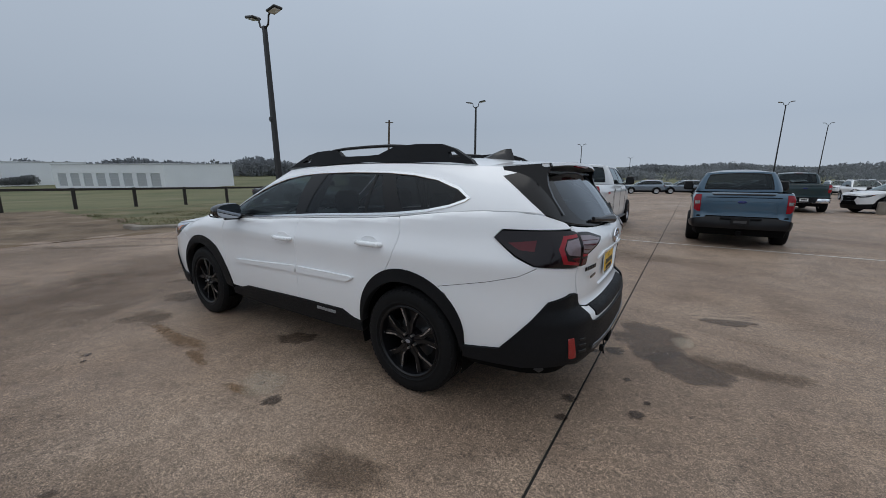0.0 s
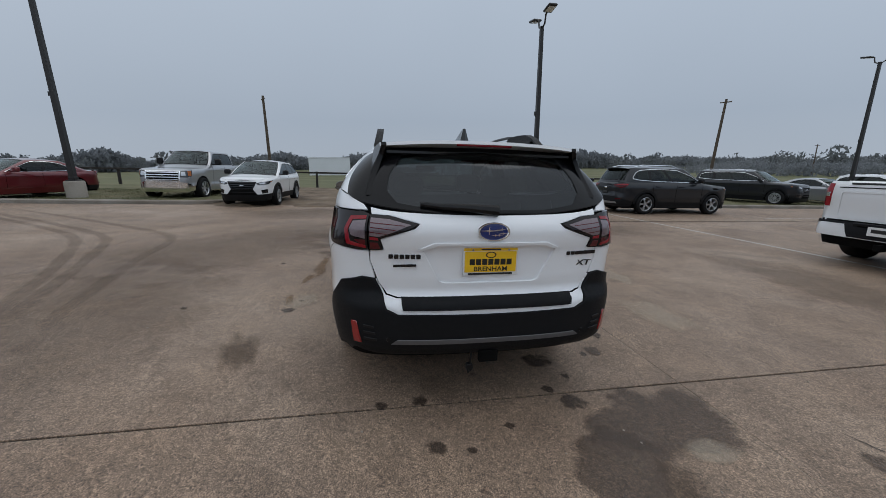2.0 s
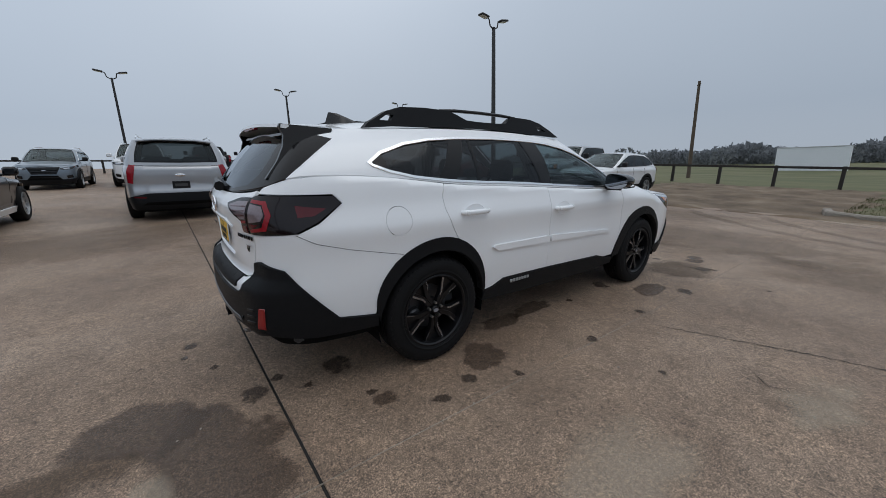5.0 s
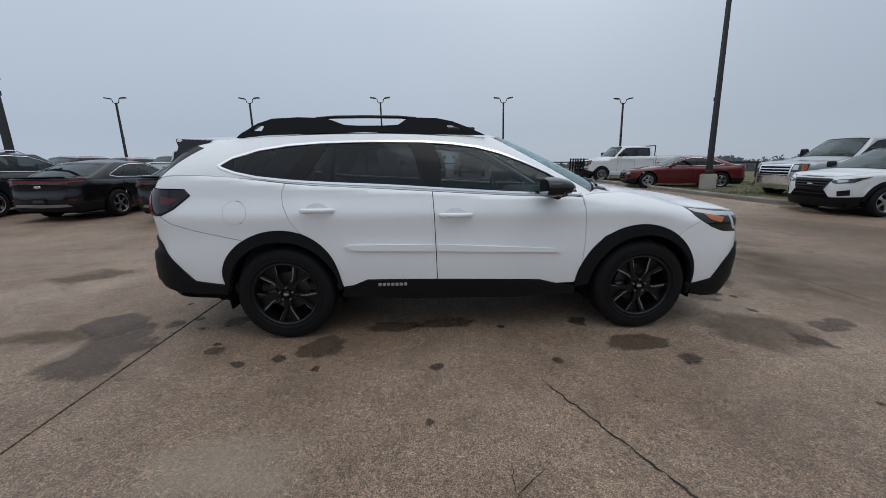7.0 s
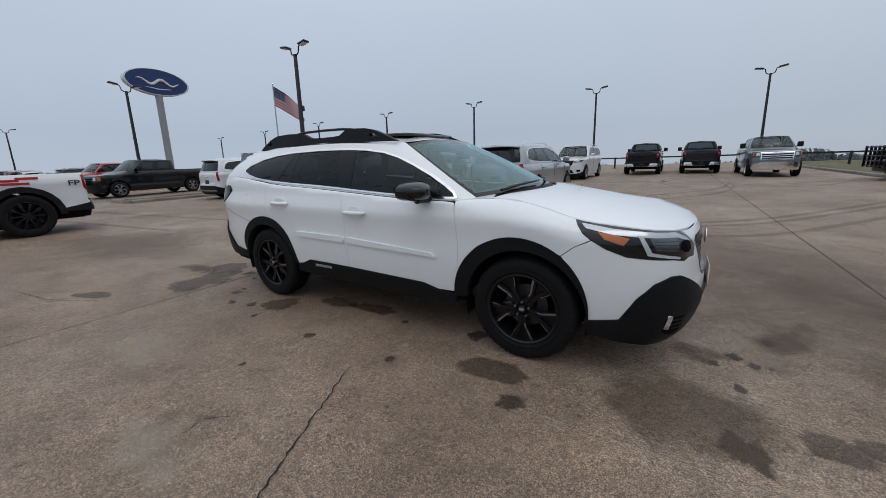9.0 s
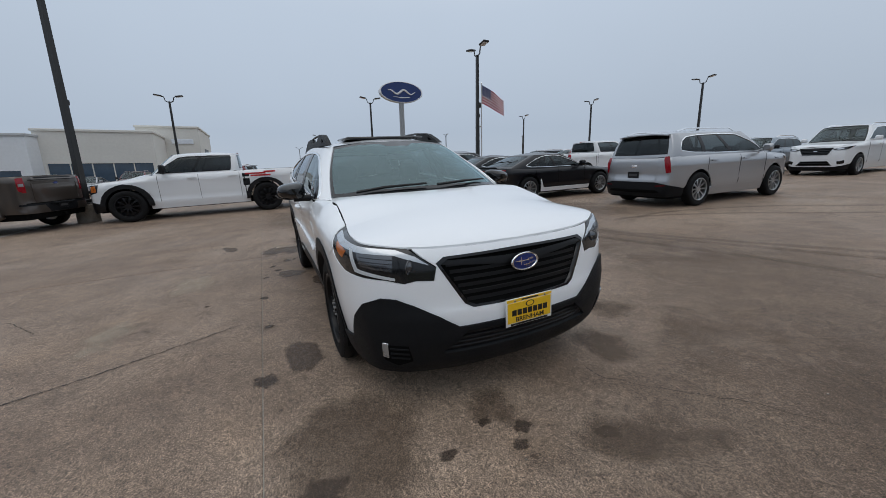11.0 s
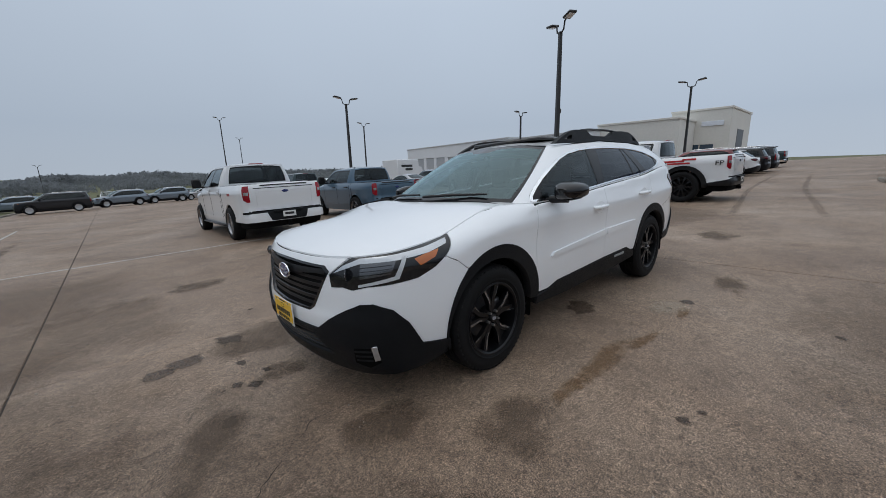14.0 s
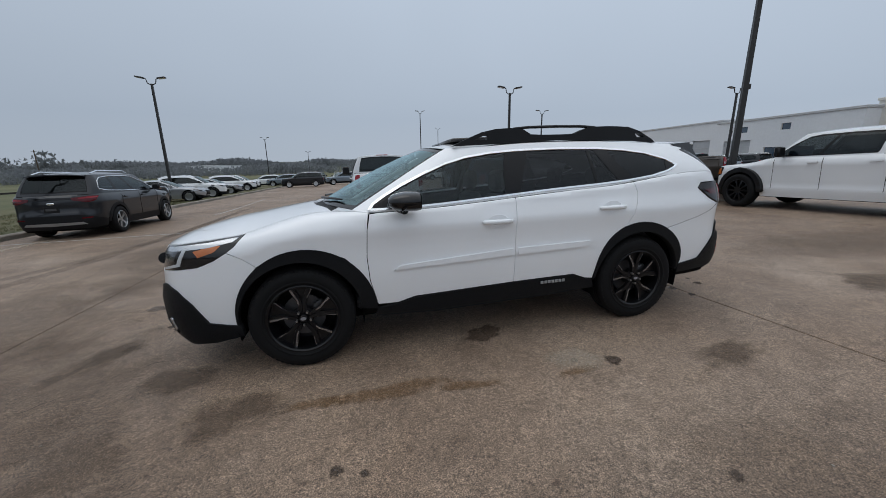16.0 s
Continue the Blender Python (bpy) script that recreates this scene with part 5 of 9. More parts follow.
    part("sunroof", Geo().box(-0.12, 0.42, -0.40, 0.40, 1.583, 1.61, 0.012, pose(0.15, 0, 1.597) @ pose(0, 0, 0, 0, -1.6, 0) @ pose(-0.15, 0, -1.597)), BLACK_GLOSS, car, "dark glass sunroof")
    fin = Geo()
    f0 = [(1.46, 0.026, 1.578), (1.69, 0.032, 1.562), (1.72, 0, 1.56), (1.69, -0.032, 1.562), (1.46, -0.026, 1.578), (1.41, 0, 1.582)]
    f1 = [(1.62, 0.006, 1.652), (1.675, 0.008, 1.656), (1.685, 0, 1.656), (1.675, -0.008, 1.656), (1.62, -0.006, 1.652), (1.60, 0, 1.648)]
    fin.add(f0 + f1, [tuple(range(6))[::-1], tuple(range(6, 12))] + [(i, (i + 1) % 6, 6 + (i + 1) % 6, 6 + i) for i in range(6)])
    part("aerial_fin", fin, BLACK_GLOSS, car, "black shark-fin aerial")
    # roof rails with stowed cross bars
    rail = [(-0.17, 1.525), (-0.06, 1.575), (0.08, 1.628), (0.2, 1.652), (0.34, 1.658), (0.43, 1.65), (0.50, 1.605), (0.60, 1.60), (0.80, 1.60), (0.90, 1.605), (0.98, 1.635), (1.05, 1.658), (1.25, 1.664), (1.44, 1.655), (1.55, 1.62), (1.68, 1.545), (1.71, 1.515), (1.5, 1.535), (0.75, 1.555), (0.2, 1.535)]
    hole1, hole2 = [(0.0, 1.565), (0.09, 1.60), (0.13, 1.60), (0.11, 1.568)], [(1.52, 1.565), (1.50, 1.60), (1.54, 1.605), (1.60, 1.567)]
    for s in (1, -1):
        v, tri = fill(rail, [hole1, hole2], 0.08)
        ry = lambda x, z: 0.615 - 0.05 * max(0, x - 1.2) ** 2 - 0.06 * max(0, 0.1 - x) - 0.25 * (z - 1.53) 
        gr = Geo()
        n = len(v)
        outv = [(x, s * (ry(x, z) + 0.012), z) for x, z in v]
        inv = [(x, s * (ry(x, z) - 0.035), z) for x, z in v]
        seen = set((t[i], t[(i + 1) % 3]) for t in tri.tolist() for i in range(3))
        rim = [e for e in seen if (e[1], e[0]) not in seen]
        gr.add(outv + inv, [tuple(t) for t in tri.tolist()] + [tuple(n + i for i in t[::-1]) for t in tri.tolist()] + [(b, a, n + a, n + b) for a, b in rim])
        part("roof_rail", gr, PLASTIC, car, "chunky black roof rail")
        part("cross_bar", Geo().tube([(0.36, s * 0.575, 1.655), (0.5, s * 0.57, 1.664), (0.75, s * 0.57, 1.668), (0.98, s * 0.57, 1.666), (1.12, s * 0.575, 1.658)], [0.009, 0.012, 0.012, 0.012, 0.009], 8), BLACK_SATIN, car, "stowed black cross bar")
    # mirrors
    for s in (1, -1):
        mm = Geo()
        secs = []
        for x, k in ((-0.735, 0.35), (-0.70, 0.75), (-0.63, 0.98), (-0.555, 1.0), (-0.53, 0.94)):
            ring = []
            for i in range(20):
                a = 2 * math.pi * i / 20
                c, si = math.cos(a), math.sin(a)
                ring.append((x - 0.03 * c * s * 0, s * (1.008 + 0.108 * k * math.copysign(abs(c) ** 0.7, c)), 1.146 + (0.066 - 0.016 * c) * k * math.copysign(abs(si) ** 0.6, si)))
            secs.append(ring)
        vs = sum(secs, [])
        fs = [(i * 20 + j, i * 20 + (j + 1) % 20, (i + 1) * 20 + (j + 1) % 20, (i + 1) * 20 + j) for i in range(4) for j in range(20)] + [tuple(range(20))]
        mm.add(vs, fs)
        mo = part("door_mirror", mm, BLACK_GLOSS, car, "gloss black door mirror")
        mg = Geo().add([(x + 0.004, y, z) for x, y, z in secs[-1]], [tuple(range(20))])
        part("mirror_glass", mg, mat("mirror_silver", (0.3, 0.31, 0.33), 0.03, metal=1.0, vary=0.01), mo, "mirror glass")
        part("mirror_stalk", Geo().tube([(-0.64, s * 0.86, 1.085), (-0.635, s * 0.93, 1.085), (-0.63, s * 1.0, 1.09)], [0.03, 0.026, 0.03], 10), BLACK_SATIN, mo)
        part("mirror_strip", Geo().tube([(-0.615, s * 0.95, 1.083), (-0.65, s * 1.04, 1.085), (-0.655, s * 1.11, 1.10), (-0.63, s * 1.128, 1.12)], 0.006, 8), BLACK_GLOSS, mo)
    # wipers
    for ts in (((1.6, 0.02), (0.9, 0.05), (0.1, 0.06)), ((-0.1, 0.03), (-0.8, 0.06), (-1.6, 0.085))):
        q = [B.gh([t], [v])[0] for t, v in ts]
        part("wiper", Geo().tube([(p[0] - 0.015, p[1], p[2] + 0.022) for p in q], [0.011, 0.011, 0.007], 6), BLACK_SATIN, car)
    wp = [B.gh([T + t], [v])[0] for t, v in ((-0.08, 0.05), (0.35, 0.085), (0.75, 0.10), (1.12, 0.12))]
    part("rear_wiper", Geo().tube([(p[0] + 0.03, p[1], p[2]) for p in wp], [0.03, 0.022, 0.015, 0.010], 8), BLACK_SATIN, car, "black rear wiper arm")
    part("rear_blade", Geo().tube([(p[0] + 0.014, p[1], p[2] - 0.012) for p in wp[1:]], 0.008, 6), BLACK_SATIN, car)

    # inside
    part("dashboard", Geo().box(-1.1, -0.55, -0.70, 0.70, 0.75, 1.06, 0.06), DASH, car, "grey dashboard")
    for s in (1, -1):
        part("front_seat", Geo().box(-0.35, 0.18, s * 0.38 - 0.25, s * 0.38 + 0.25, 0.45, 0.66, 0.06).box(0.10, 0.25, s * 0.38 - 0.24, s * 0.38 + 0.24, 0.6, 1.15, 0.06, pose(0.1, 0, 0.6) @ pose(0, 0, 0, 0, 14, 0) @ pose(-0.1, 0, -0.6)).box(0.24, 0.34, s * 0.38 - 0.13, s * 0.38 + 0.13, 1.14, 1.33, 0.04), INTERIOR, car, "dark front seat")
        part("pillar_lining", Geo().tube([(0.28, s * 0.80, 1.1), (0.36, s * 0.62, 1.48)], 0.04, 8), INTERIOR, car)
    part("rear_bench", Geo().box(0.75, 1.25, -0.62, 0.62, 0.45, 0.68, 0.06).box(1.15, 1.32, -0.62, 0.62, 0.6, 1.17, 0.06).box(1.25, 1.34, -0.5, -0.24, 1.16, 1.32, 0.04).box(1.25, 1.34, 0.24, 0.5, 1.16, 1.32, 0.04), INTERIOR, car, "dark rear bench")
    part("steering_wheel", Geo().lathe([(0.17, -0.012), (0.185, 0), (0.17, 0.012), (0.155, 0)], 32, pose(-0.47, -0.38, 1.0, 0, -65, 0), True).tube([(-0.47, -0.54, 1.0), (-0.47, -0.22, 1.0)], 0.02, 6), INTERIOR, car)
    part("mirror_inside", Geo().box(-0.48, -0.45, -0.12, 0.12, 1.36, 1.42, 0.01), BLACK_SATIN, car)
    part("load_floor", Geo().box(-1.0, 2.25, -0.78, 0.78, 0.34, 0.42, 0.02).box(1.3, 2.2, -0.7, 0.7, 0.4, 0.95, 0.05), INTERIOR, car)
    for x in (-1.3725, 1.3725):
        for s in (1, -1):
            wheel_parts(car, 0.363, 0.225, 0.243, "hero", pose(x, s * 0.785, 0.361), None, s)
    return car


hero_car()

# ---------- the other parked vehicles ----------
NORM = [(-1, 0), (-0.992, 0.32), (-0.972, 0.58), (-0.93, 0.78), (-0.86, 0.90), (-0.74, 0.965), (-0.5, 0.995), (-0.2, 1), (0.2, 1), (0.5, 1), (0.74, 0.985), (0.87, 0.94), (0.94, 0.84), (0.978, 0.64), (0.993, 0.36), (1, 0)]


def make_spec(L, W, H, hood, belt, deck, wb, wt, rt, rb, clear=0.2, tumble=0.72, boxy=0.0):
    """Tables for a plain body. hood, belt, deck: heights of nose, window line and tail; wb, wt: foot and head of the windscreen; rt, rb: head and foot of the rear glass."""
    a, b = L / 2, W / 2
    if boxy:
        o = [(x * a if abs(x) < 0.9 else math.copysign(a * (abs(x) ** 0.6), x), b * y ** (1 - boxy)) for x, y in NORM]
        o[0], o[-1] = (-a, 0), (a, 0)
    else:
        o = [(x * a, y * b) for x, y in NORM]
    nose = max(hood - 0.14, 0.7)
    return dict(
        outline=o,
        front=[(0.15, 0.12), (0.3, 0.03), (0.45, 0.0), (0.58, 0.0), (nose, 0.03), (hood - 0.04, 0.075), (hood, 0.11), (hood + 0.2, 0.16)],
        side=[(0.15, 0.09), (0.3, 0.055), (0.42, 0.03), (0.5, 0.010), (0.55, 0.005), (0.60, 0.012), (0.67, 0.008), (belt - 0.20, 0.0), (belt - 0.14, -0.008), (belt - 0.115, -0.006), (belt - 0.06, 0.016), (belt, 0.034), (belt + 0.2, 0.08)],
        rear=[(0.15, 0.14), (0.35, 0.03), (0.45, 0.0), (0.6, 0.0), (0.68, 0.03), (deck - 0.2, 0.035), (deck - 0.03, 0.05), (deck + 0.1, 0.09)],
        ztop=[(-a, hood - 0.05), (-a * 0.95, hood - 0.01), (-a * 0.85, hood + 0.03), (-a * 0.6, hood + 0.08), (wb - 0.1, belt - 0.01), (wb + 0.2, belt), (rb - 0.5, belt + 0.015), (rb, (belt + deck) / 2 + 0.01), (a * 0.97, deck), (a, deck)],
        curl=[(-a, 0.0), (-a * 0.9, 0.05), (-a * 0.7, 0.13), (wb - 0.1, 0.10), (wb + 0.15, 0.02), (a, 0.02)],
        curlh=[(-a, 0.05), (-a * 0.75, 0.12), (wb, 0.08), (wb + 0.2, 0.03), (a, 0.03)],
        belt=[(wb - 0.14, 0, belt + 0.02), (wb - 0.09, 0.45 * b, belt + 0.015), (wb, 0.78 * b, belt)] + [(wb + (rb - wb) * k, 0.935 * b, belt + 0.015 * k) for k in (0.06, 0.2, 0.35, 0.5, 0.64, 0.78, 0.9)]
        + [(rb - 0.06, 0.86 * b, (belt + deck) / 2 + 0.01), (rb, 0.74 * b, (belt + deck) / 2 + 0.01), (rb + 0.05, 0.4 * b, (belt + deck) / 2 + 0.01), (rb + 0.06, 0, (belt + deck) / 2 + 0.01)],
        roof=[(wt - 0.08, 0, H - 0.05), (wt - 0.06, 0.4 * b, H - 0.055), (wt, 0.62 * b, H - 0.075)] + [(wt + (rt - wt) * k, tumble * b, H - 0.085) for k in (0.05, 0.2, 0.35, 0.5, 0.65, 0.8, 0.93)]
        + [(rt - 0.01, tumble * b * 0.95, H - 0.09), (rt + 0.02, tumble * b * 0.85, H - 0.09), (rt + 0.05, 0.42 * b, H - 0.075), (rt + 0.06, 0, H - 0.07)],
        roofz=[(wt - 0.08, H - 0.05), (wt + 0.35, H - 0.008), ((wt + rt) / 2, H), (rt - 0.3, H - 0.02), (rt + 0.06, H - 0.07)],
        hoodz=[(-a, hood - 0.05), (-a * 0.95, hood + 0.0), (-a * 0.9, hood + 0.035), (-a * 0.7, hood + 0.09), (wb - 0.3, belt + 0.02), (wb, belt + 0.03)],
        cowl=wb + 0.03, bulge=0.03, a=a, b=b, H=H, hood=hood, belt_z=belt, deck=deck, wb=wb, rb=rb, clear=clear)


SHAPES = {
    "suv": dict(L=4.7, W=1.88, H=1.68, hood=0.98, belt=1.10, deck=1.10, wb=-1.05, wt=-0.3, rt=1.85, rb=2.12),
    "big_suv": dict(L=5.0, W=1.98, H=1.76, hood=1.05, belt=1.16, deck=1.16, wb=-1.2, wt=-0.45, rt=2.15, rb=2.33, boxy=0.15),
    "full_suv": dict(L=5.4, W=2.03, H=1.95, hood=1.16, belt=1.28, deck=1.26, wb=-1.3, wt=-0.65, rt=2.35, rb=2.5, boxy=0.25),
    "small_suv": dict(L=4.33, W=1.78, H=1.58, hood=0.92, belt=1.03, deck=1.06, wb=-1.05, wt=-0.15, rt=1.25, rb=1.92),
    "sedan": dict(L=4.9, W=1.86, H=1.44, hood=0.80, belt=0.95, deck=1.02, wb=-0.95, wt=-0.05, rt=1.05, rb=1.95),
    "pickup": dict(L=5.9, W=2.03, H=1.96, hood=1.14, belt=1.32, deck=1.36, wb=-1.35, wt=-0.75, rt=0.95, rb=1.0, boxy=0.3, clear=0.3),
    "small_pickup": dict(L=5.07, W=1.84, H=1.74, hood=1.05, belt=1.18, deck=1.20, wb=-1.15, wt=-0.5, rt=0.9, rb=1.0, boxy=0.3, clear=0.26),
    "long_pickup": dict(L=6.9, W=2.06, H=2.06, hood=1.25, belt=1.42, deck=1.46, wb=-1.95, wt=-1.4, rt=0.3, rb=0.35, boxy=0.35, clear=0.34),
    "big_pickup": dict(L=6.4, W=2.06, H=2.06, hood=1.25, belt=1.42, deck=1.46, wb=-1.5, wt=-0.95, rt=0.85, rb=0.9, boxy=0.35, clear=0.34),
}


def vehicle(name, label, category, shape, body, place, wheel_r=0.36, rim="five", rim_mat=None, trim="paint", grille="bars", bumper=None, tail="wrap", rails=False, extras=(), lean=False, group=""):
    k = dict(SHAPES[shape])
    s = make_spec(**k)
    B = Body(s)
    a, b, H, hood, belt, deck, wb, rb = s["a"], s["b"], s["H"], s["hood"], s["belt_z"], s["deck"], s["wb"], s["rb"]
    truck = "pickup" in shape
    car = thing(name, label, category, place, group)
    ST = 0.13
    fw, rw = -a + 0.92 * (1.0 if not truck else 1.03), a - (1.02 if not truck else 1.22)
    if shape == "sedan":
        rw = a - 1.1
    ar = wheel_r + 0.075
    z0 = s["clear"] + 0.08
    S = lambda pts: [(B.ux(x), z) for x, z in pts]
    fz = lambda y, z: (B.ufy(y), z)
    rz = lambda y, z: (B.ury(y), z)
    mirror_f = lambda h: h + [(-u, z) for u, z in h[-2:0:-1]]
    mirror_r = lambda h: h + [(2 * B.U - u, z) for u, z in h[-2:0:-1]]
    bump_mat = bumper or (body if trim == "paint" else PLASTIC)
    low = PLASTIC
    part("inner_shell", B.shell_mesh("inner_shell", [(fw, wheel_r, ar + 0.03), (rw, wheel_r, ar + 0.03)], s["clear"] + 0.02, 70, 7, 0.03), SHELL, car)
    part("underbody", Geo().box(-a + 0.2, a - 0.2, -b * 0.8, b * 0.8, s["clear"], s["clear"] + 0.12, 0.03), SHELL, car)
    zb = s["clear"] + 0.22
    arch = lambda x, r, n=12: [(x + r * math.cos(math.pi * i / n), wheel_r + r * math.sin(math.pi * i / n)) for i in range(n + 1)]

    def both(nm, poly, mt, off=0.0, depth=0.03, lab="", st=ST, holes=()):
        for mir in (False, True):
            part(nm, skin(nm, B.tub, poly, holes, st, off, depth, mir), mt, car, lab)
    clad = trim == "clad"
    ra = ar + (0.05 if clad else 0.0)
    lower = S([p for p in arch(fw, ra)[::-1] if p[1] > zb]) + S([(x, zb) for x in (fw + ra + 0.02, rw - ra - 0.02)]) + S([p for p in arch(rw, ra)[::-1] if p[1] > zb])
    # one side: nose corner, round the arches, to the tail corner
    saloon = shape == "sedan"
    front_z = zb + 0.18 if truck else s["clear"] + (0.22 if clad else 0.15)
    rear_z = zb + 0.18 if not saloon else s["clear"] + 0.24
    top = [(u, float(B.zt(u)) - 0.012) for u in np.linspace(B.ury(0.60 * b), B.ufy(0.60 * b), 40)]
    bot = [fz(0.6 * b, front_z), (B.ux(fw - ra - 0.03), zb + 0.03)] + lower + [(B.ux(rw + ra + 0.03), zb + 0.03), rz(0.6 * b, rear_z)]
    both("body_side", bot + top, body)
    if clad:
        for x, nm in ((fw, "front_arch_moulding"), (rw, "rear_arch_moulding")):
            both(nm, S(arch(x, ra + 0.004) + arch(x, ar - 0.03)[::-1]), PLASTIC, 0.012, 0.05, "", 0.08)
    both("sill", S([(fw + ar, zb + 0.01), (rw - ar, zb + 0.01), (rw - ar, s["clear"] + 0.03), (fw + ar, s["clear"] + 0.03)]), PLASTIC if clad else body, 0.004, 0.03)
    nose = [(B.ufy(y * b), float(B.zt(B.ufy(y * b))) - 0.003) for y in (0, 0.2, 0.4, 0.6)] + [fz(0.6 * b, front_z), fz(0, front_z)]
    part("nose_panel", skin("nose_panel", B.tub, mirror_f(nose), (), ST, 0.0, 0.03), body, car)
    fb = [fz(0, front_z), fz(0.6 * b, front_z)] + ([fz(0.85 * b, zb + 0.10)] if truck else []) + [(B.ux(fw - ra - 0.03), zb + 0.03), (B.ux(fw - ra - 0.03), s["clear"] + 0.06), fz(0.8 * b, s["clear"]), fz(0, s["clear"])]
    part("front_bumper", skin("front_bumper", B.tub, mirror_f(fb), (), ST, 0.012, 0.04), bump_mat if truck else low, car)
    rbz = [rz(0, rear_z), rz(0.6 * b, rear_z), (B.ux(rw + ra + 0.03), zb + 0.03), (B.ux(rw + ra + 0.03), s["clear"] + (0.19 if truck else 0.08)), rz(0.8 * b, s["clear"] + (0.17 if truck else 0.06)), rz(0, s["clear"] + (0.17 if truck else 0.06))]
    tailp = [rz(0, deck - 0.004), rz(0.6 * b, deck - 0.004), rz(0.6 * b, rear_z), rz(0, rear_z)]
    part("tailgate", skin("tailgate", B.tub, mirror_r(tailp), (), ST, 0.003, 0.03), body, car)
    part("rear_bumper", skin("rear_bumper", B.tub, mirror_r(rbz), (), ST, 0.03 if truck else 0.012, 0.06), bump_mat if truck else low, car)
    if not truck:
        cz = s["clear"]
        part("lower_intake", skin("lower_intake", B.tub, [fz(-0.40 * b, cz + 0.37), fz(0.40 * b, cz + 0.37), fz(0.54 * b, cz + 0.2), fz(-0.54 * b, cz + 0.2)], (), 0.12, 0.016, 0.02), SHELL, car)
        if not lean:
            both("fog_pocket", [fz(0.66 * b, cz + 0.36), fz(0.84 * b, cz + 0.40), fz(0.85 * b, cz + 0.28), fz(0.68 * b, cz + 0.25)], BLACK_GLOSS, 0.007, 0.02, "", 0.08)
        if not lean:
            part("intake_bar", skin("intake_bar", B.tub, [fz(-0.45 * b, cz + 0.28), fz(0.45 * b, cz + 0.28), fz(0.45 * b, cz + 0.305), fz(-0.45 * b, cz + 0.305)], (), 0.12, 0.024, 0.02), BLACK_SATIN, car)
            part("rear_skid", skin("rear_skid", B.tub, mirror_r([rz(0, cz + 0.22), rz(0.62 * b, cz + 0.22), rz(0.70 * b, cz + 0.17), rz(0, cz + 0.15)]), (), 0.12, 0.02, 0.02), mat("silver_skid_trim", (0.30, 0.31, 0.32), 0.35, metal=0.7) if clad or saloon else SHELL, car)
            both("rear_reflector", [rz(0.62 * b, cz + 0.33), rz(0.82 * b, cz + 0.345), rz(0.82 * b, cz + 0.315), rz(0.62 * b, cz + 0.30)], TAIL_DEEP, 0.017, 0.01, "", 0.08)
        if not saloon:
            xr, nb = s["roof"][-1][0], 9
            sec = []
            for i in range(nb):
                y = (i / (nb - 1) * 2 - 1) * 0.66 * b
                q = 1 - abs(y / (0.66 * b)) ** 3
                sec += [(xr - 0.30, y, H - 0.09 + 0.055 * q), (xr + 0.05 + 0.10 * q, y, H - 0.105 + 0.04 * q), (xr + 0.055 + 0.10 * q, y, H - 0.125 + 0.035 * q), (xr - 0.2, y, H - 0.14)]
            part("roof_spoiler", Geo().add(sec, [(i * 4 + j, i * 4 + (j + 1) % 4, (i + 1) * 4 + (j + 1) % 4, (i + 1) * 4 + j) for i in range(nb - 1) for j in range(4)] + [(0, 1, 2, 3), tuple(4 * (nb - 1) + j for j in range(4))]), body, car)
    if truck:
        if not lean:
            panel = mirror_r([rz(0, deck - 0.16), rz(0.64 * b, deck - 0.16), rz(0.66 * b, deck - 0.19), rz(0.66 * b, rear_z + 0.09), rz(0.63 * b, rear_z + 0.06), rz(0, rear_z + 0.06)])
            inner = mirror_r([rz(0, deck - 0.19), rz(0.62 * b, deck - 0.19), rz(0.635 * b, deck - 0.205), rz(0.635 * b, rear_z + 0.105), rz(0.62 * b, rear_z + 0.09), rz(0, rear_z + 0.09)])
            part("tailgate_relief", skin("tailgate_relief", B.tub, panel, [inner], 0.1, 0.012, 0.012), body, car, "pressed rim on the tailgate")
            part("tow_hitch", Geo().box(a - 0.15, a + 0.05, -0.05, 0.05, s["clear"] + 0.02, s["clear"] + 0.12, 0.01), SHELL, car)
        part("gate_gap", skin("gate_gap", B.tub, mirror_r([rz(0, rear_z + 0.035), rz(0.86 * b, rear_z + 0.035), rz(0.86 * b, rear_z), rz(0, rear_z)]), (), 0.2, 0.007, 0.02), SHELL, car)
        if bumper is not None and bumper not in (BLACK_SATIN,):
            part("bumper_middle", skin("bumper_middle", B.tub, mirror_r([rz(0, rear_z + 0.01), rz(0.50 * b, rear_z + 0.01), rz(0.40 * b, s["clear"] + 0.18), rz(0, s["clear"] + 0.18)]), (), 0.12, 0.036, 0.03), PLASTIC, car, "black plastic middle of the bumper")
            part("bumper_top", skin("bumper_top", B.tub, mirror_r([rz(0, rear_z + 0.012), rz(0.93 * b, rear_z + 0.012), rz(0.93 * b, rear_z - 0.035), rz(0, rear_z - 0.035)]), (), 0.12, 0.038, 0.03), PLASTIC, car, "black step along the bumper")
        part("bumper_step", Geo().box(a - 0.1, a + 0.06, -0.35, 0.35, rear_z - 0.03, rear_z + 0.015, 0.01), PLASTIC, car, "black step pad")
        part("tailgate_groove", skin("tailgate_groove", B.tub, mirror_r([rz(0, deck - 0.10), rz(0.7 * b, deck - 0.10), rz(0.7 * b, deck - 0.115), rz(0, deck - 0.115)]), (), 0.2, 0.006, 0.02), SHELL, car)
    # bonnet and roof
    hl = [(x + 0.004, max(0.0, y - 0.004)) for x, y in B.edge[::3]] + [(wb - 0.1, 0.4 * b), (wb - 0.13, 0)]
    part("bonnet", skin("bonnet", B.hood, hl + [(x, -y) for x, y in hl[-2:0:-1]], (), 0.2, 0.003, 0.03), body, car)
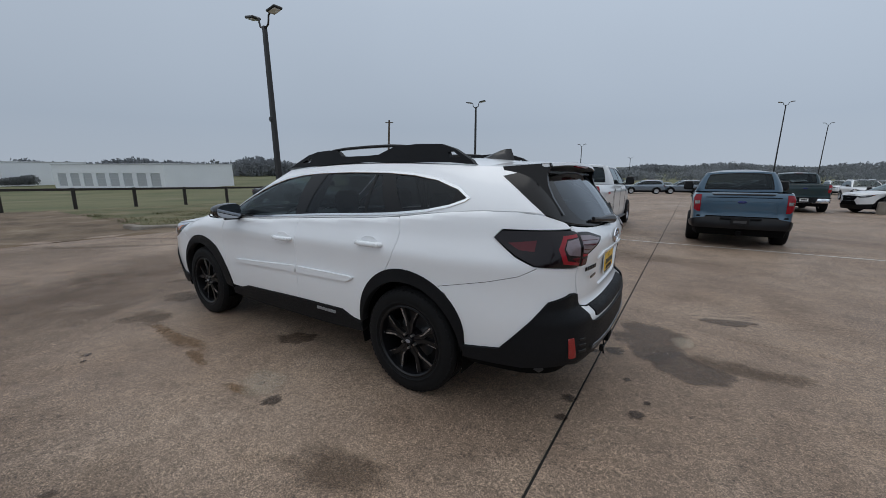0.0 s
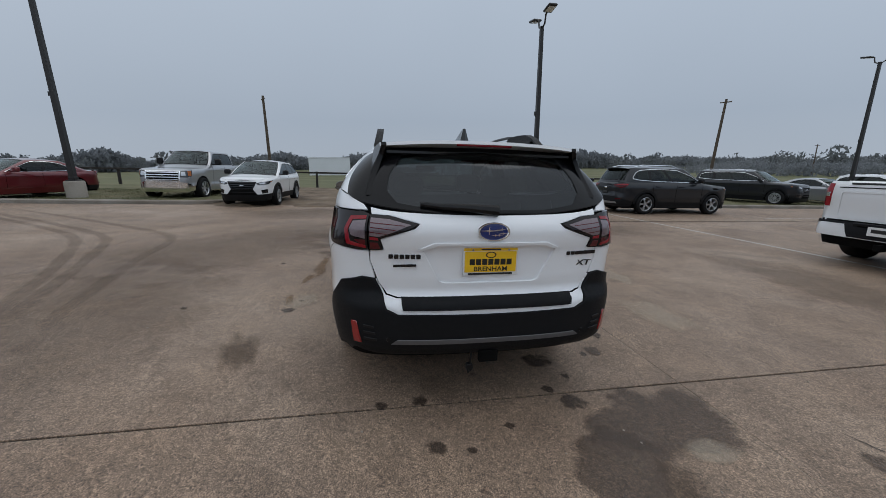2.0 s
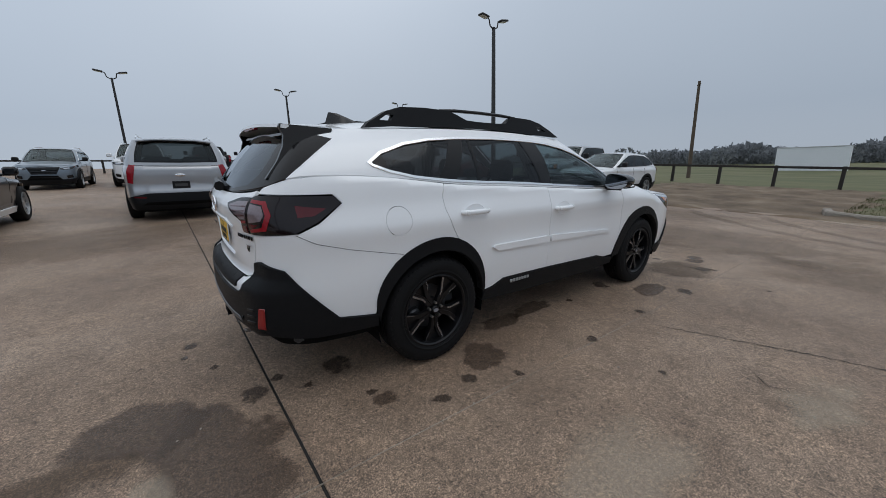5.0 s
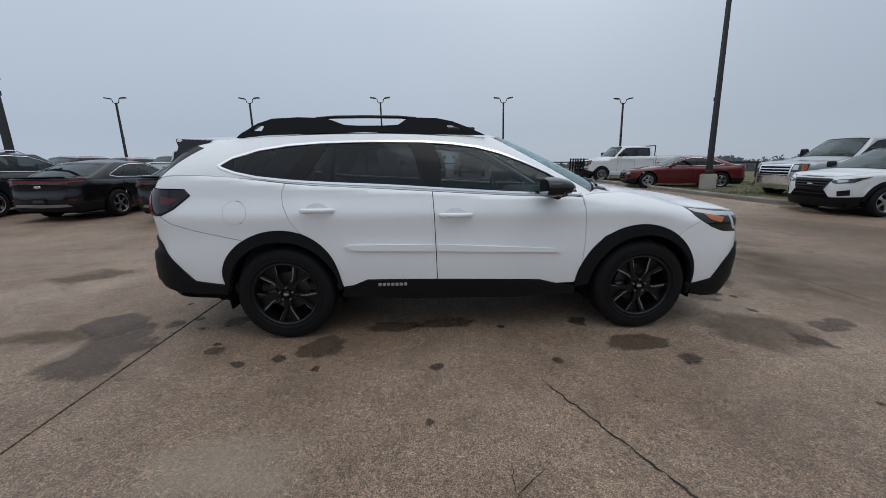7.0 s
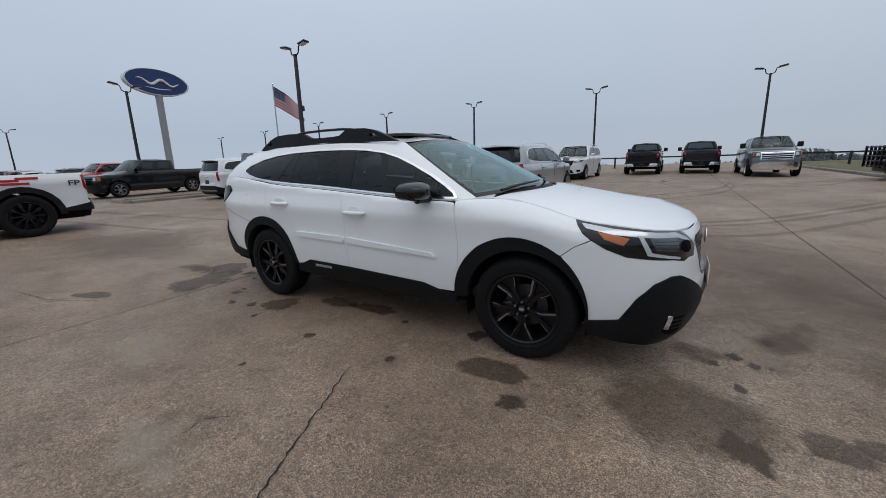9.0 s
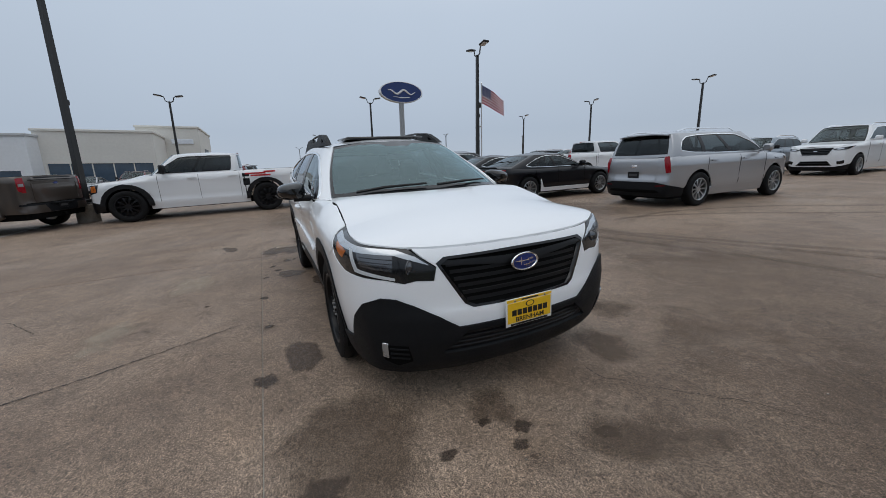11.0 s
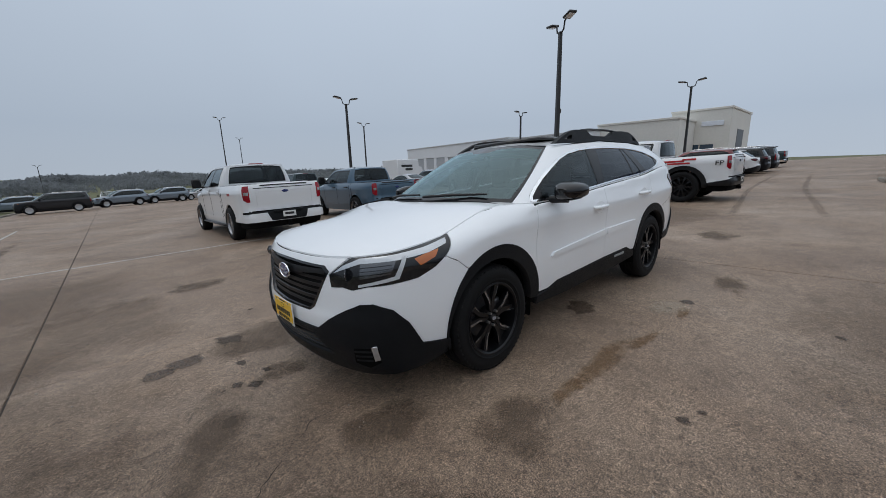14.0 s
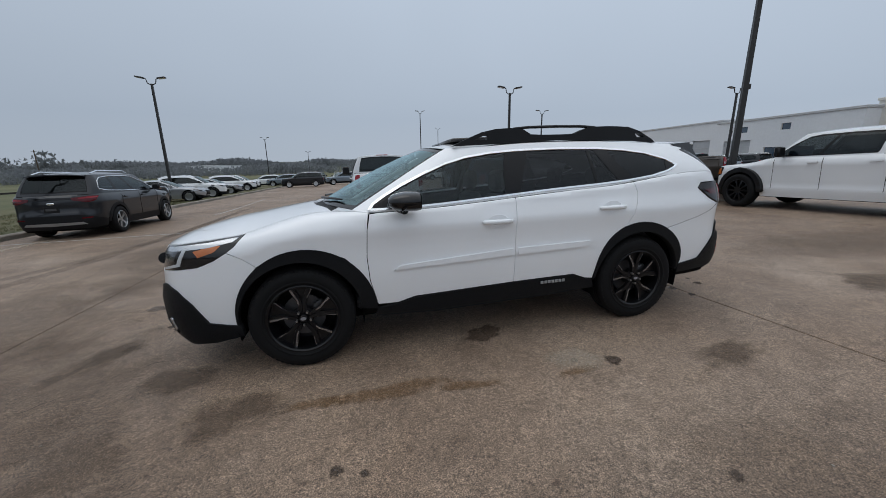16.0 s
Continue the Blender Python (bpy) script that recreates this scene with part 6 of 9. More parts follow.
    part("roof", B.roof_mesh("roof", 0, 40, 4), body, car)
    T = B.T
    # glasshouse
    wl, wr = 2.3, T - 2.6
    if truck:
        dlo = [(2.78, 0.07), (4.2, 0.045), (6.5, 0.045), (8.9, 0.05), (9.0, 0.15), (8.98, 0.80), (8.85, 0.90), (6.5, 0.93), (4.2, 0.92), (3.55, 0.86), (3.15, 0.55)]
        posts = [(5.55, 5.75, 5.55, 5.75)]
    elif saloon:
        dlo = [(2.78, 0.05), (4.2, 0.05), (6.5, 0.06), (8.0, 0.10), (8.75, 0.22), (8.75, 0.34), (8.1, 0.70), (7.3, 0.86), (6.2, 0.93), (4.6, 0.94), (3.75, 0.88), (3.2, 0.55)]
        posts = [(5.45, 5.7, 5.6, 5.85), (7.45, 7.6, 7.2, 7.35)]
    else:
        dlo = [(2.78, 0.06), (4.2, 0.05), (6.5, 0.06), (8.4, 0.12), (9.35, 0.22), (9.4, 0.34), (9.1, 0.66), (8.5, 0.84), (7.3, 0.92), (5.2, 0.94), (3.9, 0.90), (3.2, 0.55)]
        posts = [(5.35, 5.6, 5.5, 5.75), (7.35, 7.6, 7.2, 7.45)]
    fr = [(wl + (wr - wl) * i / 12, -0.03) for i in range(13)] + [(wr - (wr - wl) * i / 12, 1.0) for i in range(13)]
    ring = inset_poly(dlo, 0.03)
    pane_in = inset_poly(dlo, 0.055)
    lo_e, up_e = [p for p in pane_in if p[1] < 0.5], sorted([p for p in pane_in if p[1] >= 0.5])

    def between(x0, x1):
        """The part of the window band between two upright lines: foot and head of each."""
        xa, xb = (x0[1] if x0 else -9), (x1[0] if x1 else 99)
        ua, ub = (x0[3] if x0 else -9), (x1[2] if x1 else 99)
        line = lambda pts, x: float(np.interp(x, [p[0] for p in sorted(pts)], [p[1] for p in sorted(pts)]))
        lowp = [p for p in sorted(lo_e) if xa < p[0] < xb]
        upp = [p for p in up_e if ua < p[0] < ub][::-1]
        if x0:
            lowp = [(xa, line(lo_e, xa))] + lowp
            upp = upp + [(ua, line(up_e, ua))]
        if x1:
            lowp = lowp + [(xb, line(lo_e, xb))]
            upp = [(ub, line(up_e, ub))] + upp
        return lowp + upp
    panes = [between(p, q) for p, q in zip([None] + posts, posts + [None])] if not lean else [ring]
    bright = CHROME if (rails or saloon) and not lean else PILLAR
    for mir in (False, True):
        part("pillar_frame", skin("pillar_frame", B.gh, fr, [dlo], 0.3, 0.003, 0.03, mir), body, car)
        part("window_trim", skin("window_trim", B.gh, dlo, [ring], 0.3, 0.008, 0.015, mir), bright, car)
        if not lean:
            part("pillar_trim", skin("pillar_trim", B.gh, ring, panes, 0.3, 0.002, 0.012, mir), PILLAR, car)
        for q in panes:
            part("side_window", skin("side_window", B.gh, q, (), 0.4, -0.002, 0.006, mir), BG_GLASS, car, "dark tinted glass")
    band = [(-wl, -0.02), (0, -0.02), (wl, -0.02), (wl, 1.0), (0, 1.0), (-wl, 1.0)]
    ws = [(-wl + 0.12, 0.06), (0, 0.05), (wl - 0.12, 0.06), (wl - 0.14, 0.95), (0, 0.96), (-wl + 0.14, 0.95)]
    part("windscreen_band", skin("windscreen_band", B.gh, band, [ws], 0.3, 0.001, 0.01), PILLAR, car)
    part("windscreen", skin("windscreen", B.gh, ws, (), 0.4, -0.003, 0.006), BG_SCREEN, car, "windscreen")
    e = T - wr
    rg = [(T - 2.0, 0.1), (T, 0.07), (T + 2.0, 0.1), (T + 2.05, 0.90), (T, 0.93), (T - 2.05, 0.90)]
    rgb = [(T - 1.9, 0.16), (T, 0.13), (T + 1.9, 0.16), (T + 1.95, 0.84), (T, 0.87), (T - 1.95, 0.84)]
    part("tail_frame", skin("tail_frame", B.gh, [(T - e, -0.02), (T, -0.02), (T + e, -0.02), (T + e, 1.0), (T, 1.0), (T - e, 1.0)], [rg], 0.3, 0.003, 0.03), body, car)
    part("rear_window_band", skin("rear_window_band", B.gh, rg, [rgb], 0.3, 0.0, 0.01), PILLAR, car)
    part("rear_window", skin("rear_window", B.gh, rgb, (), 0.4, -0.003, 0.006), BG_GLASS, car, "dark rear glass")
    if shape == "sedan" or truck:
        x0 = rb - 0.05
        deckp = [(x0, 0.88 * b), (a * 0.93, 0.86 * b), (a * 0.985, 0.5 * b), (a * 0.985, -0.5 * b), (a * 0.93, -0.86 * b), (x0, -0.88 * b)]
        flat = lambda x, y: np.stack([np.asarray(x, float), np.asarray(y, float), (deck - 0.003 if not truck else deck - 0.03) - 0.03 * (np.asarray(y, float) / b) ** 2 * (0 if truck else 1)], 1)
        part("boot_lid" if not truck else "bed_cover", skin("boot_lid", flat, deckp, (), 0.3, 0.0, 0.03), body if not truck else BLACK_SATIN, car)
        if truck:
            part("cab_bed_gap", skin("cab_bed_gap", B.tub, S([(rb + 0.10, zb + 0.05), (rb + 0.125, zb + 0.05), (rb + 0.125, deck - 0.02), (rb + 0.10, deck - 0.02)]), (), 0.2, 0.002, 0.02), SHELL, car)
            part("cab_bed_gap", skin("cab_bed_gap", B.tub, S([(rb + 0.10, zb + 0.05), (rb + 0.125, zb + 0.05), (rb + 0.125, deck - 0.02), (rb + 0.10, deck - 0.02)]), (), 0.2, 0.002, 0.02, True), SHELL, car)
    # shut lines and handles
    lines = [wb + 0.12, wb + 1.2, min(rw - ar * 0.55, rb - 0.05)] if not truck else [wb + 0.15, wb + 1.2, rb - 0.02]
    for x in lines if not lean else ():
        both("shut_line", S([(x - 0.004, zb + 0.02 + (0.35 if x > rw - ar - 0.02 and not truck else 0)), (x + 0.004, zb + 0.02 + (0.35 if x > rw - ar - 0.02 and not truck else 0)), (x + 0.004, belt - 0.03), (x - 0.004, belt - 0.03)]), SHELL, 0.004, 0.006, "", 0.03)
    for x in lines[1:] if not lean else ():
        both("door_handle", S([(x - 0.30, belt - 0.14), (x - 0.08, belt - 0.135), (x - 0.08, belt - 0.105), (x - 0.30, belt - 0.11)]), BLACK_SATIN if trim == "dark" and "flare" not in extras else body, 0.03, 0.03, "", 0.1)
    # lamps
    hx = -a + 0.38
    hz = hood - (0.06 if not truck else 0.04)
    hh = 0.11 if not truck else 0.22
    if truck:
        lamp = [fz(0.60 * b, hz - 0.01), fz(0.78 * b, hz + 0.0), (B.ux(hx - 0.05), hz + 0.02), (B.ux(hx - 0.1), hz - hh * 0.9), fz(0.82 * b, hz - hh * 1.15), fz(0.60 * b, hz - hh * 1.1)]
        bowl = [fz(0.64 * b, hz - 0.04), fz(0.78 * b, hz - 0.03), fz(0.79 * b, hz - hh * 0.8), fz(0.64 * b, hz - hh * 0.85)]
        amber = [fz(0.85 * b, hz - 0.02), fz(0.90 * b, hz - 0.01), fz(0.90 * b, hz - hh * 0.8), fz(0.85 * b, hz - hh * 0.9)]
    else:
        lamp = [fz(0.50 * b, hz - 0.07), fz(0.66 * b, hz - 0.035), fz(0.84 * b, hz - 0.012), (B.ux(hx + 0.16), hz + 0.035), (B.ux(hx + 0.02), hz - 0.02), fz(0.86 * b, hz - 0.105), fz(0.62 * b, hz - 0.13), fz(0.53 * b, hz - 0.115)]
        bowl = [fz(0.60 * b, hz - 0.06), fz(0.80 * b, hz - 0.035), fz(0.80 * b, hz - 0.085), fz(0.64 * b, hz - 0.11)]
        amber = [(B.ux(hx - 0.04), hz - 0.02), (B.ux(hx + 0.04), hz - 0.002), (B.ux(hx + 0.02), hz - 0.02), (B.ux(hx - 0.05), hz - 0.045)]
    both("headlamp", lamp, LAMP_DARK, 0.006, 0.02, "clear headlamp in a dark housing", 0.08)
    both("headlamp_bowl", bowl, LAMP_CLEAR, 0.009, 0.01, "", 0.08)
    both("side_marker", amber, AMBER, 0.009, 0.01, "", 0.08)
    gz0, gz1 = (hood - 0.34, hood - 0.10) if not truck else (hood - 0.42, hood - 0.06)
    gw = 0.50 * b if not truck else 0.60 * b
    gm = {"bars": BLACK_SATIN, "chrome": CHROME, "dark": BLACK_GLOSS}[grille]
    part("grille", skin("grille", B.tub, [fz(-gw, gz1), fz(gw, gz1), fz(gw * (0.95 if truck else 0.72), gz0), fz(-gw * (0.95 if truck else 0.72), gz0)], (), 0.12, 0.006, 0.02), SHELL, car)
    if not lean:
        rimo = [fz(-gw * 1.04, gz1 + 0.015), fz(gw * 1.04, gz1 + 0.015), fz(gw * (0.99 if truck else 0.75), gz0 - 0.015), fz(-gw * (0.99 if truck else 0.75), gz0 - 0.015)]
        rimi = [fz(-gw * 0.97, gz1 - 0.012), fz(gw * 0.97, gz1 - 0.012), fz(gw * (0.92 if truck else 0.69), gz0 + 0.012), fz(-gw * (0.92 if truck else 0.69), gz0 + 0.012)]
        part("grille_surround", skin("grille_surround", B.tub, rimo, [rimi], 0.1, 0.014, 0.02), gm, car)
    for i in range(4):
        z = gz0 + (gz1 - gz0) * (i + 0.35) / 4
        gk = gw * (0.93 if truck else 0.68 + 0.26 * (z - gz0) / (gz1 - gz0))
        part("grille_bar", skin("grille_bar", B.tub, [fz(-gk, z), fz(gk, z), fz(gk, z + 0.028), fz(-gk, z + 0.028)], (), 0.12, 0.018, 0.02), gm, car)
    part("nose_badge", Geo().lathe([(0.0, 0.012), (0.05, 0.01), (0.06, 0.0)], 20, pose(-a + 0.02, 0, (gz0 + gz1) / 2, 90, 0, -90) @ Matrix.Diagonal((1.3, 0.62, 1, 1))), CHROME, car)
    if tail == "upright":
        both("tail_lamp", [rz(0.80 * b, deck - 0.05), rz(0.87 * b, deck - 0.05), (B.ux(a - 0.16), deck - 0.06), (B.ux(a - 0.16), deck - 0.36), rz(0.87 * b, deck - 0.42), rz(0.80 * b, deck - 0.42)], TAIL_RED, 0.012, 0.03, "upright red tail lamp", 0.08)
        both("reversing_lamp", [rz(0.82 * b, deck - 0.19), rz(0.90 * b, deck - 0.19), rz(0.90 * b, deck - 0.26), rz(0.82 * b, deck - 0.26)], LAMP_CLEAR, 0.016, 0.01, "", 0.08)
    elif tail == "column":
        both("tail_lamp", [rz(0.74 * b, deck + 0.0), (B.ux(a - 0.10), deck + 0.02), (B.ux(a - 0.14), deck - 0.34), rz(0.82 * b, deck - 0.36)], TAIL_RED, 0.012, 0.03, "upright red tail lamp", 0.08)
    else:
        both("tail_lamp", [rz(0.46 * b, deck - 0.07), rz(0.80 * b, deck - 0.04), (B.ux(a - 0.34), deck - 0.04), (B.ux(a - 0.22), deck - 0.16), rz(0.78 * b, deck - 0.2), rz(0.48 * b, deck - 0.13)], TAIL_DEEP if tail == "wrap" else TAIL_DARK, 0.012, 0.03, "red tail lamp", 0.08)
        if not lean:
            both("tail_lamp_core", [rz(0.60 * b, deck - 0.08), rz(0.80 * b, deck - 0.06), (B.ux(a - 0.30), deck - 0.06), (B.ux(a - 0.27), deck - 0.09), rz(0.79 * b, deck - 0.10), rz(0.62 * b, deck - 0.105)], TAIL_RED, 0.015, 0.01, "", 0.08)
        if clad and not lean:
            part("tail_band", skin("tail_band", B.tub, mirror_r([rz(0, deck - 0.055), rz(0.50 * b, deck - 0.07), rz(0.50 * b, deck - 0.115), rz(0, deck - 0.10)]), (), 0.12, 0.010, 0.01), BLACK_GLOSS, car, "dark band between the tail lamps")
        if tail == "bar":
            part("tail_panel", skin("tail_panel", B.tub, mirror_r([rz(0, deck - 0.05), rz(0.62 * b, deck - 0.05), rz(0.60 * b, deck - 0.15), rz(0, deck - 0.15)]), (), 0.12, 0.010, 0.01), BLACK_GLOSS, car, "ribbed dark panel across the tail")
            for i in range(3):
                part("panel_rib", skin("panel_rib", B.tub, mirror_r([rz(0, deck - 0.112 - 0.013 * i), rz(0.7 * b, deck - 0.112 - 0.013 * i), rz(0.7 * b, deck - 0.117 - 0.013 * i), rz(0, deck - 0.117 - 0.013 * i)]), (), 0.2, 0.017, 0.01), mat("grey_lens_rib", (0.16, 0.15, 0.15), 0.2, coat=0.6), car)
            part("boot_lip", Geo().add([(x, y * 0.62 * b, z) for y in (-1, -0.5, 0, 0.5, 1) for x, z in ((a * 0.93 - 0.03 * abs(y), deck - 0.02), (a + 0.015 - 0.12 * y * y, deck + 0.035), (a + 0.02 - 0.12 * y * y, deck + 0.02), (a * 0.95 - 0.03 * abs(y), deck - 0.03))], [(i * 4 + j, i * 4 + (j + 1) % 4, (i + 1) * 4 + (j + 1) % 4, (i + 1) * 4 + j) for i in range(4) for j in range(4)] + [(0, 1, 2, 3), (16, 17, 18, 19)]), body, car)
            part("tail_light_bar", skin("tail_light_bar", B.tub, mirror_r([rz(0, deck - 0.08), rz(0.75 * b, deck - 0.08), rz(0.75 * b, deck - 0.1), rz(0, deck - 0.1)]), (), 0.12, 0.016, 0.01), TAIL_RED, car, "thin red light bar")
    pz = zb + 0.34 if not truck else zb + 0.10
    if not truck:
        pz = max(pz, 0.66) if shape != "sedan" else 0.50
    px = float(B.tub([B.U], [pz])[0, 0]) + (0.01 if not truck else 0.055)
    pl = part("licence_plate", Geo().box(-0.155, 0.155, -0.076, 0.076, 0, 0.008, 0.003, pose(px, 0, pz, 90, 0, 90)), PLATE_WHITE if shape == "pickup" else BLACK_SATIN, car, "white licence plate" if shape == "pickup" else "dark dealer plate")
    part("plate_bar", Geo().box(-0.11, 0.11, -0.03, 0.025, 0.008, 0.0105, 0.001, pose(px, 0, pz, 90, 0, 90)), INK if shape == "pickup" else PLATE_DIM, pl)
    part("rear_badge", Geo().lathe([(0.0, 0.012), (0.05, 0.01), (0.06, 0.0)], 20, pose(float(B.tub([B.U], [deck - 0.2])[0, 0]) + 0.002, 0, deck - 0.2, 90, 0, 90) @ Matrix.Diagonal((1.4, 0.6, 1, 1))), BLUE_ENAMEL if truck else CHROME, car, "small oval badge")
    if truck and shape != "small_pickup":
        part("cab_lamp", Geo().box(s["roof"][-1][0] - 0.05, s["roof"][-1][0] + 0.0, -0.18, 0.18, H - 0.075, H - 0.045, 0.008), TAIL_RED, car, "red high brake lamp")
    # mirrors
    for sg in (1, -1):
        mr = Geo()
        w, h = (0.10, 0.085) if not truck else (0.12, 0.13)
        mr.box(wb + 0.28, wb + 0.42, sg * (b + 0.02 + w) - w, sg * (b + 0.02 + w) + w, belt + 0.02, belt + 0.02 + 2 * h, 0.035)
        mr.tube([(wb + 0.32, sg * b * 0.9, belt + 0.03), (wb + 0.33, sg * (b + 0.06), belt + 0.05)], 0.025, 8)
        part("door_mirror", mr, BLACK_SATIN if (truck or trim != "paint") else body, car)
    if rails:
        for sg in (1, -1):
            y = sg * SHAPES[shape]["W"] / 2 * 0.66
            part("roof_rail", Geo().tube([(s["roof"][3][0] + 0.2, y, H - 0.05), (s["roof"][3][0] + 0.4, y, H + 0.02), (s["roof"][9][0] - 0.3, y, H + 0.02), (s["roof"][9][0], y, H - 0.05)], 0.018, 6), rails, car)
    if "ranch_grille" in extras:
        g = Geo()
        for z in (0.55, 0.75, 0.95, 1.15, 1.3):
            g.tube([(-a + 0.1, -b * 0.95, z), (-a - 0.14, -b * 0.9, z), (-a - 0.18, 0, z), (-a - 0.14, b * 0.9, z), (-a + 0.1, b * 0.95, z)], 0.028, 6)
        for y in (-0.9, -0.5, -0.17, 0.17, 0.5, 0.9):
            g.box(-a - 0.2, -a - 0.12, y * b - 0.03, y * b + 0.03, 0.5, 1.35, 0.01)
        part("ranch_grille_guard", g, BLACK_SATIN, car, "heavy black grille guard")
        g = Geo()
        for y in (-0.85, 0.85):
            g.tube([(rb + 0.1, y * b, deck), (rb + 0.1, y * b, H - 0.02)], 0.03, 6)
        g.tube([(rb + 0.1, -0.85 * b, H - 0.02), (rb + 0.1, 0.85 * b, H - 0.02)], 0.03, 6)
        part("headache_rack", g, BLACK_SATIN, car, "black rack behind the cab")
    if "skirt" in extras:
        both("side_skirt", S([(fw + ar + 0.02, s["clear"] + 0.16), (fw + ar + 0.06, s["clear"] + 0.05), (rw - ar - 0.02, s["clear"] + 0.06), (rw - ar + 0.02, zb + 0.22), (rw - ar - 0.10, s["clear"] + 0.17)]), P_WHITE, 0.03, 0.05, "bright white side skirt", 0.08)
    if "side_step" in extras:
        for sg in (1, -1):
            part("side_step", Geo().box(fw + ar + 0.1, rw - ar - 0.1, sg * (b - 0.02) - 0.07, sg * (b - 0.02) + 0.07, s["clear"] + 0.02, s["clear"] + 0.07, 0.02), BLACK_SATIN, car)
    if "flare" in extras:
        for x in (fw, rw):
            for mir in (False, True):
                part("arch_flare", skin("arch_flare", B.tub, S(arch(x, ar + 0.10) + arch(x, ar - 0.02)[::-1]), (), 0.08, 0.10, 0.14, mir), BLACK_SATIN, car, "wide black arch flare")
        for sg in (1, -1):
            me = Geo()
            y = sg * (b + 0.006)
            for x0, x1, zz in ((1.15, 1.75, 1.20), (1.3, 1.9, 1.13), (1.7, 2.05, 1.24)):
                me.box(x0, x1, min(y, y - sg * 0.01), max(y, y - sg * 0.01), zz, zz + 0.05, 0.002)
            part("side_graphic", me, mat("red_graphic", (0.5, 0.02, 0.025), 0.4), car, "splashed red side graphic")
            me = text_mesh("FP", 0.17, 0.002, 1.3)
            me.transform(Matrix.Translation((2.62, sg * (b - 0.028), 1.12)) @ (pose(0, 0, 0, 90, 0, 180) if sg > 0 else pose(0, 0, 0, 90, 0, 0)))
            part("side_lettering", me, INK, car, "black lettering")
        for sg in (1, -1):
            y = sg * (b - 0.002)
            part("bedside_panel", Geo().box(1.06, 1.26, min(y, y - sg * 0.012), max(y, y - sg * 0.012), 0.86, 1.24, 0.004), BLACK_SATIN, car, "black graphic panel behind the cab")
    if "badge_4x4" in extras:
        for sg in (1, -1):
            part("bedside_badge", Geo().box(1.75, 1.98, sg * b * 0.997 - 0.004, sg * b * 0.997 + 0.008, 1.1, 1.16, 0.002), mat("dark_red_badge", (0.35, 0.02, 0.02), 0.4), car)
    for x in (fw, rw):
        for sg in (1, -1):
            dual = "dual" in extras and x == rw
            y = b - 0.10 + (0.06 if "flare" in extras else 0) + (0.14 if dual else 0)
            wheel_parts(car, wheel_r, 0.235 if not truck else 0.275, wheel_r * 0.66, rim if not lean else "plain", pose(x, sg * y, wheel_r), rim_mat, sg)
        if "dual" in extras and x == rw:
            for mir in (False, True):
                part("dual_fender", skin("dual_fender", B.tub, S(arch(x, ar + 0.12) + arch(x, ar - 0.02)[::-1]), (), 0.08, 0.16, 0.2, mir), body, car, "flared fender over twin wheels")
    if lean:
        return car
    for sg in (1, -1):
        part("front_seat", Geo().box(wb + 0.75, wb + 1.0, sg * b * 0.42 - b * 0.3, sg * b * 0.42 + b * 0.3, 0.6, belt + 0.18, 0.06), INTERIOR, car)
    part("rear_bench", Geo().box(wb + 1.7, wb + 1.9, -b * 0.75, b * 0.75, 0.6, belt + 0.12, 0.06), INTERIOR, car)
    part("dashboard", Geo().box(wb + 0.1, wb + 0.45, -b * 0.8, b * 0.8, 0.6, belt, 0.05), INTERIOR, car)
    return car


PLATE_DIM = mat("dim_plate_print", (0.05, 0.05, 0.052), 0.5)
BG_GLASS = glass("parked_car_glass", (0.85, 0.93, 0.96), 0.16, 0.035)
BG_SCREEN = glass("parked_car_windscreen", (0.85, 0.95, 0.95), 0.7, 0.06)
LAMP_DARK = mat("headlamp_cover", (0.03, 0.031, 0.033), 0.1, coat=0.8)
P_WHITE = paint("white", (0.76, 0.77, 0.78))
P_BLUE = paint("slate_blue", (0.05, 0.105, 0.16), 0.3)
P_TEAL = paint("dark_teal", (0.018, 0.04, 0.045), 0.3)
P_BROWN = paint("stone_brown", (0.075, 0.06, 0.05), 0.4)
P_BLACK = paint("black", (0.004, 0.004, 0.006))
P_GREY = paint("dark_grey", (0.022, 0.024, 0.028), 0.4)
P_SILVER = paint("silver", (0.38, 0.39, 0.41), 0.6)
P_RED = paint("dark_red", (0.13, 0.008, 0.014), 0.2)
P_SAGE = paint("grey_blue", (0.16, 0.20, 0.24), 0.4)
P_BRIGHT = paint("bright_red", (0.42, 0.015, 0.015))


def at(x, y, heading):
    return lot(x, y, heading + 180)


vehicle("pickup_truck", "white crew-cab pickup truck parked tail out on the lot", "truck", "pickup", P_WHITE, at(0.06, 9.77, 90.5), 0.41, "six", RIM_GREY, "paint", "dark", P_WHITE, "upright", extras=("badge_4x4", "side_step"))
vehicle("compact_pickup", "slate blue compact pickup truck parked beside the white one", "truck", "small_pickup", P_BLUE, at(3.85, 9.95, 89), 0.37, "five", RIM_GREY, "dark", "dark", BLACK_SATIN, "upright")
vehicle("dually_truck", "stone brown crew-cab truck with twin rear wheels", "truck", "long_pickup", P_BROWN, at(11.0, 9.55, 71), 0.43, "steel", ALLOY, "paint", "chrome", P_BROWN, "upright", extras=("dual",))
vehicle("off_road_truck", "white off-road pickup with wide flares and red graphics", "truck", "pickup", P_WHITE, at(10.85, 2.85, 90), 0.46, "ten", RIM_BLACK, "dark", "dark", BLACK_SATIN, "upright", extras=("flare",))
vehicle("sedan", "black sedan parked nose away from the lane", "car", "sedan", P_BLACK, at(6.0, -7.4, -91), 0.36, "ten", ALLOY, "paint", "dark", None, "bar", extras=("skirt",))
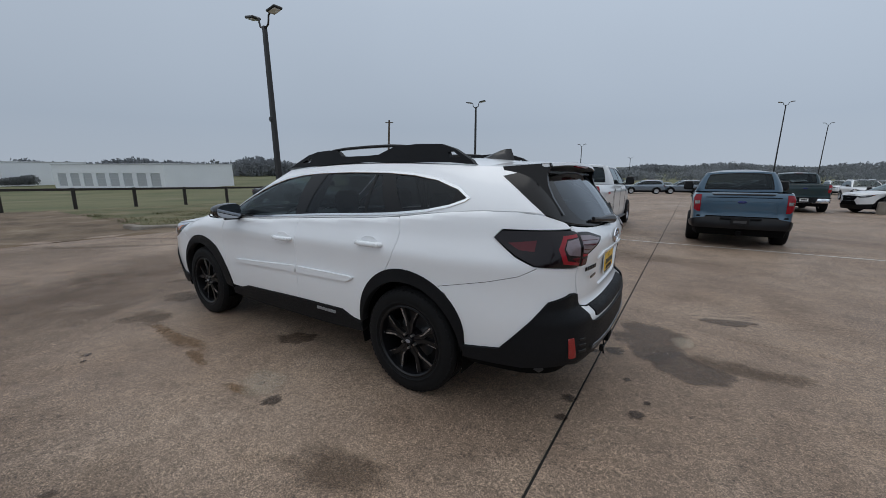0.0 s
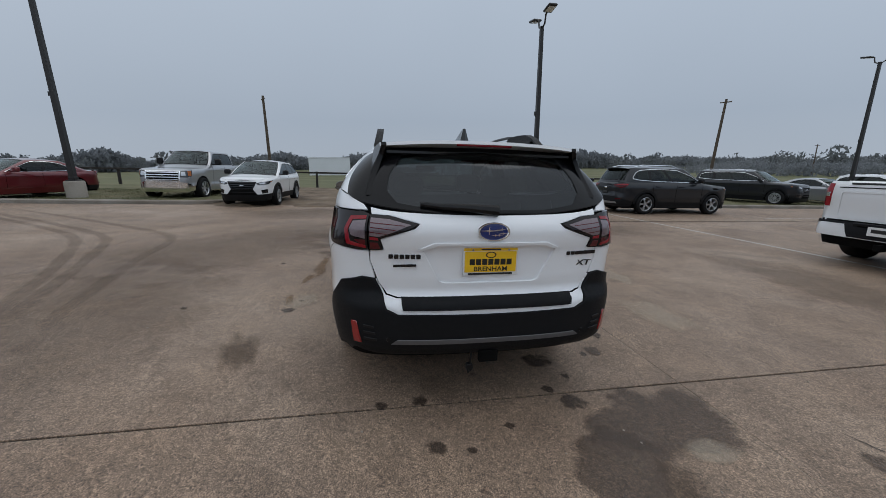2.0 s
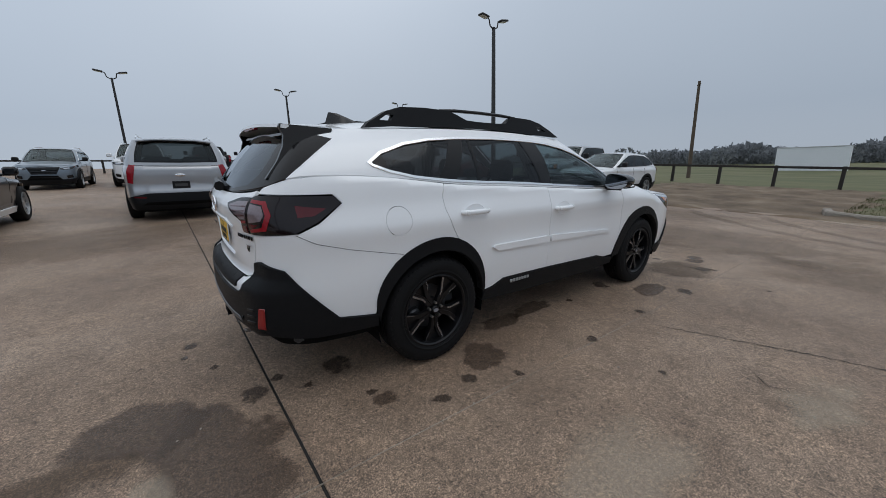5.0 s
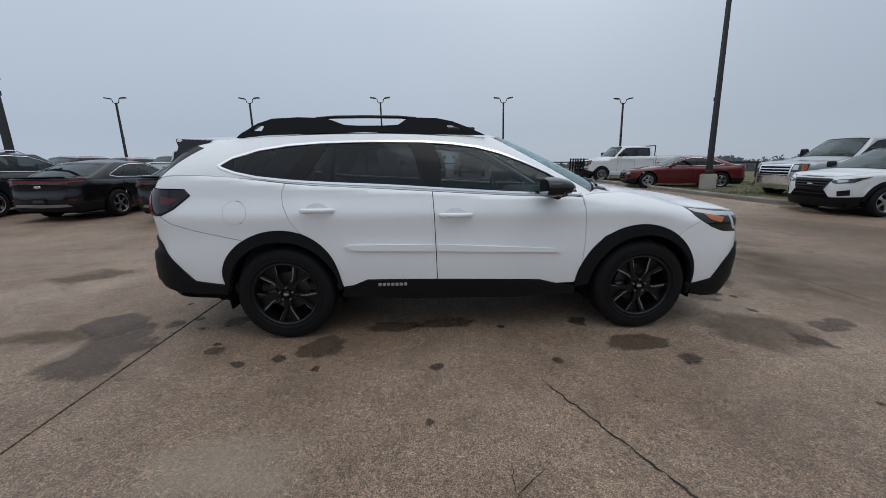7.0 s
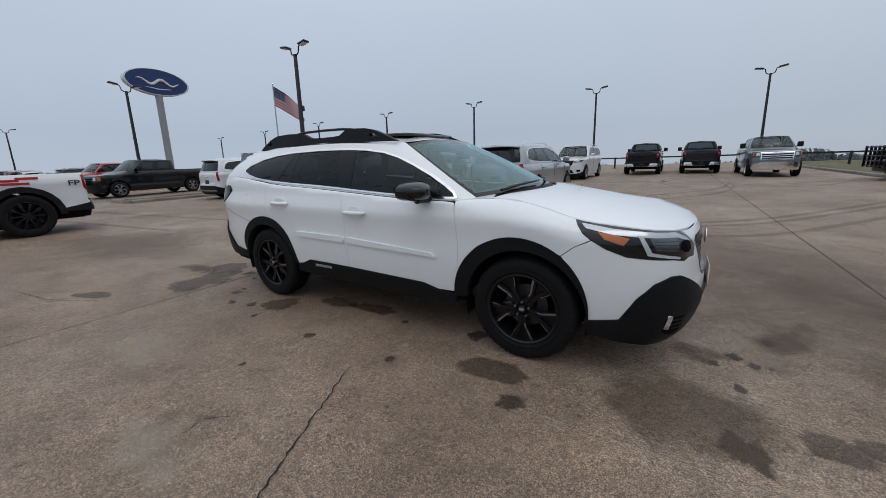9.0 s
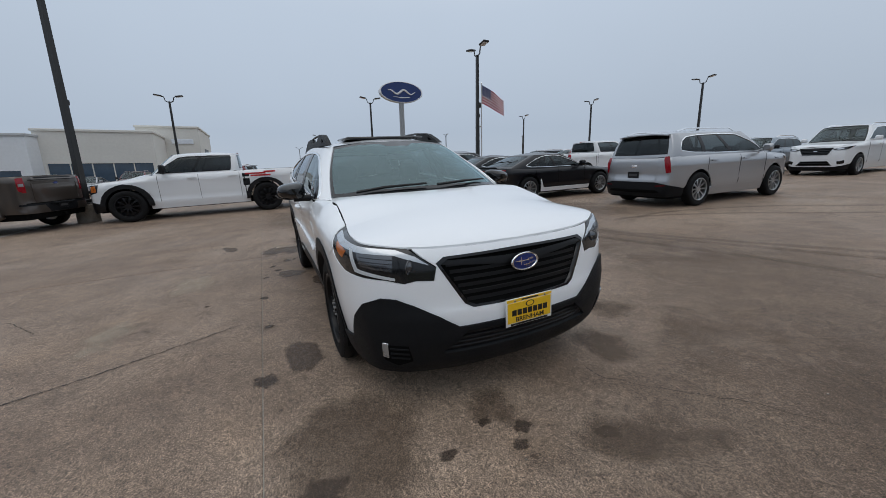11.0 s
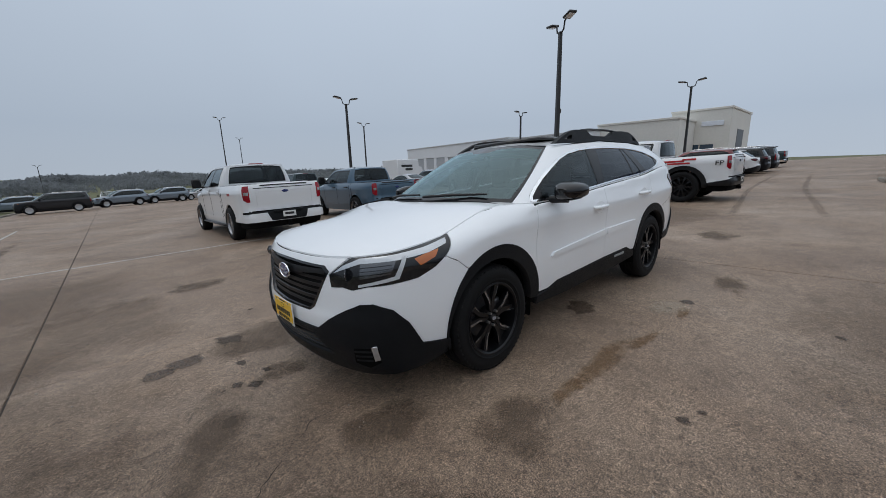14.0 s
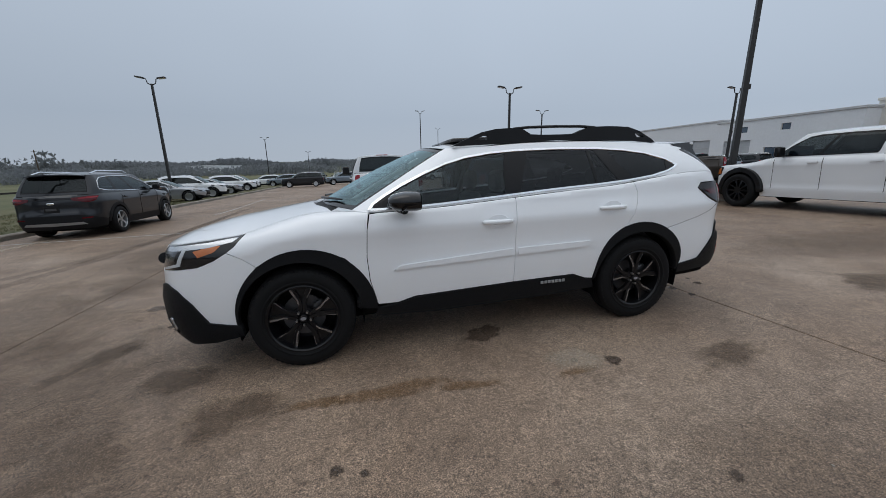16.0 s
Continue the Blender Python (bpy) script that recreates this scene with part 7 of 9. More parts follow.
vehicle("sedan", "black sedan in the row of dark cars", "car", "sedan", P_BLACK, at(9.1, -7.75, -91), 0.345, "five", RIM_GREY, "paint", "dark", None, "bar")
vehicle("crossover", "dark grey crossover in the row of parked cars", "car", "suv", P_GREY, at(12.2, -7.7, -91), 0.36, "five", RIM_GREY, "clad", "dark", None, "wrap", CHROME)
vehicle("large_suv", "white seven-seat SUV in the row of parked cars", "car", "big_suv", P_WHITE, at(15.2, -7.8, -91), 0.38, "five", RIM_GREY, "clad", "dark", None, "column", CHROME)
vehicle("large_suv", "silver seven-seat SUV with chrome trim parked tail out", "car", "big_suv", P_SILVER, at(2.25, -9.45, -92), 0.39, "ten", ALLOY, "paint", "chrome", None, "column", CHROME)
vehicle("pickup_truck", "black pickup truck standing beyond the row of dark cars", "truck", "pickup", P_BLACK, at(23.6, -6.3, 98), 0.41, "six", RIM_GREY, "dark", "dark", BLACK_SATIN, "upright")
vehicle("pickup_truck", "red pickup truck beyond the black one", "truck", "pickup", P_BRIGHT, at(31.6, -7.0, 98), 0.41, "six", RIM_GREY, "paint", "dark", BLACK_SATIN, "upright")
vehicle("pickup_truck", "white pickup truck behind the dark sedans", "truck", "pickup", P_WHITE, at(11.0, -15.2, -88), 0.41, "six", ALLOY, "paint", "chrome", CHROME, "upright")
vehicle("full_size_suv", "white full-size SUV parked facing the lane", "car", "full_suv", P_WHITE, at(3.2, -21.5, 88), 0.40, "six", ALLOY, "paint", "dark", P_WHITE, "column", CHROME)
vehicle("crossover", "grey crossover beside the white full-size SUV", "car", "suv", P_SAGE, at(6.2, -21.0, 88), 0.36, "five", ALLOY, "clad", "dark", None, "wrap", CHROME)
vehicle("pickup_truck", "black pickup truck parked by the far fence", "truck", "big_pickup", P_BLACK, at(-0.2, -27.5, -90), 0.42, "six", RIM_GREY, "paint", "dark", CHROME, "upright")
vehicle("pickup_truck", "dark grey pickup truck parked by the far fence", "truck", "big_pickup", P_GREY, at(-3.4, -28.5, -90), 0.42, "six", RIM_GREY, "paint", "dark", CHROME, "upright")
vehicle("pickup_truck", "silver-grey heavy pickup truck facing the lane", "truck", "big_pickup", P_SAGE, at(-6.3, -24.5, 90), 0.43, "six", ALLOY, "paint", "chrome", CHROME, "upright")
vehicle("work_truck", "white work pickup with a black grille guard and rack", "truck", "big_pickup", P_WHITE, at(-12.3, -19.2, 2), 0.42, "steel", ALLOY, "paint", "dark", BLACK_SATIN, "upright", extras=("ranch_grille",))
vehicle("sedan", "dark red sedan parked on the grass edge", "car", "sedan", P_RED, at(-11.5, -13.4, -16), 0.345, "five", ALLOY, "paint", "dark", None, "wrap")
vehicle("pickup_truck", "silver pickup truck with a chrome grille facing the lot", "truck", "pickup", P_SILVER, at(-14.4, -8.4, -4), 0.42, "six", ALLOY, "paint", "chrome", CHROME, "upright")
vehicle("small_suv", "white small SUV facing the lot beside the silver truck", "car", "small_suv", P_WHITE, at(-11.13, -4.91, -3), 0.34, "five", ALLOY, "clad", "dark", None, "wrap")
vehicle("sedan", "black sedan parked on the grass beside the lamp post", "car", "sedan", P_BLACK, at(-13.6, 9.1, 18), 0.345, "five", ALLOY, "paint", "dark", None, "bar")
vehicle("crossover", "dark grey crossover parked alongside the kerb", "car", "suv", P_GREY, at(-8.25, 10.0, 91), 0.36, "five", ALLOY, "clad", "dark", None, "wrap", CHROME)
vehicle("large_suv", "dark grey seven-seat SUV parked at the lot's edge", "car", "big_suv", P_GREY, at(-13.2, 19.6, 22), 0.38, "ten", ALLOY, "clad", "dark", None, "column", CHROME)

# ---------- rows of cars far up and down the lot: a few built, then copied ----------


def far_rows():
    kinds = [
        vehicle("crossover", "white crossover in a far row", "car", "suv", P_WHITE, at(-12.6, 28.5, 5), 0.36, "five", ALLOY, "clad", "dark", None, "wrap", CHROME, lean=True, group="far row of cars"),
        vehicle("crossover", "grey-blue crossover in a far row", "car", "suv", P_SAGE, at(-2.0, 50.3, 190), 0.36, "five", ALLOY, "clad", "dark", None, "wrap", CHROME, lean=True, group="far row of cars"),
        vehicle("large_suv", "dark seven-seat SUV in a far row", "car", "big_suv", P_GREY, at(-6.7, 45.8, 184), 0.38, "five", ALLOY, "clad", "dark", None, "column", CHROME, lean=True, group="far row of cars"),
        vehicle("sedan", "silver sedan in a far row", "car", "sedan", P_SILVER, at(-12.6, 24.0, 5), 0.345, "five", ALLOY, "paint", "dark", None, "wrap", lean=True, group="far row of cars"),
        vehicle("pickup_truck", "dark teal pickup truck parked tail out", "truck", "pickup", P_TEAL, at(7.4, 24.4, 90), 0.41, "six", RIM_GREY, "paint", "dark", CHROME, "upright", lean=True, group="far row of cars"),
        vehicle("small_suv", "white small SUV in a far row", "car", "small_suv", P_WHITE, at(11.3, 23.8, 200), 0.35, "five", ALLOY, "clad", "dark", None, "wrap", lean=True, group="far row of cars"),
        vehicle("crossover", "dark red crossover in a far row", "car", "suv", P_RED, at(22.2, 4.0, 90), 0.36, "five", ALLOY, "clad", "dark", None, "wrap", CHROME, lean=True, group="far row of cars"),
        vehicle("crossover", "black crossover in a far row", "car", "suv", P_BLACK, at(37.0, -7.5, -90), 0.36, "five", ALLOY, "clad", "dark", None, "wrap", CHROME, lean=True, group="far row of cars"),
    ]
    rnd = random.Random(4)
    spots = [(5.8 + 3.3 * i, 53.0 + 0.3 * i, 196) for i in range(3)]
    spots += [(-6 + 3.0 * i, 62, 270) for i in range(13)] + [(16.5 + 3.0 * i, 24.0 + (i % 2) * 0.5, 90) for i in range(7)] + [(14.5 + 3.0 * i, 41.0, 270) for i in range(8)]
    spots += [(40 + 3.0 * i, -7.4, -90) for i in range(8)] + [(30 + 3.0 * i, 30.0 - i * 0.2, 180) for i in range(2)] + [(13 + 3.2 * i, -21.3, 90) for i in range(4)] + [(34.5, y, 180) for y in (10.5, 13.5, 16.5, 24, 27)]
    for k, x, y, h in ((5, 25.4, 3.6, 90), (7, 28.6, 3.7, 91), (2, 31.8, 3.8, 90), (4, 40.0, 4.6, 90), (1, 2.1, 52.2, 192), (0, -13.2, 40.5, 8), (0, -14.0, 46.0, 2), (3, -12.9, 33.5, 6), (1, -10.5, 55.5, 186), (0, -13.6, 58.5, 190)):
        copy_thing(kinds[k], at(x, y, h))
    for x, y, h in spots:
        copy_thing(kinds[rnd.randrange(len(kinds))], at(x + rnd.uniform(-0.2, 0.2), y + rnd.uniform(-0.4, 0.4), h + rnd.uniform(-2, 2)))


far_rows()

# ---------- kerbs, verges, marks on the concrete ----------


def strip(name, label, pts, prof, material, category="kerb"):
    """A kerb along points, its cross-section given as (across, up)."""
    g = Geo()
    n = len(prof)
    vs = []
    for i, p in enumerate(pts):
        a, b = Vector(pts[max(i - 1, 0)]), Vector(pts[min(i + 1, len(pts) - 1)])
        d = (b - a).normalized()
        s = Vector((-d.y, d.x))
        for u, z in prof:
            vs.append((p[0] + s.x * u, p[1] + s.y * u, z))
    fs = [(i * n + j, i * n + (j + 1) % n, (i + 1) * n + (j + 1) % n, (i + 1) * n + j) for i in range(len(pts) - 1) for j in range(n)]
    fs += [tuple(range(n)), tuple((len(pts) - 1) * n + j for j in range(n))]
    g.add(vs, fs)
    ob = part(name, g, material, None, smooth=30)
    ob.matrix_basis = LOT
    return tagged(ob, label, category, kind="structure")


KP = [(-0.09, -0.06), (-0.09, 0.10), (-0.06, 0.135), (0.06, 0.135), (0.09, 0.10), (0.09, -0.06)]
strip("kerb", "low pale concrete kerb along the verge", [(-9.85, -51), (-9.9, -20), (-9.85, -8.0), (-9.95, -6.6), (-10.4, -6.1), (-11.2, -6.0)], KP, KERB)
strip("kerb", "low pale concrete kerb along the verge", [(-11.0, 1.2), (-10.2, 1.35), (-9.85, 1.9), (-9.9, 12), (-9.9, 30), (-9.9, 60)], KP, KERB)
strip("kerb", "pale kerb round a small island", [(17.4, -3.2), (18.9, -3.0), (19.0, -10.5), (17.2, -10.4), (17.4, -3.2)], KP, KERB)

MUD = two_tone("churned_mud", (0.10, 0.07, 0.045), (0.19, 0.14, 0.095), 0.9, c2=(0.26, 0.21, 0.15), bump=1.0)
VERGE = two_tone("verge_grass", (0.075, 0.08, 0.03), (0.14, 0.125, 0.062), 0.6, c2=(0.20, 0.16, 0.10), bump=1.0)


def patch(name, label, x0, x1, y0, y1, z, material, category, amp=0.03, nx=40, ny=60, holes=0.0, seed=0.0):
    """A rough sheet of ground on the lot's slope, its border frayed."""
    g = Geo()
    vs = []
    for i in range(nx + 1):
        for j in range(ny + 1):
            x, y = x0 + (x1 - x0) * i / nx, y0 + (y1 - y0) * j / ny
            h = noise.noise(Vector((x * 0.9 + seed, y * 0.9, 3.1))) * amp + noise.noise(Vector((x * 3 + seed, y * 3, 1.7))) * amp * 0.5
            e = min(i, nx - i, j, ny - j)
            f = 0.6 if e == 0 else 0
            vs.append((x + f * noise.noise(Vector((x, y * 0.7, seed))), y + f * noise.noise(Vector((x * 0.7, y, seed + 9))), z + h - (0.10 if e == 0 else 0)))
    fs = [(i * (ny + 1) + j, (i + 1) * (ny + 1) + j, (i + 1) * (ny + 1) + j + 1, i * (ny + 1) + j + 1) for i in range(nx) for j in range(ny)]
    g.add(vs, fs)
    ob = part(name, g, material, None, smooth=60)
    ob.matrix_basis = LOT
    return tagged(ob, label, category, kind="structure")


patch("verge", "green verge of short grass behind the kerb", -22, -9.95, -50, -5.9, 0.055, VERGE, "grass", 0.04, 24, 80, seed=2)
patch("verge", "patchy grass verge behind the kerb", -22, -9.95, 1.3, 62, 0.055, VERGE, "grass", 0.04, 24, 110, seed=5)
patch("mud_patch", "churned brown mud where vehicles cross the verge", -21.5, -9.0, -7.2, 2.6, 0.02, MUD, "mud", 0.09, 70, 60, seed=7)


def blades(name, label, x0, x1, y0, y1, n, seed, keep):
    rnd = random.Random(seed)
    vs, fs = [], []
    for _ in range(n):
        x, y = rnd.uniform(x0, x1), rnd.uniform(y0, y1)
        if not keep(x, y):
            continue
        h, a, b = rnd.uniform(0.015, 0.075), rnd.uniform(0, 6.28), rnd.uniform(-0.05, 0.05)
        w = 0.012
        k = len(vs)
        vs += [(x - w * math.cos(a), y - w * math.sin(a), 0.04), (x + w * math.cos(a), y + w * math.sin(a), 0.04), (x + b, y + b * 0.6, 0.06 + h)]
        fs.append((k, k + 1, k + 2))
    me = bpy.data.meshes.new(name)
    me.from_pydata(vs, [], fs)
    me.materials.append(VERGE)
    ob = new(name, me)
    ob.matrix_basis = LOT
    tagged(ob, label, "grass", kind="stuff")


tuft = lambda x, y: noise.noise(Vector((x * 0.5, y * 0.5, 8))) > -0.25
blades("grass_blades", "thin uneven blades of winter grass on the verge", -17, -10.05, -24, -6.1, 16000, 3, tuft)
blades("grass_blades", "thin uneven blades of winter grass on the verge", -17, -10.05, 1.5, 26, 20000, 4, tuft)


def decal_material(name, col, rough, strength, scale, lo=0.10, hi=0.95):
    """A thin film on the concrete, frayed towards its edge."""
    m, n, l, b = nodes_of(name)
    at_ = n.new("ShaderNodeAttribute")
    at_.attribute_name = "edge"
    geo = n.new("ShaderNodeNewGeometry")
    t = n.new("ShaderNodeTexNoise")
    t.inputs["Scale"].default_value, t.inputs["Detail"].default_value = scale, 6
    l.new(geo.outputs["Position"], t.inputs["Vector"])
    sub = n.new("ShaderNodeMath")
    sub.operation = "MULTIPLY_ADD"
    sub.inputs[1].default_value, sub.inputs[2].default_value = 1.6, -0.8
    l.new(t.outputs["Fac"], sub.inputs[0])
    add = n.new("ShaderNodeMath")
    add.operation = "ADD"
    l.new(sub.outputs[0], add.inputs[0])
    l.new(at_.outputs["Fac"], add.inputs[1])
    mr = n.new("ShaderNodeMapRange")
    mr.interpolation_type = "SMOOTHSTEP"
    mr.inputs["From Min"].default_value, mr.inputs["From Max"].default_value, mr.inputs["To Max"].default_value = lo, hi, strength
    l.new(add.outputs[0], mr.inputs["Value"])
    f = n.new("ShaderNodeTexNoise")
    f.inputs["Scale"].default_value, f.inputs["Detail"].default_value = 90, 3
    l.new(geo.outputs["Position"], f.inputs["Vector"])
    vr = n.new("ShaderNodeMapRange")
    vr.inputs["To Min"].default_value, vr.inputs["To Max"].default_value = 0.5, 1.5
    l.new(f.outputs["Fac"], vr.inputs["Value"])
    mx = n.new("ShaderNodeMixRGB")
    mx.blend_type = "MULTIPLY"
    mx.inputs[0].default_value, mx.inputs[1].default_value = 1, (*col, 1)
    l.new(vr.outputs[0], mx.inputs[2])
    l.new(mx.outputs[0], b.inputs["Base Color"])
    b.inputs["Roughness"].default_value = rough
    tr = n.new("ShaderNodeBsdfTransparent")
    ms = n.new("ShaderNodeMixShader")
    l.new(mr.outputs[0], ms.inputs[0])
    l.new(tr.outputs[0], ms.inputs[1])
    l.new(b.outputs[0], ms.inputs[2])
    l.new(ms.outputs[0], n["Material Output"].inputs["Surface"])
    return m


WET = decal_material("wet_patch", (0.085, 0.057, 0.04), 0.5, 0.55, 3.0, 0.34, 0.62)
OIL = decal_material("dark_stain", (0.06, 0.041, 0.03), 0.6, 0.7, 11.0, 0.25, 0.75)
BROWN = decal_material("brown_stain", (0.11, 0.074, 0.048), 0.75, 0.52, 4.0)
RUST = decal_material("rusty_streak", (0.20, 0.115, 0.055), 0.85, 0.55, 16.0)
PALE = decal_material("pale_scuff", (0.48, 0.40, 0.31), 0.85, 0.4, 4.0)
TRACK = decal_material("tyre_track", (0.11, 0.076, 0.052), 0.8, 0.22, 2.5)
FAINT = decal_material("faint_tyre_track", (0.12, 0.085, 0.06), 0.8, 0.22, 2.5)
LINE = decal_material("worn_white_paint", (0.62, 0.60, 0.56), 0.7, 0.85, 6.0)


def film(name, label, verts, faces, edge, material, z):
    me = bpy.data.meshes.new(name)
    me.from_pydata([(x, y, z) for x, y in verts], [], faces)
    me.attributes.new("edge", "FLOAT", "POINT").data.foreach_set("value", edge)
    me.materials.append(material)
    ob = new(name, me)
    ob.matrix_basis = LOT
    return tagged(ob, label, "stain", kind="structure")


STAINS = [0.0022]


def stain(x, y, rx, ry, rot=0, material=None, label="dark stain soaked into the concrete", rings=5, n=40):
    rnd = random.Random(int(x * 913 + y * 377))
    s = rnd.uniform(0, 99)
    c, si = math.cos(radians(rot)), math.sin(radians(rot))
    vs, ed = [(x, y)], [1.0]
    for k in range(1, rings + 1):
        for i in range(n):
            a = 2 * math.pi * i / n
            w = 1 + 0.32 * noise.noise(Vector((math.cos(a) * 1.4 + s, math.sin(a) * 1.4, 0))) + 0.15 * noise.noise(Vector((math.cos(a) * 4 + s, math.sin(a) * 4, 5)))
            px, py = rx * w * k / rings * math.cos(a), ry * w * k / rings * math.sin(a)
            vs.append((x + c * px - si * py, y + si * px + c * py))
            ed.append((1 - (k / rings) ** 2.2) * 0.95)
    fs = [(0, 1 + i, 1 + (i + 1) % n) for i in range(n)]
    for k in range(rings - 1):
        fs += [(1 + k * n + i, 1 + (k + 1) * n + i, 1 + (k + 1) * n + (i + 1) % n, 1 + k * n + (i + 1) % n) for i in range(n)]
    STAINS[0] += 0.00006
    film("ground_stain", label, vs, fs, ed, material or OIL, STAINS[0])


def ribbon(pts, width, material, name="tyre_track", label="dark curved tyre track on the concrete", fade=True):
    f = [spline([(i, p[k]) for i, p in enumerate(pts)]) for k in (0, 1)]
    n = max(8, int(len(pts) * 10))
    ts = np.linspace(0, len(pts) - 1, n)
    P = np.stack([f[0](ts), f[1](ts)], 1)
    D = np.gradient(P, axis=0)
    D /= np.linalg.norm(D, axis=1, keepdims=True)
    N = np.stack([-D[:, 1], D[:, 0]], 1)
    vs, ed = [], []
    for i in range(n):
        e = min(1, 6 * i / n, 6 * (n - 1 - i) / n) if fade else 1
        for u in (-1, -0.5, 0, 0.5, 1):
            vs.append(tuple(P[i] + N[i] * u * width / 2))
            ed.append(e * (0.9 if abs(u) < 0.7 else 0.0))
    fs = [(i * 5 + j, i * 5 + j + 1, (i + 1) * 5 + j + 1, (i + 1) * 5 + j) for i in range(n - 1) for j in range(4)]
    STAINS[0] += 0.00006
    return film(name, label, vs, fs, ed, material, STAINS[0])


stain(2.66, 0.98, 0.36, 0.62, 8, WET, "dark wet patch spread across the slab joint")
stain(2.95, 0.55, 0.30, 0.40, 30, WET, "dark wet patch spread across the slab joint")
stain(3.35, 0.75, 0.5, 0.16, 5, BROWN, "damp brown streak on the concrete")
for x, y, r in ((2.32, -0.60, 0.05), (2.31, -0.36, 0.06), (2.71, -0.32, 0.06), (2.30, 0.47, 0.045), (2.17, 0.66, 0.035), (2.45, 0.56, 0.09), (1.95, 0.55, 0.12), (1.9, 0.95, 0.04), (1.6, 1.25, 0.05), (2.75, -0.15, 0.03), (2.6, 0.1, 0.03),
                (-1.50, 1.37, 0.09), (-0.96, 0.73, 0.09), (-2.57, 1.18, 0.13), (-2.60, 0.62, 0.05), (-2.62, 0.2, 0.05), (-2.72, 0.28, 0.04), (-2.85, -0.14, 0.06), (-2.5, 0.35, 0.04), (0.70, -1.46, 0.07), (0.45, -1.40, 0.03), (-1.15, -1.95, 0.04), (-1.02, -2.0, 0.025), (0.54, -2.47, 0.04), (-0.58, 1.34, 0.05), (0.25, 1.37, 0.05), (1.35, 1.2, 0.06), (1.05, 1.35, 0.04), (-1.3, 3.1, 0.03), (-1.6, 2.9, 0.03), (0.3, 1.9, 0.03), (-2.2, 1.9, 0.03), (-0.3, 0.8, 0.04)):
    stain(x, y, r * 1.25, r, (x * 97) % 180)
for x, y, rx, ry, rot in ((1.08, 1.05, 0.24, 0.20, 60), (0.13, 0.70, 0.32, 0.14, 0), (-1.22, 1.12, 0.34, 0.17, 5), (0.6, 0.75, 0.30, 0.14, 8), (-0.02, -0.80, 0.24, 0.17, 10), (-2.90, 0.98, 0.17, 0.14, 0), (1.85, 1.06, 0.12, 0.10, 0), (3.3, 1.9, 0.3, 0.12, 20), (-3.1, 0.9, 0.12, 0.1, 0)):
    stain(x, y, rx, ry, rot, WET, "damp dark patch dripped from the car")
for x, y, rx, ry, rot in ((-2.30, 0.98, 0.58, 0.40, 0), (-2.42, 0.25, 0.22, 0.16, 30), (-1.73, -1.32, 0.34, 0.26, 10), (-2.24, -0.81, 0.30, 0.22, 0), (-3.0, -0.3, 0.45, 0.2, 60), (1.5, -1.65, 0.5, 0.16, 20), (-2.4, 3.6, 0.5, 0.3, 0), (4.4, -0.9, 0.6, 0.35, 20)):
    stain(x, y, rx, ry, rot, BROWN, "broad brown stain on the concrete")
# Large faint brown films that darken whole areas of the slabs.
BROAD_DARK = decal_material("broad_darkening", (0.12, 0.083, 0.057), 0.75, 0.30, 2.2)
for x, y, rx, ry, rot in ((-2.6, -2.9, 3.4, 1.7, -35), (-4.6, 0.6, 1.6, 2.6, 10), (0.6, -3.3, 2.6, 1.3, 8), (-4.2, 4.5, 1.5, 2.0, 0), (3.6, -5.4, 2.6, 1.6, 20), (-7.4, -2.2, 1.9, 3.4, 0), (-3.3, -0.9, 1.3, 1.6, 20), (-3.6, 2.6, 1.2, 1.4, 0), (6.5, 0.5, 2.5, 1.2, 0), (1.0, 5.2, 3.0, 0.8, 0)):
    stain(x, y, rx, ry, rot, BROAD_DARK, "broad soft darkening of the concrete", 8, 64)
for x, y, rx, ry, rot in ((-0.85, -1.38, 0.50, 0.10, 2), (-1.28, -1.38, 0.22, 0.07, 0), (-0.35, -1.47, 0.25, 0.06, 170), (0.4, -1.52, 0.2, 0.06, 10)):
    stain(x, y, rx, ry, rot, RUST, "rusty orange streak of dried mud")
for x, y, rx, ry in ((0.46, -1.38, 0.26, 0.2), (1.25, 2.15, 0.5, 0.3), (2.95, 1.05, 0.10, 0.16), (-0.1, 2.6, 0.4, 0.2)):
    stain(x, y, rx, ry, 0, PALE, "pale scuffed patch on the concrete")
ribbon([(-9.5, 7.35), (-5, 7.33), (0, 7.33), (6, 7.32), (12, 7.3)], 0.11, LINE, "painted_line", "worn white parking line across the slabs", False)
ribbon([(-6.3, 22.0), (-6.1, 14.0), (-6.2, 12.5)], 0.11, LINE, "painted_line", "worn white parking line", False)
for q in (0.0, 0.5, 1.6):
    ribbon([(-9.2, -14 + q), (-7.0, -10.8 + q), (-5.0, -8.0 + q), (-3.4, -6.1 + q), (-1.6, -5.0 + q * 0.6), (-0.1, -4.3 + q * 0.4), (1.4, -3.7 + q * 0.3)], 0.22, TRACK)
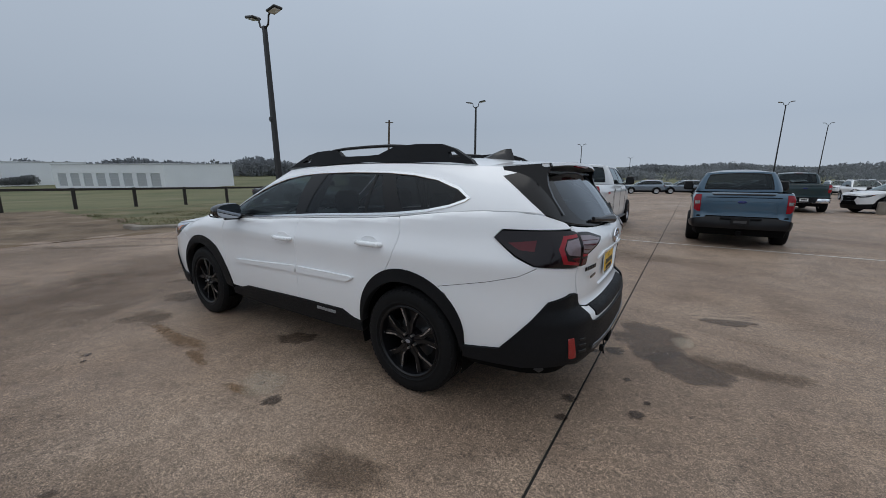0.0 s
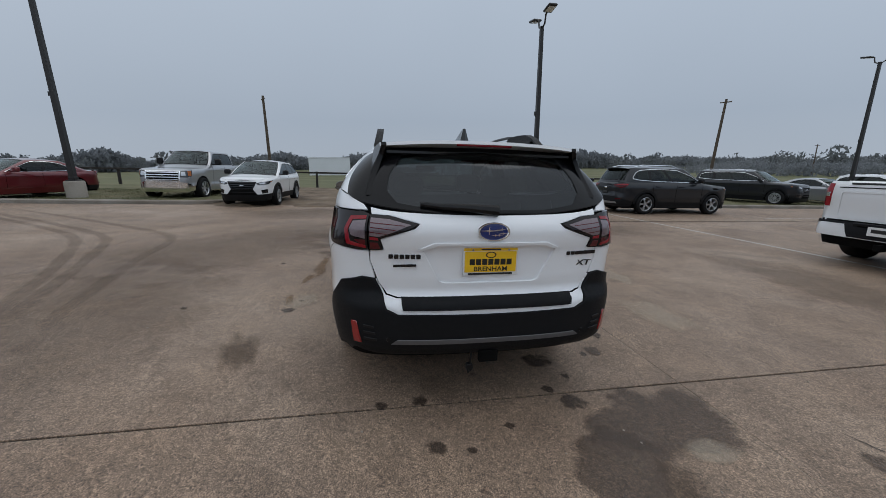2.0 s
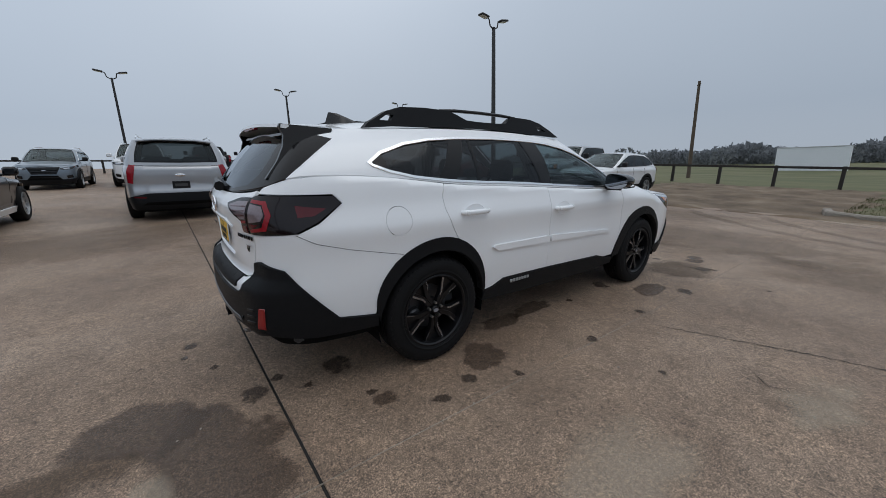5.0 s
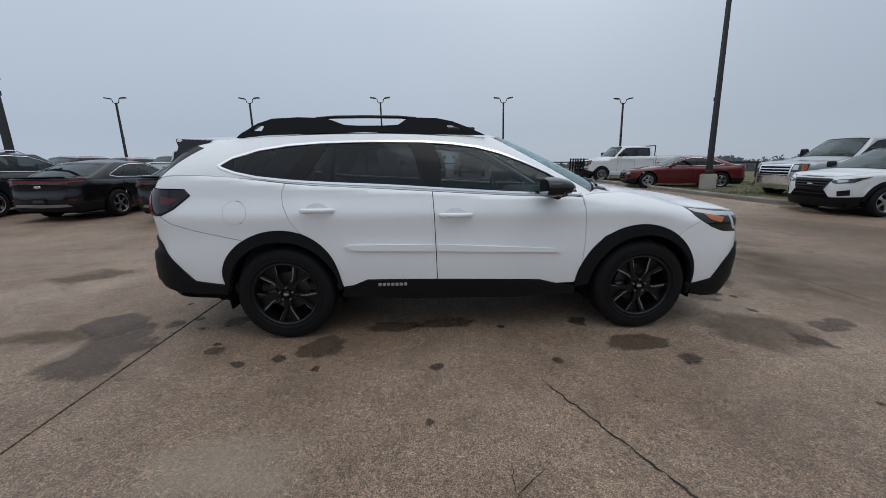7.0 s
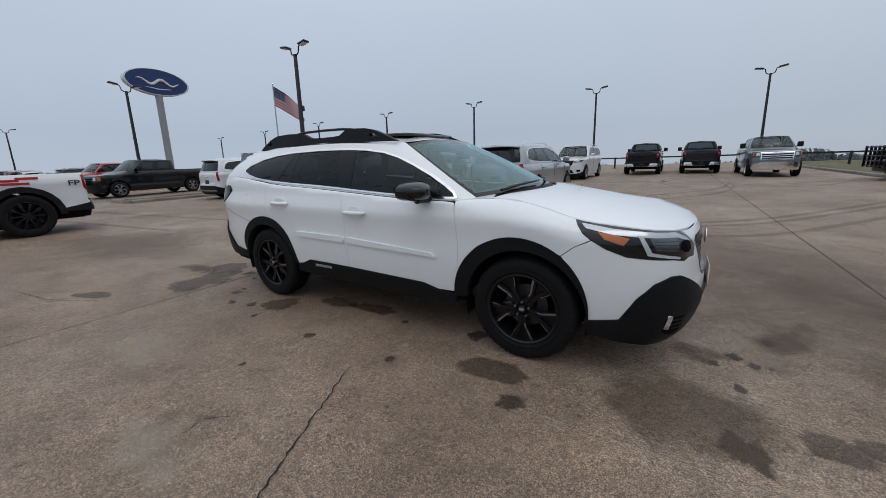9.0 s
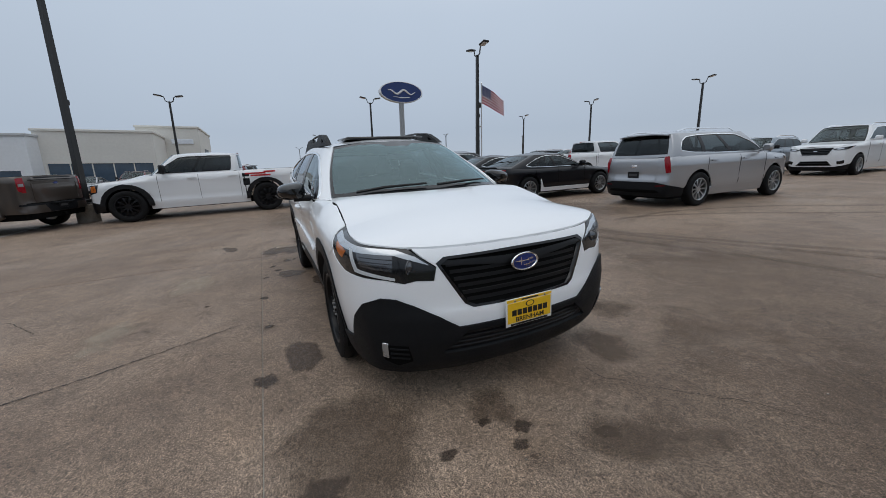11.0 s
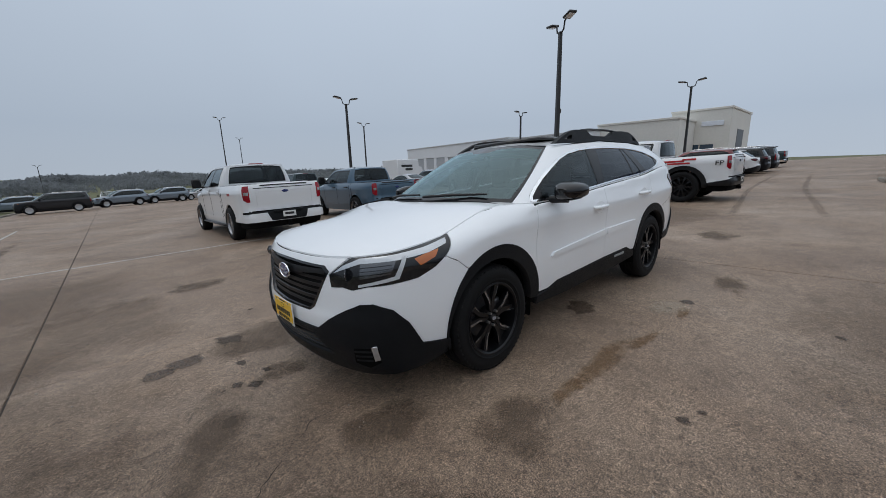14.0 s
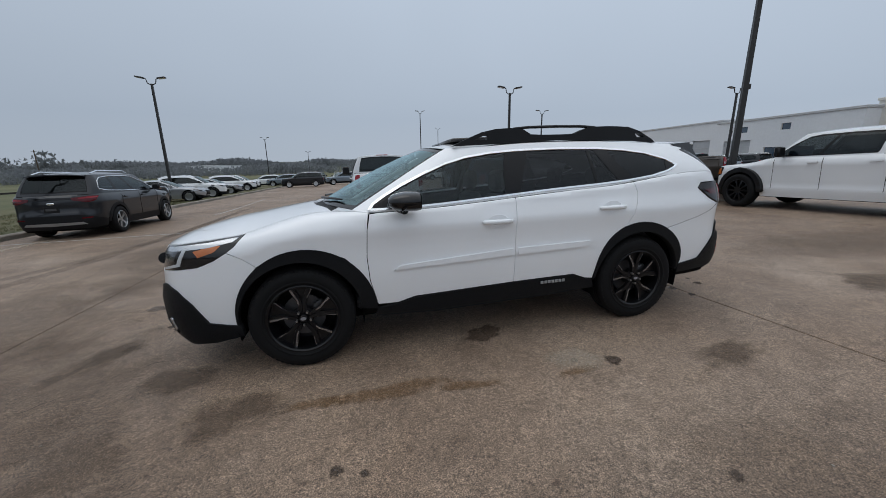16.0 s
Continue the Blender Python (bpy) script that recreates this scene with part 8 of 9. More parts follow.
for q in (0.0, 1.5):
    ribbon([(-4.5, -20 + q), (-3.6, -14 + q), (-1.4, -10.6 + q), (0.4, -8.6 + q), (1.2, -6.2 + q * 0.6), (0.6, -4.4)], 0.2, TRACK)
    ribbon([(-9.3, -22 + q), (-6.5, -17 + q), (-3.0, -16 + q), (-1.6, -18.5 + q), (-3.2, -21.5 + q), (-7, -21 + q)], 0.22, TRACK)
    ribbon([(-9.4, -1.5 + q), (-7.5, -0.2 + q), (-5.8, 2.6 + q), (-5.4, 8 + q), (-5.6, 16 + q)], 0.35, TRACK)
    ribbon([(-9.5, 0.2 + q), (-8.6, 3 + q), (-8.4, 8 + q)], 0.3, PALE, "dried_mud_trail", "pale trail of dried mud")
    ribbon([(6.5, -2.2 + q), (10, -1.8 + q), (16, -1.2 + q), (30, -0.6 + q)], 0.2, FAINT)


def crack(pts, w=0.006):
    rnd = random.Random(int(abs(pts[0][0]) * 1000))
    P = []
    for (x0, y0), (x1, y1) in zip(pts, pts[1:]):
        n = max(3, int(math.hypot(x1 - x0, y1 - y0) / 0.035))
        for i in range(n):
            t = i / n
            P.append((x0 + (x1 - x0) * t + rnd.uniform(-0.009, 0.009), y0 + (y1 - y0) * t + rnd.uniform(-0.009, 0.009)))
    P.append(pts[-1])
    vs = []
    for i, (x, y) in enumerate(P):
        a, b = Vector(P[max(i - 1, 0)]), Vector(P[min(i + 1, len(P) - 1)])
        d = (b - a).normalized()
        h = w * (0.5 + rnd.random()) * min(1, 0.3 + i / 6, 0.3 + (len(P) - 1 - i) / 6)
        vs += [(x - d.y * h, y + d.x * h, 0.0045), (x + d.y * h, y - d.x * h, 0.0045)]
    g = Geo().add(vs, [(2 * i, 2 * i + 1, 2 * i + 3, 2 * i + 2) for i in range(len(P) - 1)])
    ob = part("crack", g, JOINT, None, smooth=0)
    ob.matrix_basis = LOT
    tagged(ob, "thin jagged crack in the concrete slab", "crack", kind="structure")


crack([(-0.40, 1.54), (-0.47, 1.72), (-0.57, 1.95), (-0.66, 2.15), (-0.78, 2.42), (-0.95, 2.9), (-1.0, 3.3)], 0.004)
crack([(-0.24, 2.21), (-0.12, 2.30), (-0.04, 2.37)], 0.0025)
crack([(-2.26, -0.49), (-2.51, -0.48), (-2.70, -0.62)], 0.002)
crack([(-2.70, -0.62), (-3.05, -0.95), (-3.4, -1.15)], 0.002)
crack([(-0.07, 2.20), (-0.05, 2.34), (-0.1, 2.45)], 0.003)
crack([(0.35, 3.2), (0.9, 3.6), (1.1, 4.4)], 0.003)
crack([(2.9, 1.9), (3.6, 2.2), (4.4, 2.3)], 0.003)

rnd = random.Random(21)
peb = Geo()
for _ in range(260):
    x, y = rnd.uniform(-6, 6), rnd.uniform(-5.5, 5.5)
    r = rnd.uniform(0.003, 0.009)
    peb.lathe([(0, r * 0.8), (r * 0.7, r * 0.6), (r, 0)], 6, pose(x, y, 0.001, 0, 0, rnd.uniform(0, 90)) @ Matrix.Diagonal((1, rnd.uniform(0.5, 1), 1, 1)), caps=False)
ob = part("grit", peb, KERB, None)
ob.matrix_basis = LOT
tagged(ob, "scattered grit and small stones on the concrete", "grit", kind="stuff")

# ---------- lamp posts ----------
BRONZE = mat("dark_bronze_metal", (0.018, 0.017, 0.017), 0.45, vary=0.15)
WOOD = mat("weathered_pole_wood", (0.10, 0.075, 0.055), 0.85, vary=0.3, bump=0.4, bump_scale=60)


def lamp_post(x, y, h, yaw, pedestal, group="lamp posts on the lot"):
    p = thing("lamp_post", "dark bronze lamp post with two angled heads" + (" on a concrete pedestal" if pedestal else ""), "lamp post", upright(x, y, yaw), group)
    z = 0.0
    if pedestal:
        part("pedestal", Geo().lathe([(0.30, -0.3), (0.30, 0.62), (0.27, 0.66), (0.0, 0.66)], 24), KERB, p, "round concrete pedestal")
        z = 0.65
    else:
        part("pedestal", Geo().lathe([(0.28, -0.3), (0.28, 0.55), (0.25, 0.58), (0.0, 0.58)], 24), KERB, p, "round concrete pedestal")
        z = 0.57
    part("base_plate", Geo().box(-0.17, 0.17, -0.17, 0.17, z, z + 0.05, 0.01).box(-0.11, 0.11, -0.11, 0.11, z + 0.04, z + 0.16, 0.02), BRONZE, p)
    b, t = 0.085, 0.06
    part("post", Geo().add([(-b, -b, z), (b, -b, z), (b, b, z), (-b, b, z), (-t, -t, h - 0.35), (t, -t, h - 0.35), (t, t, h - 0.35), (-t, t, h - 0.35)], [(0, 1, 5, 4), (1, 2, 6, 5), (2, 3, 7, 6), (3, 0, 4, 7), (4, 5, 6, 7)]), BRONZE, p)
    part("hand_box", Geo().box(-0.07, 0.07, -0.13, -0.05, z + 2.9, z + 3.05, 0.01), BRONZE, p)
    for s in (1, -1):
        arm = part("arm", Geo().tube([(0, 0, h - 0.42), (s * 0.10, 0, h - 0.40), (s * 0.24, 0, h - 0.32), (s * 0.28, 0, h - 0.18), (s * 0.30, 0, h - 0.06), (s * 0.40, 0, h - 0.01), (s * 0.5, 0, h)], 0.032, 8), BRONZE, p)
        hd = Geo().box(-0.02, 0.48, -0.17, 0.17, -0.045, 0.045, 0.03, pose(s * 0.42, 0, h, 0, 0, 0 if s > 0 else 180) @ pose(0, 0, 0, 0, -9, 0))
        head = part("lamp_head", hd, BRONZE, arm, "flat dark lamp head")
        part("lens", Geo().box(0.05, 0.42, -0.13, 0.13, -0.055, -0.04, 0.006, pose(s * 0.42, 0, h, 0, 0, 0 if s > 0 else 180) @ pose(0, 0, 0, 0, -9, 0)), LAMP_WHITE, arm, "pale unlit lens")
    return p


tall = lamp_post(-11.5, -11.5, 7.9, 0, True)
lower = lamp_post(-10.15, 5.75, 7.05, 0, True)
lamp_post(-13.6, 27.4, 8.2, 0, True)
for x, y, h in ((12.6, 68.8, 12.4), (25.2, 108.0, 13.6), (-14.8, 137.3, 9.6), (-17.65, 82.6, 9.4), (24.5, 43.9, 8.6)):
    lamp_post(x, y, h, 0, True)
low = lamp_post(13.75, -9.4, 6.85, 0, False)
for x, y, a in ((-18.55, -32.3, 0), (-7.15, -32.2, 0), (4.15, -32.1, 0), (15.8, -32.1, 0), (27.1, -31.8, 0), (39.8, -32.6, 0), (54.1, -33.9, 0), (68.3, -34.5, 0), (29.2, -7.9, 90), (68, -8.6, 90), (103, -8.4, 90),
                (11.15, 6.25, 60), (30.4, 6.75, 90), (29.4, 21.4, 0), (10.35, 22.4, 0)):
    m = upright(x, y, a)
    m.translation.z = min(m.translation.z, ground_z(m.translation.x, m.translation.y) + 0.1)
    copy_thing(low, m)
part("camera_box", Geo().box(-0.09, 0.09, -0.2, -0.06, 3.95, 4.2, 0.02), BRONZE, low)


def utility_pole(x, y, h, lean=0):
    m = upright(x, y, 30)
    m.translation.z = min(m.translation.z, ground_z(m.translation.x, m.translation.y) + 0.3)
    p = thing("utility_pole", "weathered wooden utility pole beyond the verge", "pole", m, "utility poles")
    part("shaft", Geo().tube([(0, 0, -0.6), (lean * 0.5, 0, h * 0.5), (lean, 0, h)], [0.17, 0.14, 0.11], 12), WOOD, p)
    part("crossarm", Geo().box(lean - 0.5, lean + 0.5, -0.06, 0.06, h - 0.35, h - 0.25, 0.01), WOOD, p)
    return p


utility_pole(-37.5, -11.5, 8.3)
utility_pole(-31.0, 35.0, 9.2, 0.5)
utility_pole(-75, 110, 10)
utility_pole(95, -75, 10)

# ---------- fence ----------
FENCE = mat("dark_stained_fence", (0.025, 0.02, 0.017), 0.8, vary=0.25)


def fence(pts, step=2.4, h=1.05):
    f = thing("fence", "dark post-and-rail fence along the verge", "fence", LOT)
    post = Geo().box(-0.07, 0.07, -0.07, 0.07, -0.6, h, 0.015).mesh("post")
    post.materials.append(FENCE)
    for (x0, y0), (x1, y1) in zip(pts, pts[1:]):
        d = math.hypot(x1 - x0, y1 - y0)
        n = max(1, int(d / step))
        a = math.degrees(math.atan2(y1 - y0, x1 - x0))
        for i in range(n):
            ob = new("post", post)
            ob.parent = f
            ob.matrix_basis = pose(x0 + (x1 - x0) * i / n, y0 + (y1 - y0) * i / n, 0, 0, 0, a)
        for z in (h - 0.14,):
            part("rail", Geo().box(0, d, -0.09, -0.05, z, z + 0.12, 0.01, pose(x0, y0, 0, 0, 0, a)), FENCE, f)
    return f


fence([(-22.8, -36), (-22.8, -12), (-22.6, 5), (-22.4, 22), (-22.4, 48)])
fence([(-22.8, -36.5), (0, -37), (30, -37.5), (66, -38)], 3.0)

# ---------- buildings ----------
WHITE_METAL = mat("white_metal_cladding", (0.74, 0.76, 0.78), 0.6, vary=0.05, patch=0.3, grain=4)
STUCCO = mat("pale_stucco", (0.70, 0.68, 0.63), 0.85, vary=0.06, patch=0.4, grain=5)
DOOR_GREY = mat("grey_sectional_door", (0.42, 0.44, 0.46), 0.55, vary=0.08)
WINDOW_BLUE = mat("blue_tinted_glazing", (0.03, 0.06, 0.10), 0.12, coat=0.8, vary=0.2)
ROOF_EDGE = mat("grey_parapet", (0.50, 0.51, 0.52), 0.6)


def building(name, label, x, y, z, yaw, length, depth, height, wall, doors=(), windows=(), door_h=3.4, door_w=3.6):
    """A box of walls with its front along local x, openings cut through the front wall."""
    b = thing(name, label, "building", pose(x, y, z, 0, 0, yaw))
    holes = [(d - door_w / 2, d + door_w / 2, 0.02, door_h) for d in doors] + list(windows)
    outline = [(0, -1.2), (length, -1.2), (length, height), (0, height)]
    v, tri = fill(outline, [[(a, c), (bb, c), (bb, d), (a, d)] for a, bb, c, d in holes], 6.0)
    g = Geo()
    n = len(v)
    seen = set((t[i], t[(i + 1) % 3]) for t in tri.tolist() for i in range(3))
    rim = [e for e in seen if (e[1], e[0]) not in seen]
    g.add([(p[0], 0, p[1]) for p in v] + [(p[0], 0.3, p[1]) for p in v], [tuple(t) for t in tri.tolist()] + [tuple(n + i for i in t[::-1]) for t in tri.tolist()] + [(i, j, n + j, n + i) for i, j in rim])
    part("front_wall", g, wall, b, smooth=0)
    part("side_wall", Geo().box(0, 0.3, 0.3, depth, -1.2, height, 0.01), wall, b)
    part("side_wall", Geo().box(length - 0.3, length, 0.3, depth, -1.2, height, 0.01), wall, b)
    part("back_wall", Geo().box(0.3, length - 0.3, depth - 0.3, depth, -1.2, height, 0.01), wall, b)
    part("roof", Geo().box(-0.1, length + 0.1, -0.1, depth + 0.1, height, height + 0.22, 0.03), ROOF_EDGE if wall is WHITE_METAL else wall, b)
    for d in doors:
        dr = part("roller_door", Geo().box(d - door_w / 2, d + door_w / 2, 0.14, 0.2, 0, door_h, 0.01), DOOR_GREY, b, "grey sectional door")
        for k in range(1, 5):
            part("door_rib", Geo().box(d - door_w / 2, d + door_w / 2, 0.11, 0.145, door_h * k / 5 - 0.02, door_h * k / 5 + 0.02, 0.005), ROOF_EDGE, dr)
    for a, bb, c, d in windows:
        w = part("window", Geo().box(a, bb, 0.12, 0.16, c, d, 0.005), WINDOW_BLUE, b, "blue tinted glazing")
        m = int((bb - a) / 1.3)
        for k in range(m + 1):
            xx = a + (bb - a) * k / max(m, 1)
            part("mullion", Geo().box(xx - 0.04, xx + 0.04, 0.06, 0.17, c, d, 0.005), STUCCO, w)
    return b


def place_on_lot(x, y):
    return (LOT @ Vector((x, y, 0)))


p = place_on_lot(48.5, 66)
building("service_building", "long white metal service building with a row of doors", p.x, p.y, p.z, -101, 34, 22, 6.7, WHITE_METAL, [30.6 - 4.1 * i for i in range(7)], (), 4.7, 3.1)
p = place_on_lot(41.6, 33)
building("parts_building", "white metal building with high windows and doors", p.x, p.y, p.z, -101, 15, 24, 5.35, WHITE_METAL, [3.0], [(6.5, 8.2, 1.0, 2.6), (9.2, 11.6, 1.0, 2.6), (12.4, 14.2, 1.0, 2.6), (3.0, 4.2, 4.2, 4.8), (8.0, 9.0, 4.2, 4.8)])
p = place_on_lot(40.0, 18.3)
building("showroom", "pale stucco showroom with tall glazed bays", p.x, p.y, p.z, -88, 8.2, 6, 5.4, STUCCO, (), [(0.5, 7.9, 0.1, 2.7)])
p = place_on_lot(46.3, 12.7)
building("showroom_tower", "tall pale stucco entrance tower of the showroom", p.x, p.y, p.z, -90, 5.6, 10, 6.25, STUCCO, (), [(0.3, 4.3, 0.1, 2.7)])
part("entrance_glazing", Geo().box(5.58, 5.63, 3.4, 6.6, 0.0, 4.3, 0.005), BLACK_SATIN, bpy.data.objects["showroom_tower"], "tall dark glazed entrance")
part("tower_sign", Geo().box(3.0, 5.0, -0.12, 0.0, 4.6, 5.1, 0.02), mat("white_sign_letters", (0.72, 0.75, 0.8), 0.4), bpy.data.objects["showroom_tower"], "pale plain wall sign")
building("far_warehouse", "long low white warehouse with roller doors across the field", -110, 18, -2.0, 22, 28.5, 18, 4.3, WHITE_METAL, [2.4 + 3.4 * i for i in range(8)], (), 2.6, 2.3)
building("far_annex", "low white annex beside the far warehouse", -150, 6, -2.1, 22, 20, 18, 5.2, WHITE_METAL, (), [(3.0, 14.0, 0.1, 1.6)])
bx = building("far_shed", "white shed far beyond the field", -128, -22, -1.8, 5, 14, 12, 4.6, WHITE_METAL)
building("far_store", "low white store beyond the rows of cars", -62, 160, -3.2, -20, 15, 12, 3.4, WHITE_METAL)

# a white delivery van by the service building
van = thing("delivery_van", "white box van parked by the service building", "van", lot(25.4, 36.0, 200))
part("cargo_box", Geo().box(-1.6, 3.2, -1.1, 1.1, 0.75, 3.2, 0.05), P_WHITE, van, "tall white cargo box")
part("cab", Geo().add([(-3.0, y, z) for y in (-1, 1) for z in (0.5, 1.3)] + [(-2.4, y, 2.3) for y in (-0.95, 0.95)] + [(-1.6, y, z) for y in (-1, 1) for z in (0.5, 2.4)], [(0, 1, 3, 2), (1, 4, 5, 3), (0, 6, 7, 4, 1), (2, 3, 5, 9, 8), (4, 7, 9, 5), (6, 8, 9, 7), (0, 2, 8, 6)]), P_WHITE, van)
part("windscreen", Geo().box(-0.02, 0.02, -0.85, 0.85, -0.45, 0.45, 0.01, pose(-2.73, 0, 1.8, 0, 31, 0)), BG_GLASS, van)
for s in (1, -1):
    for w, zz in ((2.4, 2.3), (1.6, 1.9)):
        part("side_bar", Geo().box(0.0, w, min(s * 1.1, s * 1.112), max(s * 1.1, s * 1.112), zz, zz + 0.28, 0.002), INK, van, "plain dark bar in place of lettering")
for x in (-2.3, 2.2):
    for s in (1, -1):
        wheel_parts(van, 0.38, 0.24, 0.24, "steel", pose(x, s * 0.9, 0.38), ALLOY, s)

# ---------- the oval sign and the flag ----------
SIGN_BLUE = mat("sign_blue", (0.012, 0.035, 0.15), 0.3, vary=0.06)
SIGN_WHITE = mat("sign_white", (0.72, 0.73, 0.75), 0.35, vary=0.05)
sp = place_on_lot(49.5, -18.1)
sign = thing("oval_sign", "tall blue oval dealer sign on a grey steel pole", "sign", pose(sp.x, sp.y, sp.z, 0, 0, 0))
part("pole", Geo().tube([(0, 0, -0.5), (0, 0, 9.8)], 0.36, 16), mat("grey_sign_pole", (0.30, 0.31, 0.32), 0.45, metal=0.2), sign)
for s, q in ((-1, -90), (1, 90)):
    m = pose(s * 0.34, 0, 11.1, 90, 0, q) @ Matrix.Scale(1.16, 4)
    part("face_rim", Geo().lathe([(2.75, -0.3), (2.78, 0.0), (2.66, 0.03), (2.62, 0.0)], 48, m @ Matrix.Diagonal((1, 0.44, 1, 1)), caps=False), SIGN_WHITE, sign, "white rim")
    part("face", Geo().lathe([(2.64, 0.0), (0.0, 0.012)], 48, m @ Matrix.Diagonal((1, 0.44, 1, 1)), caps=False), SIGN_BLUE, sign, "blue oval face")
    f = Geo()
    ts_ = [-1.8 + 0.06 * i for i in range(61)]
    f.tube([(t, 0.26 * math.sin(3.4 * t + 0.6) * (1 - 0.18 * abs(t)), 0.03) for t in ts_], [0.035 + 0.10 * (1 - (t / 1.8) ** 2) for t in ts_], 6, m)
    f.tube([(-1.1, -0.55, 0.03), (0.0, -0.66, 0.03), (1.1, -0.55, 0.03)], [0.025, 0.06, 0.025], 6, m)
    part("face_mark", f, SIGN_WHITE, sign, "plain white flourish")

fp = place_on_lot(33.0, -21.5)
flag = thing("flagpole", "striped flag flying from a thin pale pole", "flag", pose(fp.x, fp.y, fp.z, 0, 0, -112))
part("pole", Geo().tube([(0, 0, -0.3), (0, 0, 9.3)], [0.09, 0.05], 12), mat("pale_pole", (0.5, 0.5, 0.5), 0.4, metal=0.3), flag)
part("finial", Geo().lathe([(0, 9.45), (0.06, 9.4), (0.08, 9.34), (0.05, 9.28)], 12), CHROME, flag)
FLAG_RED, FLAG_WHITE, FLAG_BLUE = mat("flag_red", (0.35, 0.02, 0.03), 0.8), mat("flag_white", (0.62, 0.62, 0.62), 0.8), mat("flag_blue", (0.02, 0.03, 0.11), 0.8)


def cloth(u, v):
    """The waving flag: u along its fly, v up its hoist, both from 0 to 1."""
    return (0.06 + 2.5 * u, 0.30 * math.sin(6.5 * u + 1.2 * v) * (0.25 + u), 9.15 - 1.9 * (1 - v) * (1 - 0.15 * u) - 1.7 * u ** 1.1 + 0.12 * math.sin(7 * u) * u)


def cloth_piece(name, u0, u1, v0, v1, material, off=0.0, n=14, k=2):
    g = Geo()
    vs = []
    for i in range(n + 1):
        for j in range(k + 1):
            x, y, z = cloth(u0 + (u1 - u0) * i / n, v0 + (v1 - v0) * j / k)
            vs.append((x, y + off, z))
    m = len(vs)
    vs += [(x, y - 2 * off - 0.006, z) for x, y, z in vs]
    q = [(i * (k + 1) + j, (i + 1) * (k + 1) + j, (i + 1) * (k + 1) + j + 1, i * (k + 1) + j + 1) for i in range(n) for j in range(k)]
    g.add(vs, q + [tuple(m + a for a in f[::-1]) for f in q])
    return part(name, g, material, flag, smooth=60)


for i in range(13):
    cloth_piece("stripe", 0.0 if i < 6 else 0.0, 1.0, i / 13, (i + 1) / 13, FLAG_RED if i % 2 == 0 else FLAG_WHITE)
cloth_piece("canton", 0.0, 0.4, 6 / 13, 1.0, FLAG_BLUE, 0.012, 8, 6)
for r in range(5):
    for c in range(6):
        x, y, z = cloth(0.035 + 0.066 * c, 0.50 + 0.1 * r)
        part("star", Geo().lathe([(0, 0.035), (0.045, 0.035), (0.045, -0.045)], 5, pose(x, y, z, 90, 0, 0)), FLAG_WHITE, flag)

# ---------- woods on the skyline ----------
# Distance haze is painted into these base colours: paler, bluer, low in contrast.
HAZED_WOODS = two_tone("winter_woods_haze_tinted", (0.185, 0.20, 0.215), (0.25, 0.265, 0.28), 0.08, 0.95, bump=0)
# A paler copy of the woods colour, with more mist mixed in.
HAZIER_WOODS = two_tone("woods_paled_by_painted_mist", (0.21, 0.225, 0.24), (0.29, 0.305, 0.32), 0.05, 0.95, bump=0)
HAZED_EVERGREEN = two_tone("evergreens_haze_tinted", (0.17, 0.185, 0.19), (0.21, 0.222, 0.225), 0.1, 0.95, bump=0)


for wood_mat in (HAZED_WOODS, HAZED_EVERGREEN, HAZIER_WOODS):
    wn_, wl_ = wood_mat.node_tree.nodes, wood_mat.node_tree.links
    thin, blend = wn_.new("ShaderNodeBsdfTranslucent"), wn_.new("ShaderNodeMixShader")
    base_link = wn_["Principled BSDF"].inputs["Base Color"].links[0].from_socket
    wl_.new(base_link, thin.inputs["Color"])
    wl_.new(wn_["Principled BSDF"].outputs[0], blend.inputs[1])
    wl_.new(thin.outputs[0], blend.inputs[2])
    wl_.new(blend.outputs[0], wn_["Material Output"].inputs["Surface"])


